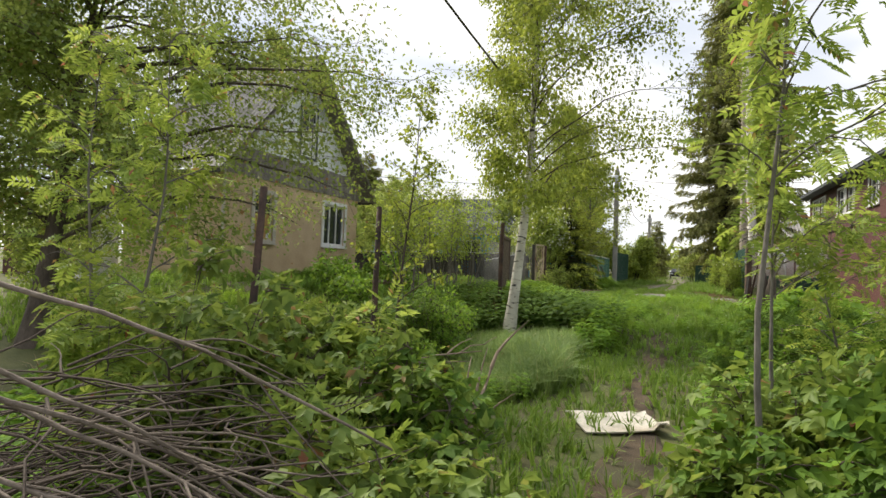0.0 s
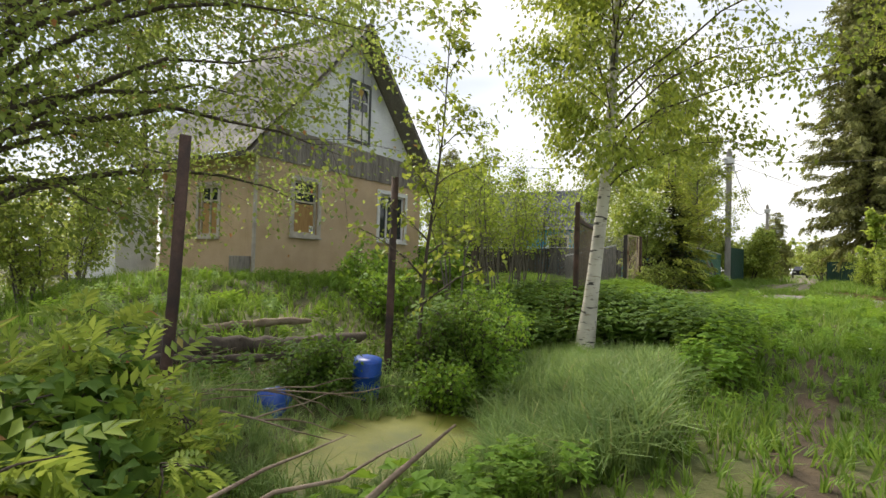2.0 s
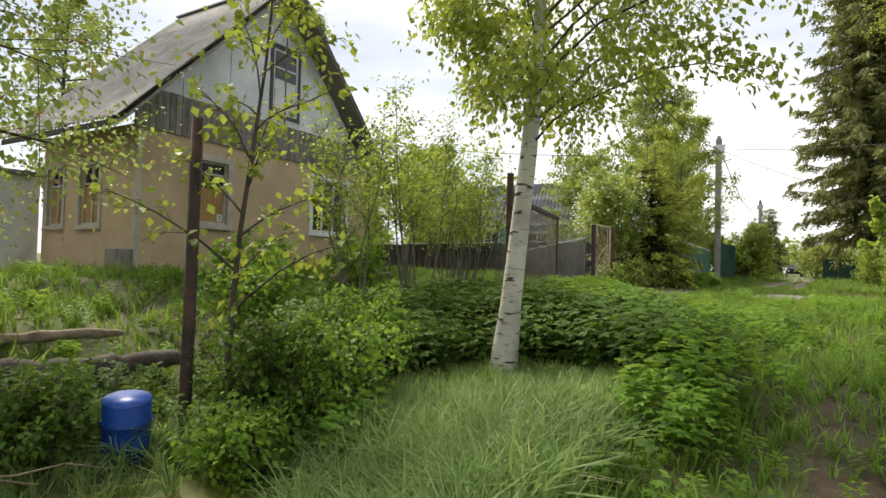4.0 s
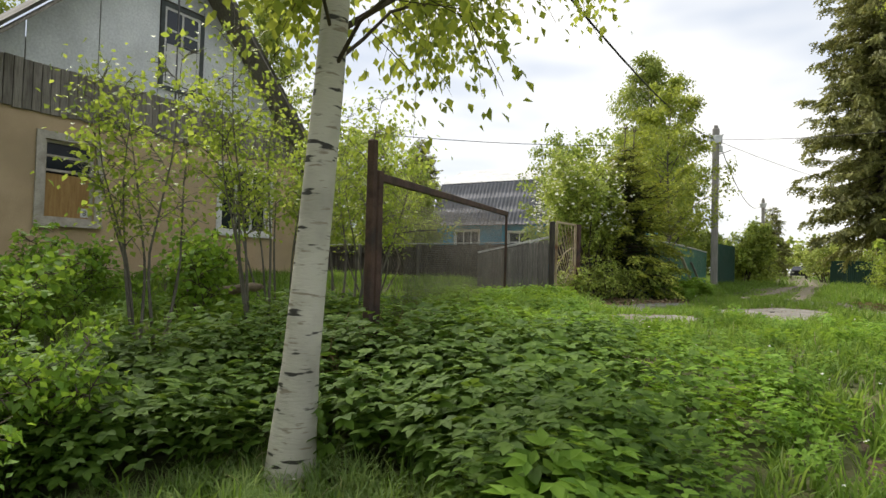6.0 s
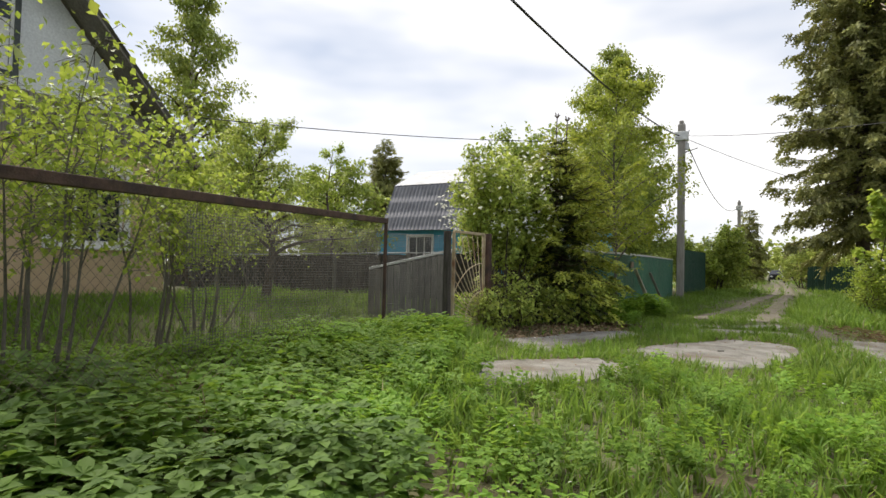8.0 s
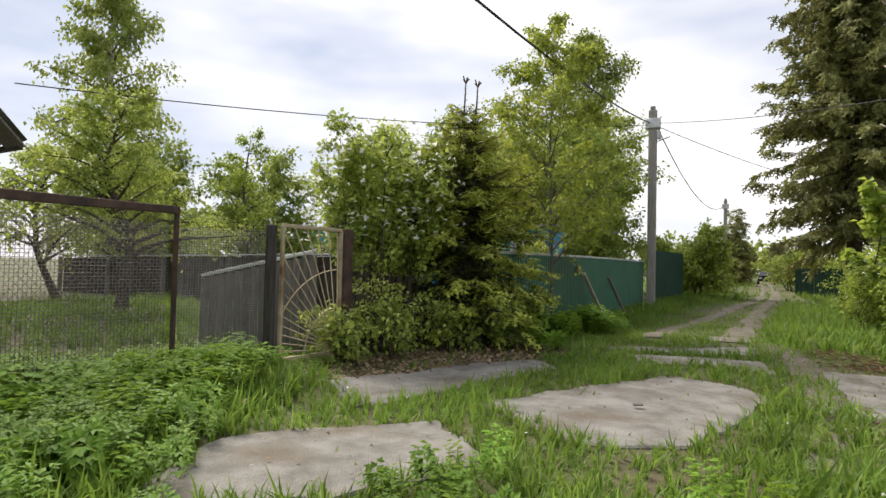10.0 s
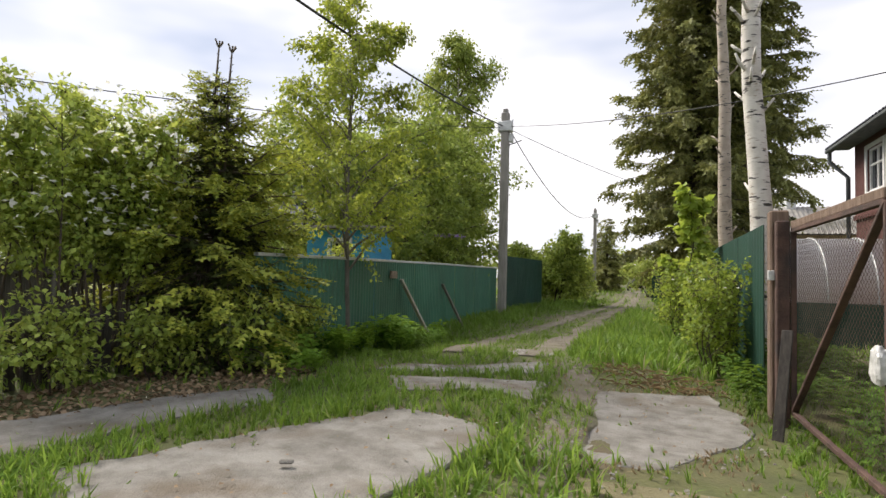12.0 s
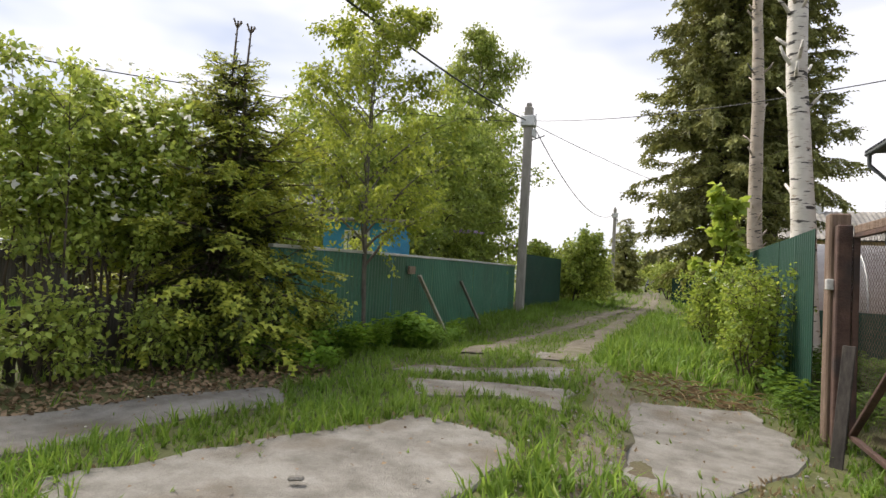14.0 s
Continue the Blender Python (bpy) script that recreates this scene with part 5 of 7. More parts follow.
def foliage(rng, twigs, per, size, template, hang=0.5, spread=0.06, start=0.15):
    """Leaves along the twigs; hang tips them towards the ground."""
    pts, dirs = [], []
    for tw in twigs:
        k = per if per >= 1 else int(rng.rand() < per)
        t = start + (1 - start) * rng.rand(k)
        pts.append(on_line(tw, t))
        dirs.append(np.tile(unit(tw[-1] - tw[0]), (k, 1)))
    p, d = np.concatenate(pts), np.concatenate(dirs)
    n = len(p)
    p = p + rng.normal(0, spread, (n, 3))
    d = 0.5 * d + rng.normal(0, 0.6, (n, 3))
    d[:, 2] -= hang
    up = rng.normal(0, 0.45, (n, 3)) + np.array([0, 0, 1.0])
    return strewn(template, p, d, up, size * (0.6 + 0.7 * rng.rand(n)))


def tree(name, label, base, height, radius, top=None, limbs=22, first=0.2, reach=2.0, profile=None, elev=0.6, droop=0.7, twigs=7, twig_len=0.35, twig_droop=0.8,
         leaves=9, size=0.06, template=None, leaf=None, bark=None, hang=0.5, spread=0.06, seed=1, category="tree", group="", stems=1, away=None, limb_r=0.35, aim=None, curve=0.1, z=None):
    """A tree: tapered trunk, limbs that part into twigs, and leaves on the twigs."""
    rng = np.random.RandomState(seed)
    if stems == 1:
        twigs, leaves = int(twigs * 1.5), int(leaves * 1.6)
    bz = gz(*base) if z is None else z
    base = np.array([base[0], base[1], bz - 0.08])
    t = thing(name, tuple(base), label, category, group)
    top = np.array(top if top is not None else (base[0], base[1], 0.0), float)
    lines, fine, tw = [], [], []
    for s in range(stems):
        a = rng.rand() * 6.283
        sp = 0 if stems == 1 else (0.25 + 0.55 * rng.rand()) * reach
        end = np.array([top[0] + sp * math.cos(a), top[1] + sp * math.sin(a), bz + height * (1 if stems == 1 else 0.7 + 0.3 * rng.rand())])
        b0 = base + (0 if stems == 1 else 0.16 * reach) * np.array([math.cos(a), math.sin(a), 0])
        k = np.linspace(0, 1, 12)
        trunk = np.outer(1 - k, b0) + np.outer(k, end)
        wob = rng.normal(0, 1, (4, 3)) * curve * np.array([1, 1, 0])
        wob[0] = wob[-1] = 0
        for c in range(3):
            trunk[:, c] += np.interp(k, np.linspace(0, 1, 4), wob[:, c])
        lines.append((trunk, radius * (1 - 0.93 * k ** 0.9) * (1 + 0.35 * np.exp(-k * 30))))
        for i in range(limbs):
            f = first + (0.97 - first) * ((i + rng.rand()) / limbs)
            p0 = on_line(trunk, np.array(f))
            prof = profile(f) if profile else (1 - 0.75 * (f - first) / (1 - first))
            ln = reach * prof * (0.65 + 0.5 * rng.rand()) * (1 if stems == 1 else 0.5)
            az = i * 2.4 + rng.normal(0, 0.5)
            if away is not None:
                ln *= 1 + 0.5 * math.cos(az - away)
            lb = bough(rng, p0, az, elev + rng.normal(0, 0.15), ln, droop)
            r0 = min(radius * (1 - 0.93 * f ** 0.9) * 0.6, limb_r * radius * (0.4 + ln / reach))
            fine.append((lb, np.linspace(max(r0, 0.006), 0.004, len(lb))))
            for j in range(twigs):
                q = 0.2 + 0.8 * (j + rng.rand()) / twigs
                s0 = on_line(lb, np.array(q))
                wl2 = max(0.18, twig_len * ln * (1.15 - 0.6 * q))
                tl = bough(rng, s0, az + rng.normal(0, 1.0), elev * 0.5 + rng.normal(0, 0.35), wl2, twig_droop, 4, 0.15)
                tw.append(tl)
    off = base
    for ln in lines:
        v, f = tubes([ln], 12 if stems == 1 else 6)
        np_mesh("trunk" if stems == 1 else "stem", v - off, f, bark, t, smooth=True)
    dark = M_TWIG if bark in (M_BIRCH, M_BIRCH_OLD) else bark
    thin = [(q[::2], np.linspace(0.005, 0.002, 3)) for q in tw]
    if stems == 1:
        for ln in fine:
            v, f = tubes([ln], 5)
            np_mesh("branch", v - off, f, dark, t)
    else:
        thin = fine + thin
    v, f = tubes(thin, 3)
    np_mesh("twig_growth", v - off, f, dark, t)["kind"] = "stuff"
    v, f = foliage(rng, tw, leaves, size, template or T_LEAF, hang, spread)
    np_mesh("crown", v - off, f, leaf, t)
    return t


def spruce(label, base, height, reach, rings, seed, leaf=None, size=0.55, first=0.12, per=7, fill=7, name="spruce_tree", radius=0.22, hang=1.6, template=None, inner=None, dome=0.55, waist=0.55):
    """A conifer: whorls of boughs that sag and lift again, hung with sprays; inner gives the darker needles near the
    stem and low down.
    """
    rng = np.random.RandomState(seed)
    bz = gz(*base)
    t = thing(name, (base[0], base[1], bz), label, "tree")
    k = np.linspace(0, 1, 10)
    trunk = np.stack([0 * k, 0 * k, -0.1 + k * (height + 0.1)], 1)
    v, f = tubes([(trunk, radius * (1 - 0.95 * k))], 10)
    np_mesh("trunk", v, f, M_BARK, t, smooth=True)
    lines, pp, dd, ss, qq = [], [], [], [], []
    for i in range(rings):
        h = first + (0.985 - first) * (i + 0.5 * rng.rand()) / rings
        m = per if h < 0.85 else max(4, per - 2)
        for j in range(m):
            az = (j + rng.rand() * 0.7) * 6.283 / m + i * 1.1
            ln = reach * ((1 - h) ** dome) * (0.40 + 0.75 * rng.rand()) * min(1, waist + h * 2.2) + 0.10
            lb = bough(rng, (0, 0, h * height), az, 0.25 - 0.6 * (1 - h) + rng.normal(0, 0.20), ln, -0.5 + 0.8 * rng.rand(), 5, 0.11)
            lines.append((lb, np.linspace(0.035 * min(1, ln / 2) + 0.006, 0.005, 6)))
            n = max(3, int(fill * ln / size * 0.5))
            q = 0.12 + 0.88 * rng.rand(n)
            p = on_line(lb, q)
            d0 = unit(lb[-1] - lb[0])
            side = np.array([-d0[1], d0[0], 0])
            d = d0 * (0.35 + rng.rand(n, 1)) + side * rng.normal(0, 0.9, (n, 1))
            d[:, 2] -= 0.10 + 0.35 * rng.rand(n) + hang * rng.rand(n) ** 1.6
            pp.append(p + rng.normal(0, 0.04, (n, 3)))
            dd.append(d)
            ss.append(size * (0.5 + 0.6 * rng.rand(n)) * np.clip(0.45 + ln / 2.2, 0.4, 1.1))
            # q falls towards the stem and on low boughs; low values get the inner colour
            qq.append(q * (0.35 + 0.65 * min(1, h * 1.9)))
    v, f = tubes(lines, 4)
    np_mesh("bough_growth", v, f, M_BARK, t)["kind"] = "stuff"
    p, d, sz, q = np.concatenate(pp), np.concatenate(dd), np.concatenate(ss), np.concatenate(qq)
    up = rng.normal(0, 0.35 + 0.4 * hang, p.shape) + np.array([0, 0, 1.0])
    outer_sprays = q > 0.42 if inner else q > -1
    v, f = strewn(template or T_SPRAY, p[outer_sprays], d[outer_sprays], up[outer_sprays], sz[outer_sprays])
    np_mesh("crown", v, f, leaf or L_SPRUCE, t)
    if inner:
        # remaining sprays, near the stem and low down, in the darker colour
        old = ~outer_sprays
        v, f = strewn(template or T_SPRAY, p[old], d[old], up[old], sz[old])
        np_mesh("inner_crown", v, f, inner, t, "darker needles near the stem and on the low boughs")
    return t


# the birch by the path
tree("birch_tree", "white-barked birch with light green hanging leaves", (-3.27, 12.12), 9.6, 0.132, top=(-2.7, 12.05, 0), limbs=62, first=0.27, reach=2.9, elev=0.75, droop=1.0, twigs=11,
     twig_len=0.40, twig_droop=1.9, leaves=26, size=0.078, leaf=L_BIRCH, bark=M_BIRCH, hang=0.9, spread=0.13, seed=11, limb_r=0.095, away=0.4, profile=lambda f: 0.9 if f < 0.36 else 1.1 - 0.9 * (f - 0.36))
# slim sapling beside the rusty post
tree("young_tree", "slim young tree with sparse light leaves", (-4.77, 9.5), 5.4, 0.036, top=(-4.5, 9.75, 0), limbs=22, first=0.22, reach=1.2, elev=0.85, droop=0.5, twigs=4, leaves=6, size=0.09,
     leaf=L_BIRCH, bark=M_BARK, seed=12, hang=0.5)
# old apple tree over the side of the house
tree("apple_tree", "old spreading apple tree with dense small leaves", (-8.9, 5.6), 6.6, 0.17, top=(-8.4, 6.2, 0), limbs=60, first=0.24, reach=3.45, elev=0.45, droop=0.85, twigs=12, twig_len=0.42, twig_droop=0.8,
     leaves=46, size=0.072, leaf=L_APPLE, bark=M_BARK, seed=13, curve=0.35, spread=0.18, limb_r=0.19, profile=lambda f: 1.0 - 0.45 * max(0, f - 0.5), away=1.0)
# shrubs before the house front and behind the frame
for k, (bx, by, h, rch, sd) in enumerate([(-5.6, 15.2, 3.6, 1.3, 21), (-6.6, 16.8, 3.2, 1.2, 22), (-6.1, 12.9, 3.2, 0.9, 24), (-7.6, 18.4, 2.6, 1.2, 25), (-7.4, 15.8, 3.6, 1.3, 27), (-5.75, 14.1, 4.1, 1.2, 28)]):
    tree("shrub", "tall thin-stemmed shrub with fresh green leaves", (bx, by), h, 0.022, limbs=9, first=0.42, reach=rch, elev=0.9, droop=0.4, twigs=6, twig_len=0.6, leaves=7 if by > 13.5 else 5, size=0.07, spread=0.11, leaf=L_SHRUB, bark=M_BARK_GREY,
         seed=sd, stems=6, category="shrub", group="garden shrubs")
for bx, by, h, sd in ((-8.6, 13.2, 1.5, 211), (-7.9, 12.3, 1.4, 212), (-6.9, 11.6, 1.3, 213), (-7.0, 13.9, 1.7, 214), (-8.3, 15.3, 1.5, 215)):
    tree("currant_bush", "loose leafy bush before the ochre house", (bx, by), h * 0.75, 0.014, limbs=7, first=0.25, reach=0.7, elev=0.75, droop=0.4, twigs=4, twig_len=0.6, leaves=6, size=0.08, template=T_BROAD, leaf=L_HERB, bark=M_TWIG, seed=sd, stems=7,
         category="shrub", group="currant bushes", spread=0.08)
# low shrubs near the pond and path
for k, (bx, by, h, rch, sd) in enumerate([(-4.4, 9.7, 1.3, 0.5, 31), (-4.1, 9.2, 0.7, 0.5, 32), (-5.0, 9.9, 0.9, 0.6, 33), (-4.6, 11.2, 1.0, 0.7, 34), (-5.4, 8.3, 0.7, 0.45, 35), (-3.95, 10.15, 1.1, 0.7, 36), (-4.5, 10.6, 1.0, 0.6, 38)] ):
    tree("shrub", "low leafy shrub at the pond's edge", (bx, by), h, 0.015, limbs=7, first=0.2, reach=rch, elev=0.7, droop=0.4, twigs=5, twig_len=0.5, leaves=9, size=0.06, leaf=L_HERB if k in (1, 3, 5) else L_HERB_DARK, bark=M_TWIG,
         seed=sd, stems=8, category="shrub", group="pond shrubs")
# fruit trees of the next garden
tree("apple_tree", "garden apple tree in fresh leaf behind the fence", (-11.3, 23.0), 4.5, 0.13, limbs=38, first=0.26, reach=2.5, elev=0.6, droop=0.45, twigs=10, leaves=15, size=0.075, leaf=L_HEDGE, bark=M_BARK, seed=41, curve=0.25, limb_r=0.45)
tree("apple_tree", "garden apple tree in fresh leaf", (-14.6, 29.2), 5.4, 0.10, limbs=22, first=0.25, reach=2.0, elev=0.65, droop=0.4, twigs=8, leaves=11, size=0.085, leaf=L_SHRUB, bark=M_BARK, seed=42, curve=0.2)
tree("apple_tree", "small garden tree in fresh leaf", (-19.0, 27.5), 5.2, 0.10, limbs=22, first=0.25, reach=2.2, elev=0.65, droop=0.4, twigs=8, leaves=11, size=0.09, leaf=L_SHRUB, bark=M_BARK, seed=43, curve=0.2)
for bx, by, h, sd in ((-14.9, 23.6, 3.7, 44), (-17.6, 26.6, 4.3, 45)):
    tree("apple_tree", "old garden fruit tree in fresh leaf", (bx, by), h, 0.10, limbs=30, first=0.22, reach=2.3, elev=0.6, droop=0.5, twigs=8, leaves=12, size=0.09, leaf=L_HEDGE, bark=M_BARK, seed=sd, curve=0.25)
# hedge bushes by the gate
for k, (bx, by, h, rch, sd) in enumerate([(-4.9, 22.9, 3.5, 1.15, 51), (-4.7, 23.6, 3.6, 0.95, 52), (-5.4, 24.1, 3.7, 1.1, 53), (-5.4, 25.1, 3.8, 1.1, 54), (-4.9, 25.8, 3.3, 0.9, 56), (-6.6, 27.6, 3.9, 1.1, 57)]):
    tree("hawthorn_bush", "tall dense bush with small pale blossom clusters", (bx, by), h, 0.024, limbs=10, first=0.40, reach=rch, elev=0.95, droop=0.35, twigs=6, twig_len=0.55, leaves=16, size=0.076, leaf=L_HEDGE, bark=M_BARK,
         seed=sd, stems=9, category="bush", group="roadside bushes")
spruce("young spruce with bare twin leaders among bushes", (-4.15, 24.6), 4.05, 1.75, 28, 55, L_SPRUCE_YOUNG, 0.25, first=0.06, per=11, fill=22, hang=0.25, name="young_spruce", radius=0.07, template=T_FROND, inner=L_SPRUCE_INNER, dome=0.58, waist=0.50)


def dead_skirt():
    """Brown bare twigs hanging low round the young spruce."""
    rng = np.random.RandomState(56)
    lines = []
    for _ in range(170):
        a, z = rng.rand() * 6.283, rng.uniform(0.25, 1.5)
        lines.append((bough(rng, (-4.15, 24.6, gz(-4.15, 24.6) + z), a, -0.1 + rng.normal(0, 0.2), 0.7 + 0.6 * rng.rand(), 0.9, 5, 0.12), np.linspace(0.009, 0.002, 6)))
    v, f = tubes(lines, 4)
    tagged(np_mesh("dead_twigs", v, f, M_BRUSH), "dry brown twigs under the young spruce", "twigs", kind="stuff")


dead_skirt()
for dx, hh in ((-0.05, 1.2), (0.18, 1.1)):
    v, f = tubes([(np.array([(0, 0, -1.2), (0.01, 0, hh * 0.5), (0.02, 0.02, hh)]), [0.020, 0.016, 0.011])] + [(np.array([(0.02, 0.02, hh - 0.03), (0.02 + 0.06 * math.cos(a), 0.02 + 0.06 * math.sin(a), hh + 0.05 + 0.04 * (q % 2))]), [0.008, 0.013]) for q, a in enumerate((0.2, 1.5, 2.9, 4.3, 5.5))] + [(np.array([(0.01, 0, hh * w), (0.01 + 0.05 * math.cos(9 * w), 0.05 * math.sin(9 * w), hh * w + 0.04)]), [0.007, 0.004]) for w in (0.2, 0.3, 0.4, 0.5, 0.6, 0.7, 0.8, 0.9)], 6)
    ob = np_mesh("spruce_leader", v, f, M_BARK)
    ob.location = (-4.15 + dx, 24.6, 3.95)
    tagged(ob, "bare upright spruce leader with a bud cluster", "branch", "spruce leaders")
tree("birch_tree", "young birch with airy light leaves beside the fence", (-3.5, 27.4), 6.4, 0.06, limbs=40, first=0.22, reach=1.9, elev=0.8, droop=0.6, twigs=10, twig_len=0.4, twig_droop=1.0, leaves=18, size=0.075, leaf=L_BIRCH, bark=M_BARK_GREY, seed=61,
     hang=0.7, profile=lambda f: 0.95 if f < 0.6 else 1.0 - 1.6 * (f - 0.6))
# taller trees behind the green fence
tree("birch_tree", "tall weeping birch behind the gardens", (-8.4, 48.5), 15.0, 0.22, limbs=54, first=0.22, reach=3.3, elev=0.9, droop=1.2, twigs=10, twig_len=0.5, twig_droop=2.2, leaves=16, size=0.18, leaf=L_FAR, bark=M_BIRCH, seed=62, hang=1.0, spread=0.2, profile=lambda f: 0.8 if f < 0.75 else 0.8 - 2.0 * (f - 0.75))
for bx, by, h, rch, sd in ((-6.2, 36.5, 6.9, 2.4, 63), (-6.4, 42.5, 8.0, 2.8, 64), (-6.0, 33.2, 5.4, 1.8, 65), (-9.0, 34.0, 6.0, 2.4, 66), (-5.9, 39.5, 5.6, 2.0, 67), (-16.4, 31.5, 4.6, 2.3, 68), (-20.5, 29.6, 4.8, 2.3, 69), (-24.5, 31.0, 5.2, 2.4, 70)):
    tree("garden_tree", "leafy garden tree behind the green fence", (bx, by), h, 0.12, limbs=44, first=0.12, reach=rch, elev=0.6, droop=0.5, twigs=9, twig_len=0.45, leaves=14, size=0.15, leaf=L_GARDEN, bark=M_BARK, seed=sd, spread=0.12,
         profile=lambda f: 1.0 - 0.6 * max(0, f - 0.5))
tree("lilac_bush", "round green bush at the lane's edge", (-3.0, 47.8), 3.7, 0.05, limbs=16, first=0.1, reach=3.7, elev=0.6, droop=0.5, twigs=8, twig_len=0.6, leaves=13, size=0.17, leaf=L_HEDGE, bark=M_BARK, seed=71, stems=9, category="bush", spread=0.1)
for bx, by, h, rch, sd in ((-3.2, 54, 3.4, 1.8, 72), (-3.4, 60, 3.3, 1.9, 73), (-3.6, 68, 3.2, 2.0, 74), (2.6, 66, 4.6, 2.2, 75), (2.9, 74, 5.0, 2.4, 76), (4.6, 62, 4.8, 2.2, 77), (-3.6, 78, 3.6, 2.2, 78), (3.4, 86, 4.6, 2.4, 79), (-3.4, 90, 4.0, 2.4, 80), (3, 104, 5, 3, 81), (-3, 106, 5, 3, 82)):
    tree("roadside_bush", "distant leafy bush along the lane", (bx, by), h * 0.85, 0.05, limbs=9, first=0.1, reach=rch * 1.5, elev=0.6, droop=0.5, twigs=6, twig_len=0.5, leaves=6, size=0.26, leaf=L_FAR, bark=M_BARK, seed=sd, stems=6, category="bush", spread=0.15, group="lane bushes")
spruce("distant slim conifer behind a pole", (-1.7, 77.0), 7.6, 2.2, 24, 91, None, 0.6, first=0.05, per=8, fill=11)
spruce("distant dark conifer behind the gardens", (-34.4, 60.0), 14.5, 3.4, 30, 92, None, 0.9, first=0.05, per=8, fill=12)
spruce("tall dark spruce with drooping boughs", (4.1, 48.5), 26.0, 4.9, 62, 93, None, 0.62, first=0.13, per=9, fill=24, radius=0.34, hang=2.0, template=T_FROND)
spruce("tall dark spruce standing behind another", (6.5, 50.5), 24.0, 4.2, 50, 94, None, 0.62, first=0.24, per=9, fill=21, radius=0.32, hang=2.0, template=T_FROND)
tree("willow_tree", "tall pale weeping tree behind the ochre house", (-24.5, 30.0), 15.5, 0.25, limbs=34, first=0.35, reach=3.4, elev=0.9, droop=1.3, twigs=8, twig_len=0.5, twig_droop=2.3, leaves=20, size=0.17, leaf=L_FAR, bark=M_BIRCH, seed=95, hang=1.0, spread=0.16)
tree("garden_tree", "leafy tree beyond the ochre house", (-25.0, 17.5), 11.0, 0.2, limbs=28, first=0.2, reach=3.2, elev=0.6, droop=0.5, twigs=8, leaves=10, size=0.17, leaf=L_FAR, bark=M_BARK, seed=96, spread=0.15)


def far_wood():
    """The wooded skyline at the end of the lane and beyond the gardens."""
    rng = np.random.RandomState(17)
    ps, ds, ss = [], [], []
    spots = [(rng.uniform(-70, 60), rng.uniform(115, 170), rng.uniform(5, 9)) for _ in range(80)] + [(rng.uniform(-60, -27), rng.uniform(45, 90), rng.uniform(4, 7)) for _ in range(30)] + [(rng.uniform(16, 50), rng.uniform(20, 90), rng.uniform(5, 9)) for _ in range(30)]
    for x, y, h in spots:
        n = 150
        q = rng.normal(0, 1, (n, 3))
        q = unit(q) * (rng.rand(n, 1) ** 0.4)
        ps.append(np.stack([x + q[:, 0] * h * 0.36, y + q[:, 1] * h * 0.36, 0.8 + h * 0.55 + q[:, 2] * h * 0.48], 1))
        ds.append(rng.normal(0, 1, (n, 3)))
        ss.append(0.8 * (0.5 + rng.rand(n)))
    p, d, s = np.concatenate(ps), np.concatenate(ds), np.concatenate(ss)
    v, f = strewn(T_ROUND, p, d, rng.normal(0, 0.5, p.shape) + np.array([0, 0, 1.0]), s)
    ob = np_mesh("far_trees", v, f, L_FAR)
    return tagged(ob, "distant belt of leafy trees", "woods", kind="stuff")


far_wood()


# tall bare-stemmed birches with pruned stubs beside the lane
def pruned_birch(base, height, r, top, seed, label, bark=M_BIRCH_OLD):
    rng = np.random.RandomState(seed)
    bz = gz(*base)
    t = thing("birch_tree", (base[0], base[1], bz), label, "tree")
    k = np.linspace(0, 1, 16)
    p = np.stack([(top[0] - base[0]) * k, (top[1] - base[1]) * k, -0.1 + k * height], 1) + rng.normal(0, 0.03, (16, 3)) * np.array([1, 1, 0])
    v, f = tubes([(p, r * (1 - 0.55 * k) * (1 + rng.normal(0, 0.03, 16)))], 14)
    np_mesh("trunk", v, f, bark, t, smooth=True)
    lines = []
    for i in range(34):
        q = 0.12 + 0.85 * rng.rand()
        s = on_line(p, np.array(q))
        lines.append((bough(rng, s, rng.rand() * 6.28, 0.5, 0.12 + r + 0.25 * rng.rand(), -0.5, 3), [0.045, 0.035, 0.03, 0.02]))
    v, f = tubes(lines, 6)
    np_mesh("stub_growth", v, f, bark, t)["kind"] = "stuff"
    tw = [bough(rng, on_line(p, np.array(0.75 + 0.25 * rng.rand())), rng.rand() * 6.28, 0.7, 1.6, 1.4, 5) for _ in range(40)]
    v, f = tubes([(q, np.linspace(0.015, 0.004, 6)) for q in tw], 4)
    np_mesh("twig_growth", v, f, M_TWIG, t)["kind"] = "stuff"
    v, f = foliage(rng, tw, 40, 0.09, T_LEAF, 0.8, 0.15)
    np_mesh("crown", v, f, L_BIRCH, t)
    return t


pruned_birch((3.72, 30.0), 13.0, 0.215, (3.1, 30.0), 5, "stout white birch trunk with pruned stubs")
pruned_birch((4.3, 39.7), 16.0, 0.25, (4.0, 39.7), 6, "tall scarred birch trunk with pruned stubs", M_BIRCH_TAN)


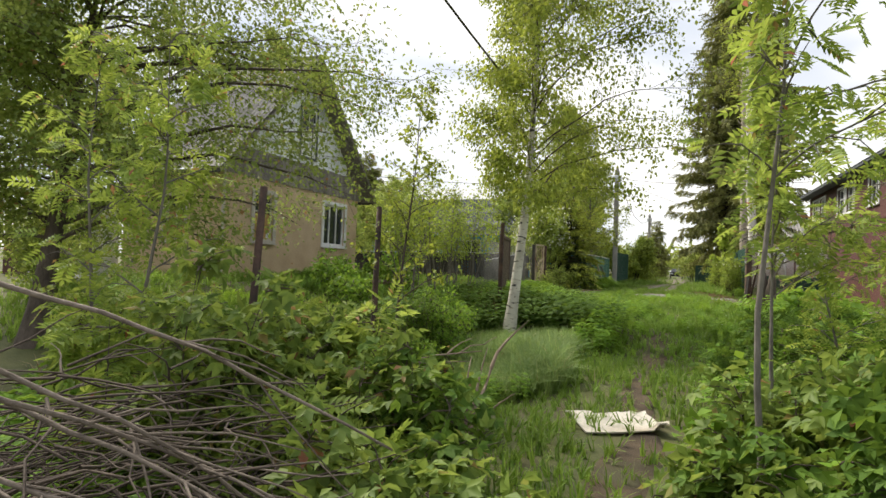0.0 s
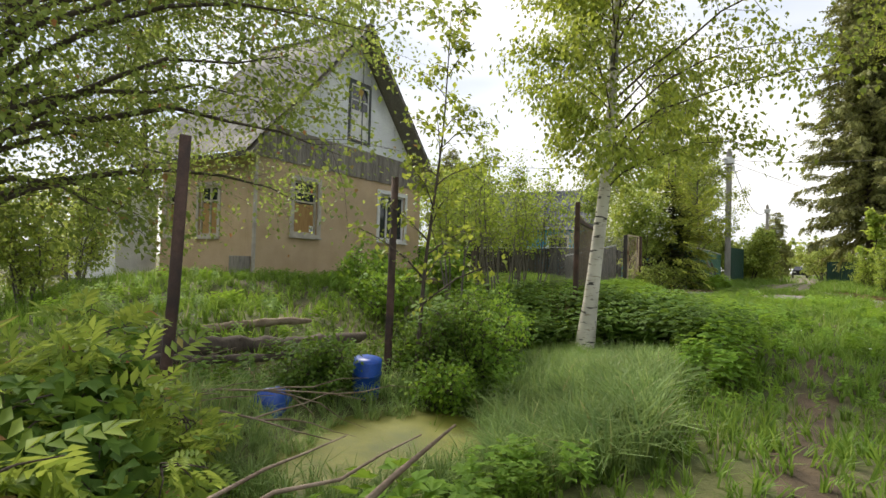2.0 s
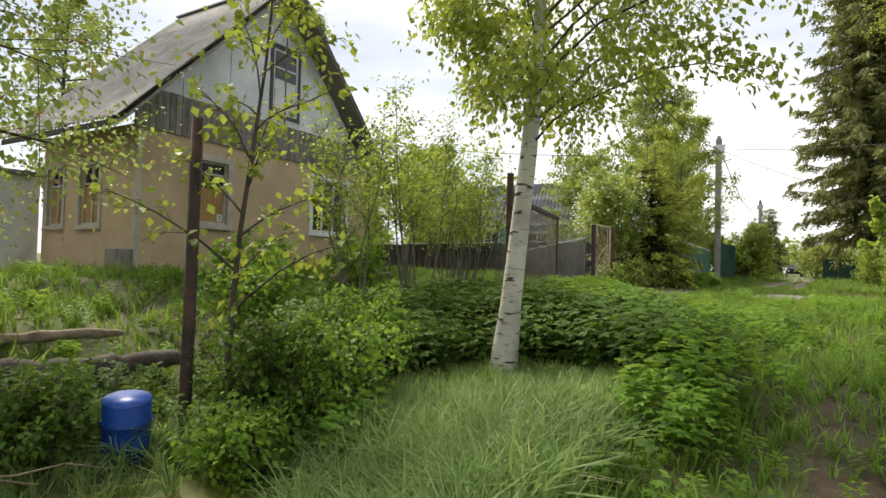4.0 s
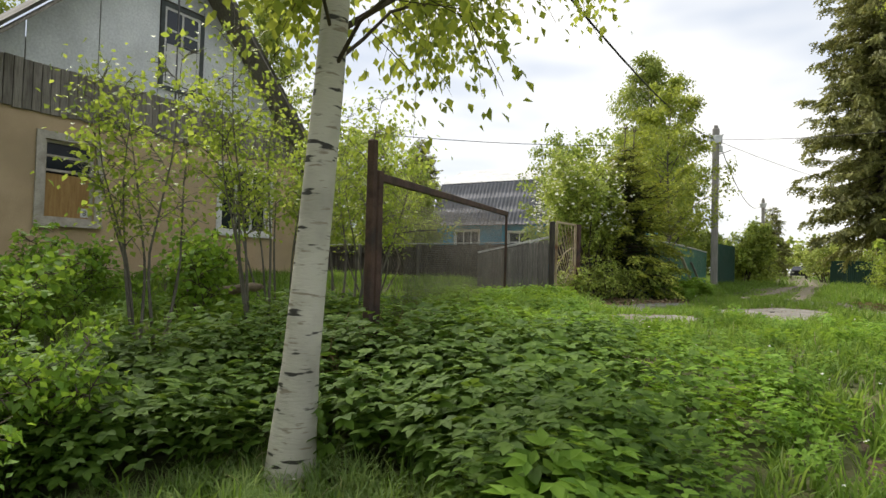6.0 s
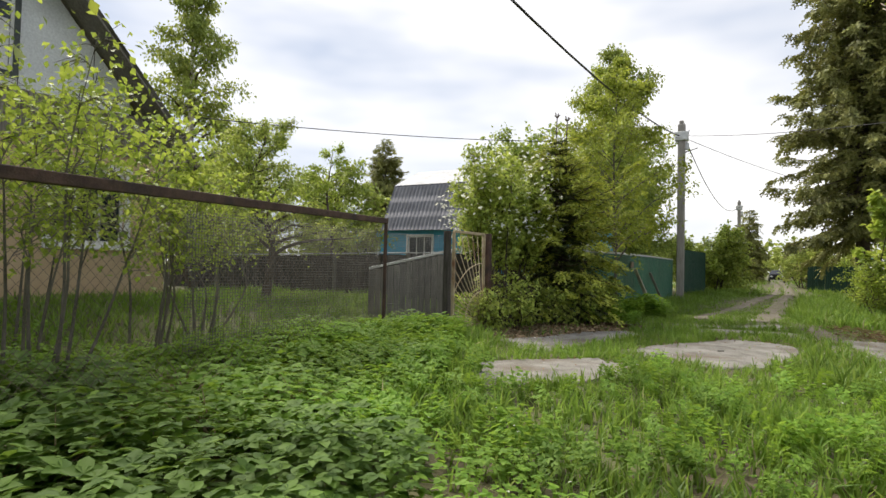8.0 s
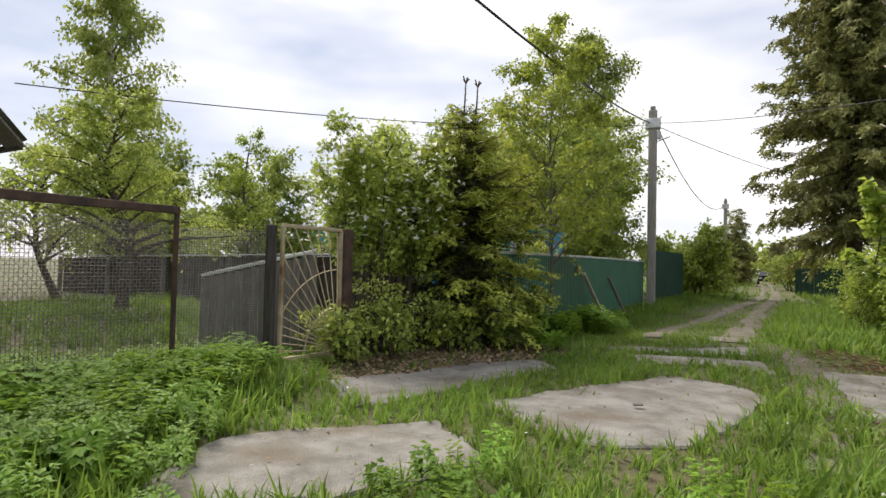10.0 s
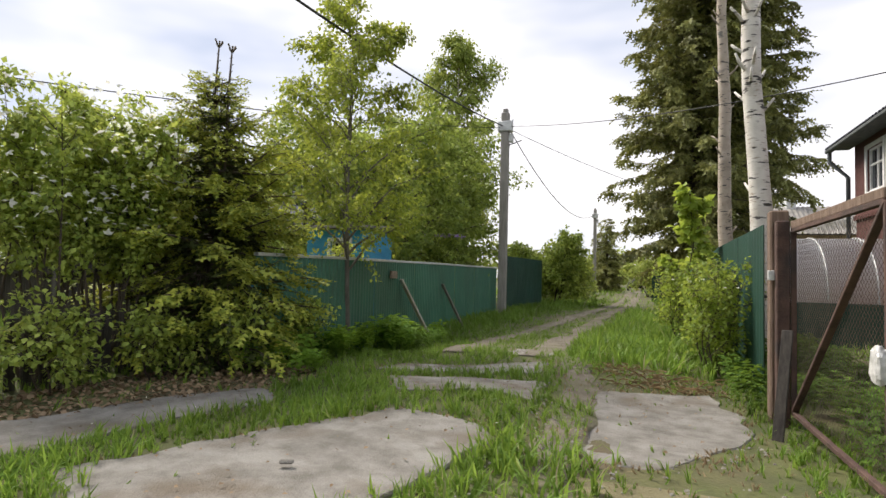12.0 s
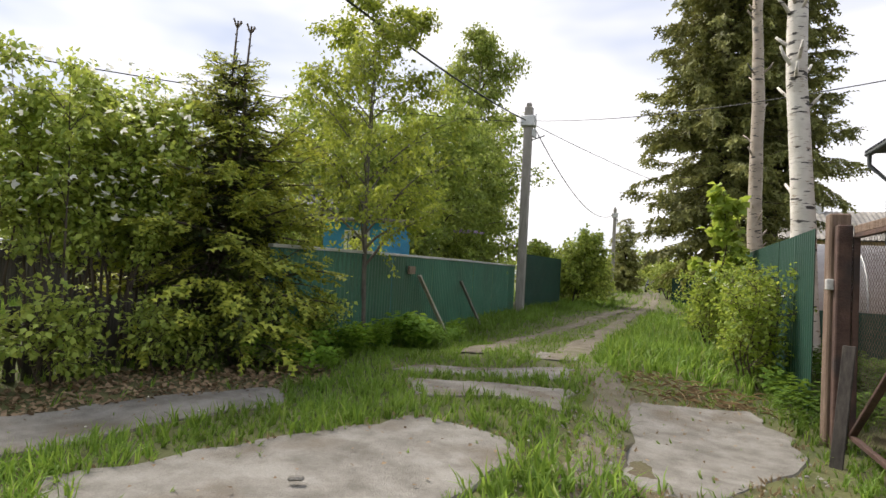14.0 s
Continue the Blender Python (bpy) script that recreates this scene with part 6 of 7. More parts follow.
# saplings and undergrowth at the start of the walk
for k, (bx, by, h, sd) in enumerate([(0.47, 3.07, 3.9, 101), (1.5, 4.6, 3.0, 102), (1.45, 6.4, 2.2, 103), (2.4, 5.8, 3.2, 104), (2.9, 8.4, 3.0, 105), (2.1, 3.1, 2.6, 106), (0.72, 4.5, 2.9, 109), (-3.2, 2.8, 3.2, 107), (-4.1, 3.0, 3.4, 108)]):
    tree("rowan_sapling", "rowan sapling with feathered bright green leaves", (bx, by), h, 0.021, limbs=15, first=0.5 if bx > 0.4 and bx < 0.8 else 0.2, reach=0.42 if bx > 0.4 and bx < 0.8 else 0.65, away=0.0 if bx > 0 else None, elev=0.7, droop=0.4, twigs=3, twig_len=0.6, leaves=3, size=0.16, template=T_PINNATE, leaf=L_ROWAN, bark=M_BARK_GREY, seed=sd,
         category="sapling", group="rowan saplings", hang=0.25, spread=0.03)
for k, (bx, by, h, sd) in enumerate([(-2.3, 3.4, 1.4, 111), (-3.2, 4.4, 1.35, 112), (-2.6, 4.0, 0.9, 113), (-4.0, 5.2, 0.6, 114), (-3.0, 2.4, 1.3, 115), (-4.6, 3.6, 1.3, 116), (-1.55, 2.5, 0.85, 117)]):
    tree("rowan_shrub", "low rowan growth with feathered leaves", (bx, by), h, 0.014, limbs=6, first=0.2, reach=0.6, elev=0.7, droop=0.4, twigs=3, twig_len=0.6, leaves=5, size=0.18, template=T_PINNATE, leaf=L_ROWAN, bark=M_TWIG, seed=sd, stems=6,
         category="shrub", group="rowan shrubs", hang=0.25, spread=0.03)
for k, (bx, by, h, sd) in enumerate([(0.55, 4.1, 0.75, 121), (1.0, 5.2, 0.8, 122), (1.2, 3.0, 0.8, 123), (1.7, 7.4, 0.9, 124), (1.5, 9.2, 0.9, 125), (2.2, 10.6, 1.0, 126), (2.6, 12.8, 1.0, 127), (0.95, 6.0, 0.8, 128), (2.0, 8.6, 1.1, 129)]):
    tree("undergrowth_shrub", "low broad-leaved undergrowth beside the path", (bx, by), h, 0.012, limbs=6, first=0.25, reach=0.6, elev=0.6, droop=0.5, twigs=4, twig_len=0.6, leaves=5, size=0.11, template=T_ROUND, leaf=L_HERB, bark=M_TWIG, seed=sd, stems=8,
         category="shrub", group="path undergrowth", hang=0.3)
# growth by the right-hand fence
for k, (bx, by, h, rch, sd) in enumerate([(2.55, 27.6, 1.7, 0.75, 131), (2.6, 29.2, 1.8, 0.8, 132), (2.4, 31.2, 1.7, 0.9, 133), (2.5, 33.6, 1.8, 0.9, 134)]):
    tree("rose_bush", "loose bush with small white blossoms by the fence", (bx, by), h, 0.014, limbs=8, first=0.2, reach=rch, elev=0.7, droop=0.5, twigs=5, twig_len=0.5, leaves=9, size=0.065, leaf=L_SHRUB, bark=M_TWIG, seed=sd, stems=8, category="bush", group="fence bushes")
tree("young_tree", "slender young tree with large bright leaves", (2.45, 31.5), 3.4, 0.03, limbs=16, first=0.2, reach=0.6, elev=0.9, droop=0.3, twigs=3, leaves=8, size=0.17, template=T_ROUND, leaf=L_SHRUB, bark=M_TWIG, seed=141)


# brushwood heap and fallen boughs
def brushwood(spots, label, seed, r=0.018, material=None):
    rng = np.random.RandomState(seed)
    for x, y, z, az, el, ln in spots:
        h = thing("fallen_branch", (0, 0, 0), label, "branch", "fallen branches")
        b = bough(rng, (x, y, z), az, el, ln, 0.25, 8, 0.06)
        v, f = tubes([(b, np.linspace(r, 0.004, 9))], 7)
        np_mesh("bough", v, f, material or M_DEADWOOD, h, smooth=True)
        for _ in range(5):
            s = on_line(b, np.array(0.3 + 0.6 * rng.rand()))
            v, f = tubes([(bough(rng, s, az + rng.normal(0, 0.6), el + rng.normal(0, 0.3), ln * 0.35, 0.2, 4), np.linspace(r * 0.5, 0.002, 5))], 5)
            np_mesh("twig", v, f, material or M_DEADWOOD, h, smooth=True)


HEAP = np.random.RandomState(31)
brushwood([(-2.15 + 0.35 * HEAP.rand(), 0.55 + 0.6 * HEAP.rand(), 0.35 + 1.05 * k / 12, 0.42 + HEAP.normal(0, 0.16), -0.24 + HEAP.normal(0, 0.10) + 0.2 * (k < 5), 1.15 + 0.35 * HEAP.rand()) for k in range(13)], "dry bare bough in a brushwood heap", 1, 0.009, M_BRUSH)


def brush_tangle():
    """The matted inside of the brushwood heap: hundreds of thin twigs."""
    rng = np.random.RandomState(33)
    lines = []
    for _ in range(800):
        x, y = rng.uniform(-3.1, -1.15), rng.uniform(0.5, 2.4)
        top = 1.2 * (1 - ((x + 2.1) / 1.0) ** 2 * 0.6) * (1 - ((y - 1.4) / 1.1) ** 2 * 0.5)
        lines.append((bough(rng, (x, y, gz(x, y) + rng.uniform(0, 1) * top), rng.rand() * 6.283, rng.normal(0, 0.25), 0.35 + 0.5 * rng.rand(), 0.2, 4, 0.15), np.linspace(0.006, 0.002, 5)))
    v, f = tubes(lines, 4)
    tagged(np_mesh("brush_tangle", v, f, M_TWIG), "matted dark twigs of a brushwood heap", "brushwood", kind="stuff")


brush_tangle()
brushwood([(-2.15, 2.65, 0.75, 0.98, 0.22, 1.6)], "long dry bough lying across weeds", 2, 0.013)
brushwood([(-1.25, 3.0, -0.05, 1.41, 1.0, 1.28)], "broken dry bough rising from the weeds", 3, 0.03)
brushwood([(-6.3, 5.4, 0.1, 0.9, 0.06, 3.2), (-6.0, 5.2, 0.05, 0.75, 0.05, 2.8)], "dry poles lying on the pond bank", 4, 0.022)


def stump():
    rng = np.random.RandomState(8)
    bz = gz(2.4, 17.5)
    lines = []
    for a, h in ((0.2, 1.5), (1.9, 1.3), (3.4, 1.45), (5.0, 1.0)):
        lines.append((np.array([(0.10 * math.cos(a), 0.10 * math.sin(a), -0.1), (0.13 * math.cos(a), 0.13 * math.sin(a), h * 0.6), (0.2 * math.cos(a), 0.2 * math.sin(a), h)]), [0.14, 0.10, 0.015]))
    v, f = tubes(lines, 8)
    ob = np_mesh("tree_stump", v, f, M_BARK)
    ob.location = (2.45, 17.5, bz)
    return tagged(ob, "splintered dark tree stump among weeds", "stump")


# ---- ground cover, as stuff ----
def cover(name, label, category, area, density, keep, template, size, material, seed, tilt=0.25, sink=0.0, vary=0.5):
    """Plants strewn over an area (x0, x1, y0, y1) where keep(x, y) is above a random draw."""
    rng = np.random.RandomState(seed)
    x0, x1, y0, y1 = area
    n = int((x1 - x0) * (y1 - y0) * density)
    x, y = rng.uniform(x0, x1, n), rng.uniform(y0, y1, n)
    ok = rng.rand(n) < keep(x, y)
    x, y = x[ok], y[ok]
    n = len(x)
    az = rng.rand(n) * 6.283
    upv = np.stack([rng.normal(0, tilt, n), rng.normal(0, tilt, n), np.ones(n)], 1)
    along = np.stack([np.cos(az), np.sin(az), np.zeros(n)], 1)
    p = np.stack([x, y, ground_z(x, y) - sink], 1)
    s = size(x, y) * (1 - vary / 2 + vary * rng.rand(n))
    up = unit(upv)
    side = unit(np.cross(along, up))
    along = np.cross(up, side)
    tv, tf = template
    v = p[:, None] + s[:, None, None] * (tv[None, :, :1] * side[:, None] + tv[None, :, 1:2] * along[:, None] + tv[None, :, 2:] * up[:, None])
    f = tf[None] + (np.arange(n) * len(tv))[:, None, None]
    ob = np_mesh(name, v.reshape(-1, 3), f.reshape(-1, 3), material)
    return tagged(ob, label, category, kind="stuff")


def patchy(x, y, s=1.0, o=0.0):
    return 0.5 + 0.25 * np.sin(1.9 * s * x + 1.1 * y * s + o) + 0.25 * np.sin(2.3 * s * y - 1.3 * s * x + 2 * o)


def in_pond(x, y, g=1.0):
    return ((x + 4.15) / (1.2 * g)) ** 2 + ((y - 7.75) / (1.5 * g)) ** 2 < 1


def in_house(x, y):
    return (x < HX - 0.5) & (x > BACK - 4.0) & (y > Y0 - 0.1) & (y < Y1 + 0.1)


def on_path(x, y, w=0.35):
    """The trodden line of the walk, from the thicket to the slabs."""
    c = np.interp(y, [-2, 2, 5, 8, 11, 14, 17, 20], [0.1, -0.1, -0.35, -0.35, -0.15, 0.1, 0.6, 0.9])
    return (np.abs(x - c) < w) & (y < 15)


def near_walk(x, y):
    """Room to walk: nothing tall within arm's reach of the trodden line."""
    c = np.interp(y, [0, 4, 8, 10.5, 12.7, 15, 16.8, 18.4], [0, -0.58, -0.5, -0.35, -0.17, 0.2, 0.44, 1.5])
    return np.abs(x - c)


def on_rut(x, y):
    a, b = (np.interp(y, [p[1] for p in r], [p[0] for p in r]) for r in (RUT_L, RUT_R))
    return (y > 27) & ((np.abs(x - a + 0.08 * np.sin(2.3 * y)) < 0.20 + 0.08 * np.sin(1.1 * y + 1)) | (np.abs(x - b + 0.08 * np.sin(1.9 * y)) < 0.20 + 0.08 * np.sin(1.3 * y)))


def lane(y):
    return np.interp(y, [27.5, 33, 43, 50, 60], [-0.8, -0.65, 0.2, 0.62, 0.9])


def weed_edge(y):
    return np.interp(y, [9.2, 10.5, 12, 14, 15.3, 16.3, 17.0, 18, 20.5], [-1.1, -0.85, -0.7, -0.45, -0.75, -2.2, -3.2, -3.6, -4.2])


def weed_front(x):
    """Where the tall herbs begin, behind the sedge and the birch."""
    return np.interp(x, [-6, -5, -3.9, -3.4, -2.4, -1.9, -1.45, -1.2], [11.4, 10.6, 11.2, 12.2, 12.5, 12.1, 10.8, 9.2])


def weed_zone(x, y):
    """The bank of tall herbs between the birch, the frame and the lane."""
    z = (y > weed_front(x)) & (x < weed_edge(y)) & (x > -11.5) & (y < 21.5) & ~in_house(x, y)
    return np.where(z, 1.0, 0.0) * np.where(x < -5.9, 0.25, 1.0)


SEDGE = [(-1.2, 7.6), (-1.5, 8.6), (-1.5, 10.4), (-2.0, 12.3), (-2.6, 12.5), (-3.5, 12.3), (-4.0, 11.2), (-3.5, 9.8), (-3.0, 8.4), (-2.4, 7.0)]


def sedge_zone(x, y):
    return np.where(inside(x, y, SEDGE) & ~in_pond(x, y), 1.0, 0.0)


LITTER = [(-4.6, 21.7), (-3.85, 20.9), (-2.45, 23.7), (-2.3, 24.7), (-3.6, 25.0)]


def lawn(x, y):
    k = np.where(on_slab(x, y, -0.10) | on_rut(x, y) | in_pond(x, y) | in_house(x, y), 0.0, 1.0)
    k = np.where(inside(x, y, LITTER), k * 0.06, k)
    k = np.where((x > 0.55) & (x < 2.4) & (y > 21.6) & (y < 26.2) | (x > 1.0) & (x < 2.6) & (y > 18), k * 0.10, k)
    return k


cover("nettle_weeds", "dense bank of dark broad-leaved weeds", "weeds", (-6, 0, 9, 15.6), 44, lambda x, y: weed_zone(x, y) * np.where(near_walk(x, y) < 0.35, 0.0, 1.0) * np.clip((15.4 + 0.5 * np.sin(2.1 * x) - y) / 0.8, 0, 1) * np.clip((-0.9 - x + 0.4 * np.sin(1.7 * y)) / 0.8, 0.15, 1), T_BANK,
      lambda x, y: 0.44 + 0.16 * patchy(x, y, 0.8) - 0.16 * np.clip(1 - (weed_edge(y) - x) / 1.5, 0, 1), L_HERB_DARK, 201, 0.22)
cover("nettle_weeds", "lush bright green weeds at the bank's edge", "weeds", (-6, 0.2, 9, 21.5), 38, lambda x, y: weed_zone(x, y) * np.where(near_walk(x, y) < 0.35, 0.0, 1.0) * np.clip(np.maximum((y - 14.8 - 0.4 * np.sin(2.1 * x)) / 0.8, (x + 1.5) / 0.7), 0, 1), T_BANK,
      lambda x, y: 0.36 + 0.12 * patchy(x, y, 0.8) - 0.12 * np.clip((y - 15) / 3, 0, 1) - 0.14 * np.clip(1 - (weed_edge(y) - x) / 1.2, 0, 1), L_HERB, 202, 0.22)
cover("ground_weeds", "thick undergrowth of broad green leaves", "weeds", (-5.5, 3.6, 0.5, 10.5), 26, lambda x, y: np.where((near_walk(x, y) > 0.7) & ~in_pond(x, y, 1.2) & ~((x > -5.0) & (x < -2.4) & (y > 4.8) & (y < 8.5)) & ((x < -1.7) | (x > 0.55)) & ((x > -5) | (y < 5.5)), 1.0, 0.0) * (1 - sedge_zone(x, y)) * (patchy(x, y, 1.2, 2.0) > 0.25), T_HERB,
      lambda x, y: 0.34 + 0.18 * patchy(x, y), L_HERB, 203, 0.25)
cover("ground_weeds", "leafy weeds on the right verge", "weeds", (0.7, 4.6, 9.5, 24), 16, lambda x, y: np.where((x > 2.0) & (near_walk(x, y) > 1.1) & (y < 19.2), 1.0, 0.0) * (patchy(x, y, 1.2, 3.0) > 0.35), T_HERB, lambda x, y: 0.34 + 0.2 * patchy(x, y), L_HERB, 204, 0.25)
cover("ground_weeds", "leafy weeds along the green fence", "weeds", (-3.6, -2.0, 24.3, 31), 34, lambda x, y: np.where(x < -2.85 + 0.6 * patchy(x, y, 1.5), 1.0, 0.0) * ~on_slab(x, y, 0.02) * (patchy(x, y, 2.2, 1.3) > 0.28), T_HERB, lambda x, y: 0.24 + 0.36 * patchy(x, y, 1.3, 0.7), L_HERB, 205, 0.25)
cover("ground_weeds", "leafy weeds at the gate post and fence", "weeds", (1.9, 4.6, 22.4, 37), 16, lambda x, y: np.where((x > np.where(y < 24.4, 3.15, 2.5) + 0.15 * np.sin(y)) & (np.abs(x - 3.0) > 0.07), 1.0, 0.0), T_HERB, lambda x, y: 0.30 + 0.18 * patchy(x, y), L_HERB_DARK, 206, 0.25)
cover("tall_sedge", "clump of tall fine blue-green sedge grass", "grass", (-4.2, -0.6, 6.8, 12.4), 130, sedge_zone, T_SEDGE, lambda x, y: 0.50 + 0.14 * patchy(x, y) - 0.30 * np.clip((y - 9.6) / 1.6, 0, 1), L_SEDGE, 211, 0.25)
cover("meadow_grass", "rough fresh green meadow grass", "grass", (-5.5, 3.2, 10.5, 28), 105, lambda x, y: lawn(x, y) * (1 - 0.85 * weed_zone(x, y)), T_TUFT, lambda x, y: 0.115 + 0.09 * patchy(x, y, 1.4) + 0.09 * np.clip((19.5 - y) / 2, 0, 1), L_GRASS, 212, 0.25)
cover("meadow_grass", "rough fresh green grass along the lane", "grass", (-3.7, 3.2, 28, 56), 45, lambda x, y: lawn(x, y) * np.where(np.abs(x - lane(y)) < 1.1, 0.55, 1.0), T_TUFT, lambda x, y: 0.13 + 0.18 * np.clip(np.abs(x - lane(y)) - 1.2, 0, 1.2), L_GRASS, 213, 0.25)
cover("meadow_grass", "grass before the ochre house and in the gardens", "grass", (-14, -5.4, 5.5, 26), 44, lambda x, y: lawn(x, y) * ~in_pond(x, y), T_TUFT, lambda x, y: 0.22 + 0.14 * patchy(x, y, 0.9), L_GRASS, 214, 0.25)
cover("meadow_grass", "thin grass on the trodden ground", "grass", (-4, 4, 0.5, 11), 75, lambda x, y: np.where(in_pond(x, y), 0.1, np.where(on_path(x, y, 0.2), 0.4, np.where(((x + 0.1) / 0.5) ** 2 + ((y - 5.4) / 1.2) ** 2 < 1, 0.10, 0.9))), T_TUFT, lambda x, y: 0.20 + 0.1 * patchy(x, y), L_GRASS, 215, 0.3)
cover("moss_grass", "short yellowish turf between slabs and ruts", "grass", (-3.5, 3, 18, 36), 105, lambda x, y: np.where(on_slab(x, y, -0.04) | on_rut(x, y) | inside(x, y, LITTER), 0.03, np.where((x > 0.6) & (y < 26.2), 0.5, 0.8)), T_SHORT, lambda x, y: 0.065 + 0.035 * patchy(x, y), L_GRASS, 216, 0.4)
cover("far_grass", "grass of the far verges", "grass", (-12, 14, 44, 110), 1.4, lambda x, y: np.where(np.abs(x - 0.9) < 1.2, 0.15, 1.0), T_TUFT, lambda x, y: 0.40 + 0.2 * patchy(x, y), L_GRASS, 217, 0.3)
cover("garden_grass", "grass of the right-hand plot", "grass", (3.1, 14, 10, 44), 6, lambda x, y: 0 * x + 0.8, T_TUFT, lambda x, y: 0.25 + 0.1 * patchy(x, y), L_GRASS, 218, 0.3)
cover("dead_leaves", "brown leaf litter beneath the bushes", "litter", (-4.7, -1.9, 20.5, 25.2), 420, lambda x, y: np.where(inside(x, y, LITTER, 0.06), 0.9, 0.0), T_LEAF, lambda x, y: 0.065 + 0 * x, M_LITTER, 221, 0.5, -0.01)
cover("dry_stalks", "heap of dry cut stalks at the slab's end", "litter", (0.9, 2.5, 25.9, 27.0), 170, lambda x, y: 0.4 + 0.6 * patchy(x, y, 2.0), blade(0.025), lambda x, y: 0.22 + 0 * x, M_STRAW, 222, 0.22, -0.03)
cover("dry_stalks", "dead pale stalks standing at the frame's foot", "litter", (-5.2, -3.3, 13.2, 16.2), 16, lambda x, y: 0.8 + 0 * x, T_SEDGE, lambda x, y: 0.55 + 0 * x, M_STRAW, 223, 0.3)
cover("blossom", "white flower heads on the verge bushes", "flowers", (2.0, 3.0, 26.6, 34), 8, lambda x, y: patchy(x, y, 2.0), T_LOBED, lambda x, y: 0.05 + 0 * x, L_FLOWER, 224, 0.3, -1.35, 0.6)
cover("dry_stalks", "pale dead grass on the pond bank", "litter", (-7.4, -4.6, 4.6, 8.2), 12, lambda x, y: np.where(in_pond(x, y, 1.1), 0.0, 0.8), T_SEDGE, lambda x, y: 0.32 + 0 * x, M_STRAW, 225, 0.4)
cover("dry_turf", "short dry yellowish grass on mossy gravel", "grass", (0.5, 2.6, 18.2, 26.2), 150, lambda x, y: np.where(on_slab(x, y, -0.05), 0.04, 0.75) * patchy(x, y, 2.6, 1.0), T_SHORT, lambda x, y: 0.05 + 0.03 * patchy(x, y, 3.0), M_STRAW, 226, 0.5)
cover("dry_turf", "dry grass fringe along the slab edges", "grass", (-3.9, 2.6, 17.8, 28.6), 130, lambda x, y: np.where(on_slab(x, y, 0.06) & ~on_slab(x, y, -0.05), 0.6, 0.0), T_SHORT, lambda x, y: 0.06 + 0.03 * patchy(x, y, 3.0), M_STRAW, 227, 0.5)
cover("gravel", "small loose grey stones between slabs", "gravel", (0.4, 2.5, 19, 26.2), 90, lambda x, y: patchy(x, y, 2.0, 3.0) * ~on_slab(x, y, 0.0), (np.array([(-0.5, -0.4, 0), (0.5, -0.3, 0), (0.4, 0.5, 0), (-0.4, 0.4, 0), (0, 0, 0.5)]), np.array([(0, 1, 4), (1, 2, 4), (2, 3, 4), (3, 0, 4)])), lambda x, y: 0.024 + 0 * x, M_CONCRETE, 228, 0.2, -0.024, 1.0)
stump()
cover("lawn_herbs", "low broad-leaved herbs among the grass", "weeds", (-4.5, 2.6, 9.5, 19.5), 27, lambda x, y: lawn(x, y) * (1 - weed_zone(x, y)) * (1 - sedge_zone(x, y)) * np.where(on_path(x, y, 0.3), 0.1, 0.8) * (patchy(x, y, 1.6, 4.0) > 0.35), T_HERB, lambda x, y: 0.17 + 0.13 * patchy(x, y), L_HERB, 231, 0.3)
cover("tall_grass", "tuft of long fresh grass between slabs", "grass", (0.1, 1.25, 19.4, 22.6), 60, lambda x, y: np.where(on_slab(x, y, -0.03), 0.0, 1.0) * np.where(np.abs(x - 0.75) < 0.45, 0.8, 0.3), T_TUFT, lambda x, y: 0.24 + 0.12 * patchy(x, y, 2.0), L_GRASS, 241, 0.25)
cover("tall_grass", "long grass along the slab edges", "grass", (-3.2, 1.2, 17.8, 24.4), 60, lambda x, y: np.where(on_slab(x, y, 0.0) | inside(x, y, LITTER), 0.0, 1.0), T_TUFT, lambda x, y: 0.15 + 0.10 * patchy(x, y, 2.0), L_GRASS, 242, 0.3)
cover("tall_grass", "lush grass on the right verge", "grass", (0.35, 2.6, 27.0, 40), 50, lambda x, y: np.where(x > lane(y) + 1.15 + 0.1 * np.sin(3 * y), 1.0, 0.0), T_TUFT, lambda x, y: 0.32 + 0.12 * patchy(x, y, 1.0), L_GRASS, 243, 0.25)
cover("small_flowers", "small white and yellow flowers in the grass", "flowers", (-3, 1.2, 10.5, 24), 1.6, lambda x, y: lawn(x, y) * 0.8, T_LOBED, lambda x, y: 0.02 + 0 * x, L_FLOWER, 244, 0.3, -0.24, 0.6)
cover("lawn_herbs", "broad-leaved herbs on the lawn before the house", "weeds", (-12, -5.2, 7, 17), 10, lambda x, y: np.where((x < -6.9) | (y > 11.5), 0.8, 0.0) * ~in_house(x, y), T_HERB, lambda x, y: 0.22 + 0.12 * patchy(x, y), L_HERB, 232, 0.3)
tree("shrub", "leafy shrub beside the whitewashed porch", (-12.2, 8.0), 2.3, 0.025, limbs=9, first=0.15, reach=1.3, elev=0.7, droop=0.4, twigs=5, twig_len=0.6, leaves=14, size=0.08, leaf=L_HEDGE, bark=M_BARK_GREY, seed=251, stems=9, category="shrub", group="garden shrubs", spread=0.1)
tree("shrub", "leafy shrub beside the whitewashed porch", (-14.2, 9.6), 2.6, 0.025, limbs=9, first=0.15, reach=1.3, elev=0.7, droop=0.4, twigs=5, twig_len=0.6, leaves=14, size=0.08, leaf=L_HEDGE, bark=M_BARK_GREY, seed=252, stems=9, category="shrub", group="garden shrubs", spread=0.1)
tree("lilac_bush", "lilac bush with pale purple blossom behind the fence", (-5.1, 36.6), 2.7, 0.03, limbs=10, first=0.15, reach=1.3, elev=0.7, droop=0.4, twigs=6, twig_len=0.5, leaves=14, size=0.11, leaf=L_HEDGE, bark=M_BARK, seed=261, stems=7, category="bush", spread=0.1)
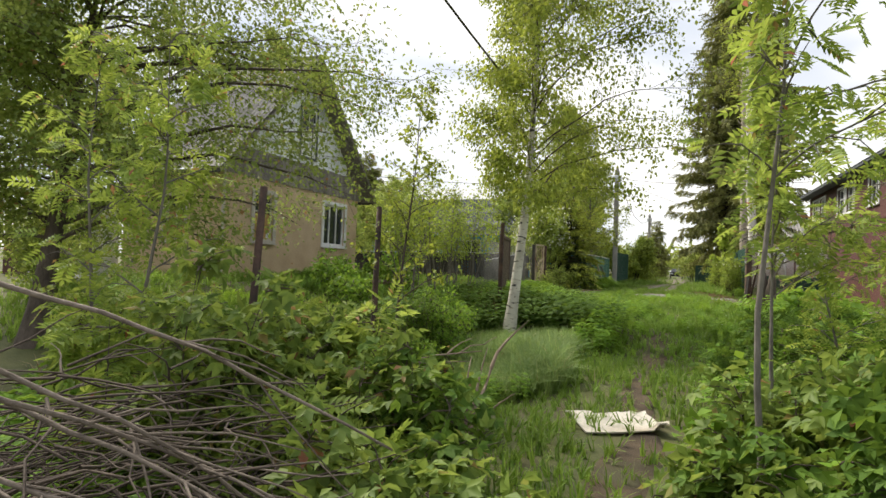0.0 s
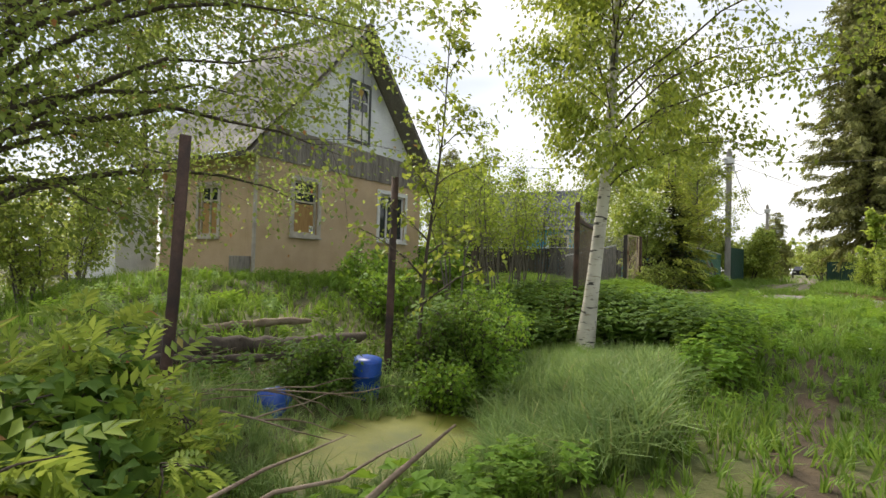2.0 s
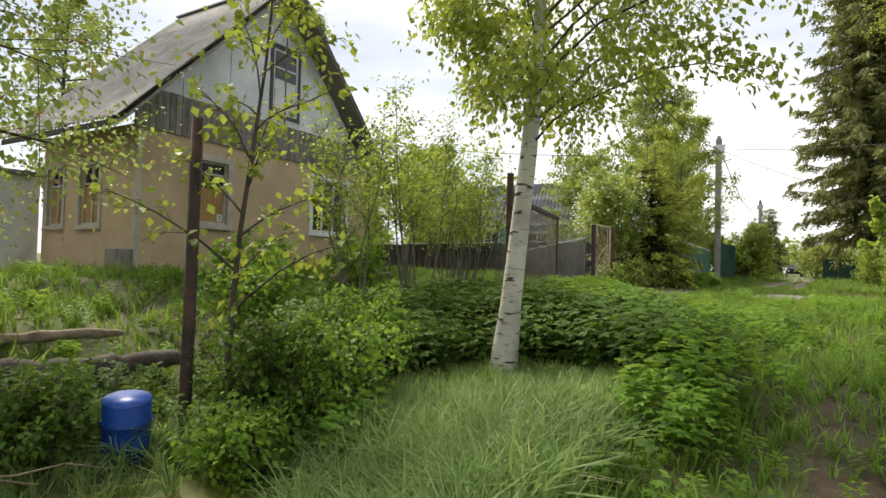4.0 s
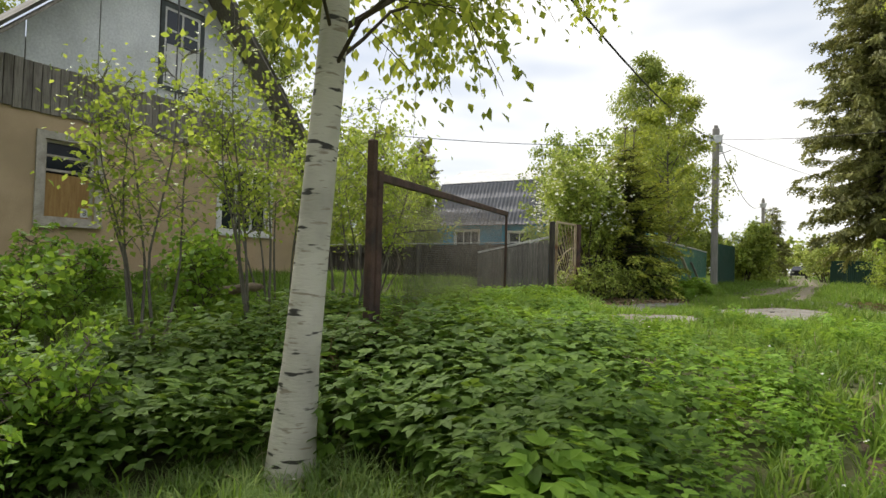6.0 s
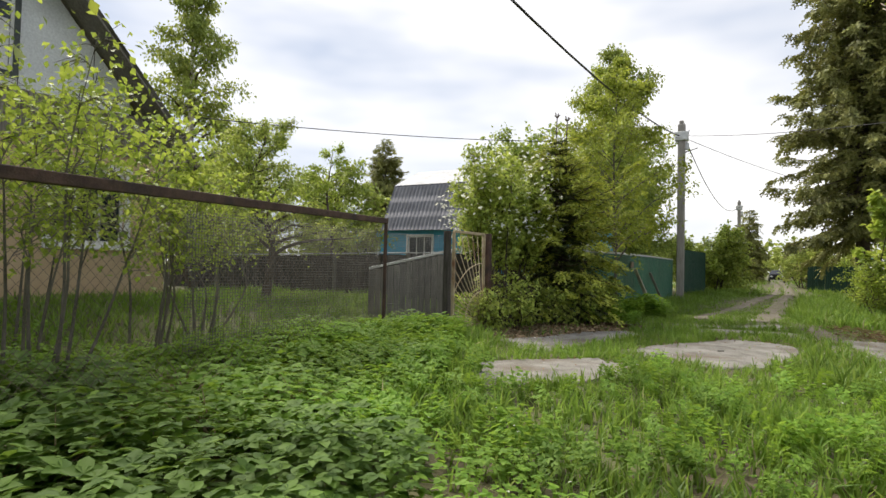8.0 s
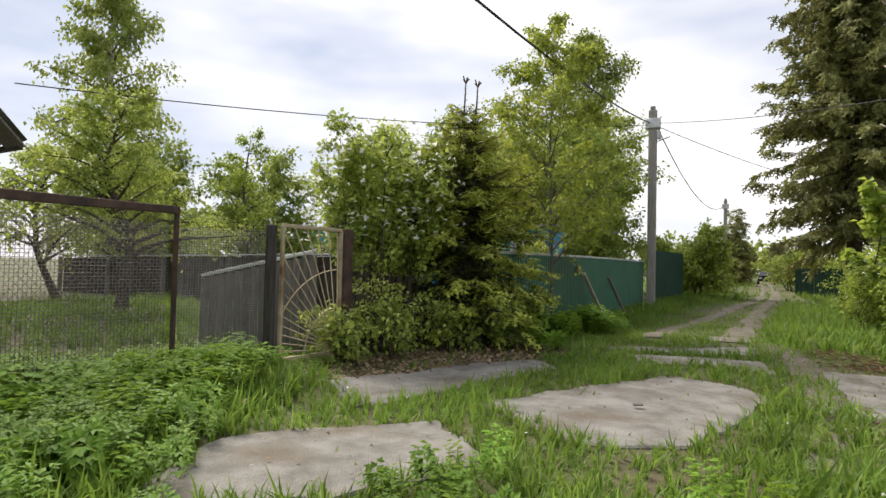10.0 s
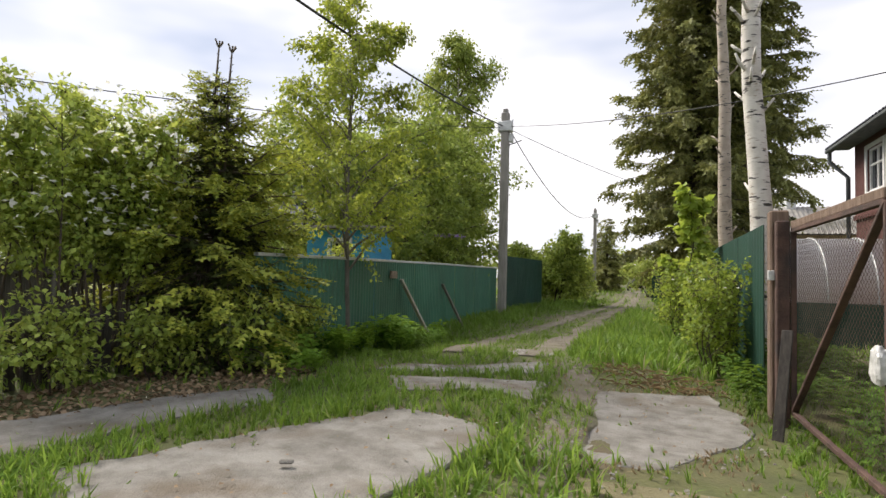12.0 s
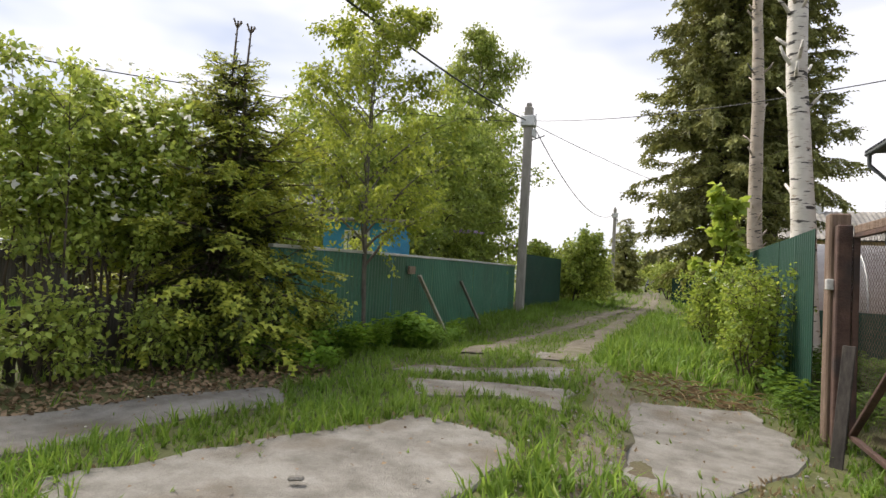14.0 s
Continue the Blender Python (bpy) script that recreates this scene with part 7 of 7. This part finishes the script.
cover("lilac_blossom", "pale purple lilac flower heads", "flowers", (-5.7, -4.3, 35.9, 37.3), 40, lambda x, y: 0.8 + 0 * x, T_LOBED, lambda x, y: 0.13 + 0 * x, L_LILAC, 262, 0.6, -2.75, 0.6)
for bx, by, h, sd in ((0.95, 5.4, 0.95, 271), (1.35, 6.9, 1.0, 272), (1.7, 8.3, 1.1, 273), (1.9, 10.2, 1.0, 274), (1.0, 4.4, 0.8, 275), (1.15, 8.0, 1.1, 276), (0.95, 7.2, 1.0, 277)):
    tree("elder_shrub", "dark green feathered shrub beside the path", (bx, by), h, 0.013, limbs=6, first=0.2, reach=0.65, elev=0.7, droop=0.5, twigs=3, twig_len=0.6, leaves=6, size=0.17, template=T_PINNATE, leaf=L_HERB_DARK, bark=M_TWIG, seed=sd, stems=7,
         category="shrub", group="bank shrubs", hang=0.3, spread=0.04)
for bx, by, h, sd in ((-4.2, 22.5, 1.1, 281), (-3.8, 23.5, 0.9, 282), (-3.5, 24.5, 1.0, 283), (-4.5, 22.0, 0.8, 284), (-3.4, 25.6, 1.0, 285)):
    tree("hedge_shoot", "low leafy shoots at the foot of the bushes", (bx, by), h, 0.012, limbs=6, first=0.2, reach=0.6, elev=0.7, droop=0.5, twigs=4, twig_len=0.6, leaves=8, size=0.075, leaf=L_HEDGE, bark=M_TWIG, seed=sd, stems=6, category="shrub", group="hedge shoots")
tree("garden_tree", "leafy garden tree beyond the porch", (-20.5, 9.0), 5.0, 0.12, limbs=36, first=0.1, reach=2.6, elev=0.6, droop=0.5, twigs=8, twig_len=0.45, leaves=12, size=0.13, leaf=L_HEDGE, bark=M_BARK, seed=286, spread=0.12)
cover("tall_sedge", "sedge fringe round the pond", "grass", (-6, -2.5, 5.6, 10), 60, lambda x, y: np.where(in_pond(x, y, 1.35) & ~in_pond(x, y, 0.98), 0.8, 0.0), T_SEDGE, lambda x, y: 0.38 + 0.12 * patchy(x, y), L_SEDGE, 245, 0.25)
cover("dead_leaves", "scattered brown leaves and bits on the slabs", "litter", (-3.6, 2.6, 18, 28), 12, lambda x, y: np.where(on_slab(x, y, -0.12), 1.0, 0.0), T_LEAF, lambda x, y: 0.035 + 0 * x, M_LITTER, 246, 0.3, -0.045)

cover("nettle_weeds", "lush bank of broad-leaved weeds beside a slab", "weeds", (-6.2, -2.4, 15.8, 20.6), 70, lambda x, y: np.where((x < np.interp(y, [16, 17.5, 18.9, 20.2], [-2.5, -3.0, -3.55, -4.15])) & ~on_slab(x, y, 0.04), 1.0, 0.0), T_HERB, lambda x, y: 0.24 + 0.10 * patchy(x, y), L_HERB, 291, 0.25)
cover("tall_grass", "long fresh grass fringing the weeds", "grass", (-4.8, -2.4, 16.5, 20.8), 90, lambda x, y: np.where((np.abs(x - np.interp(y, [16, 17.5, 18.9, 20.2], [-2.4, -2.9, -3.45, -4.05])) < 0.4) & ~on_slab(x, y, 0.04), 1.0, 0.0), T_TUFT, lambda x, y: 0.30 + 0.12 * patchy(x, y, 2.0), L_GRASS, 292, 0.25)


def hedge_blossom():
    """Flat white flower clusters at the outer twigs of the roadside bushes."""
    rng = np.random.RandomState(295)
    pts = []
    for bx, by, h, r in ((-4.9, 22.9, 3.5, 1.1), (-4.7, 23.6, 3.6, 1.0), (-5.4, 24.1, 3.7, 1.0)):
        n = 240
        az, z = rng.rand(n) * 6.283, h * (0.45 + 0.5 * rng.rand(n))
        rr = r * (0.75 + 0.3 * rng.rand(n)) * np.where(z > 0.8 * h, 0.7, 1.0)
        pts.append(np.stack([bx + rr * np.cos(az), by + rr * np.sin(az), gz(bx, by) + z], 1))
    p = np.concatenate(pts)
    d = rng.normal(0, 1, p.shape) * np.array([1, 1, 0.3])
    up = rng.normal(0, 0.5, p.shape) + np.array([0, 0, 1.0])
    v, f = strewn(T_LOBED, p, d, up, 0.05 + 0.04 * rng.rand(len(p)))
    tagged(np_mesh("hawthorn_blossom", v, f, L_FLOWER), "small white blossom clusters on the bushes", "flowers", kind="stuff")


hedge_blossom()

# leafy thicket at the start of the walk
for k, (bx, by, h, sd) in enumerate(((-1.25, 2.7, 1.05, 301), (-1.65, 3.0, 1.2, 302), (-1.6, 3.6, 1.0, 303), (-2.5, 4.2, 1.1, 304), (-2.4, 3.2, 1.4, 305), (-2.3, 2.4, 1.6, 306), (-3.3, 3.4, 1.3, 307), (-0.75, 1.9, 0.75, 308), (0.38, 2.75, 0.75, 309), (0.75, 2.6, 1.05, 310),
                                         (1.0, 3.6, 1.2, 311), (0.62, 3.9, 0.95, 312), (1.3, 2.9, 1.3, 313), (-1.1, 2.15, 0.85, 314), (-0.55, 1.55, 0.55, 315))):
    tree("maple_shoot", "leafy maple shoots with broad bright leaves", (bx, by), h, 0.012, limbs=7, first=0.25, reach=0.5, elev=0.7, droop=0.4, twigs=4, twig_len=0.6, leaves=8, size=0.085, template=T_LOBED, leaf=L_MAPLE if k % 3 else L_HERB_DARK, bark=M_TWIG, seed=sd, stems=5,
         category="shrub", group="thicket shoots", hang=0.4, spread=0.05)
cover("nettle_weeds", "dark nettles crowding round the barrels", "weeds", (-6.3, -4.7, 7.0, 10.2), 24, lambda x, y: np.where(in_pond(x, y, 1.05), 0.0, 0.8), T_HERB, lambda x, y: 0.30 + 0.12 * patchy(x, y), L_HERB_DARK, 311, 0.25)
cover("ground_weeds", "clumps of broad weeds beside the trodden path", "weeds", (-2.2, -0.9, 10.2, 12.9), 30, lambda x, y: np.where((near_walk(x, y) > 0.6) & (x > -1.45) & (patchy(x, y, 1.4, 0.5) > 0.3), 1.0, 0.0), T_HERB, lambda x, y: 0.38 + 0.12 * patchy(x, y), L_HERB, 312, 0.25)

cover("tall_sedge", "sedge and weeds choking the pond's far side", "grass", (-5.6, -4.1, 6.1, 9.4), 70, lambda x, y: np.where(in_pond(x, y, 1.1) & (x < -4.45 + 0.2 * np.sin(3 * y)), 0.85, 0.0), T_SEDGE, lambda x, y: 0.30 + 0.12 * patchy(x, y), L_SEDGE, 331, 0.3)
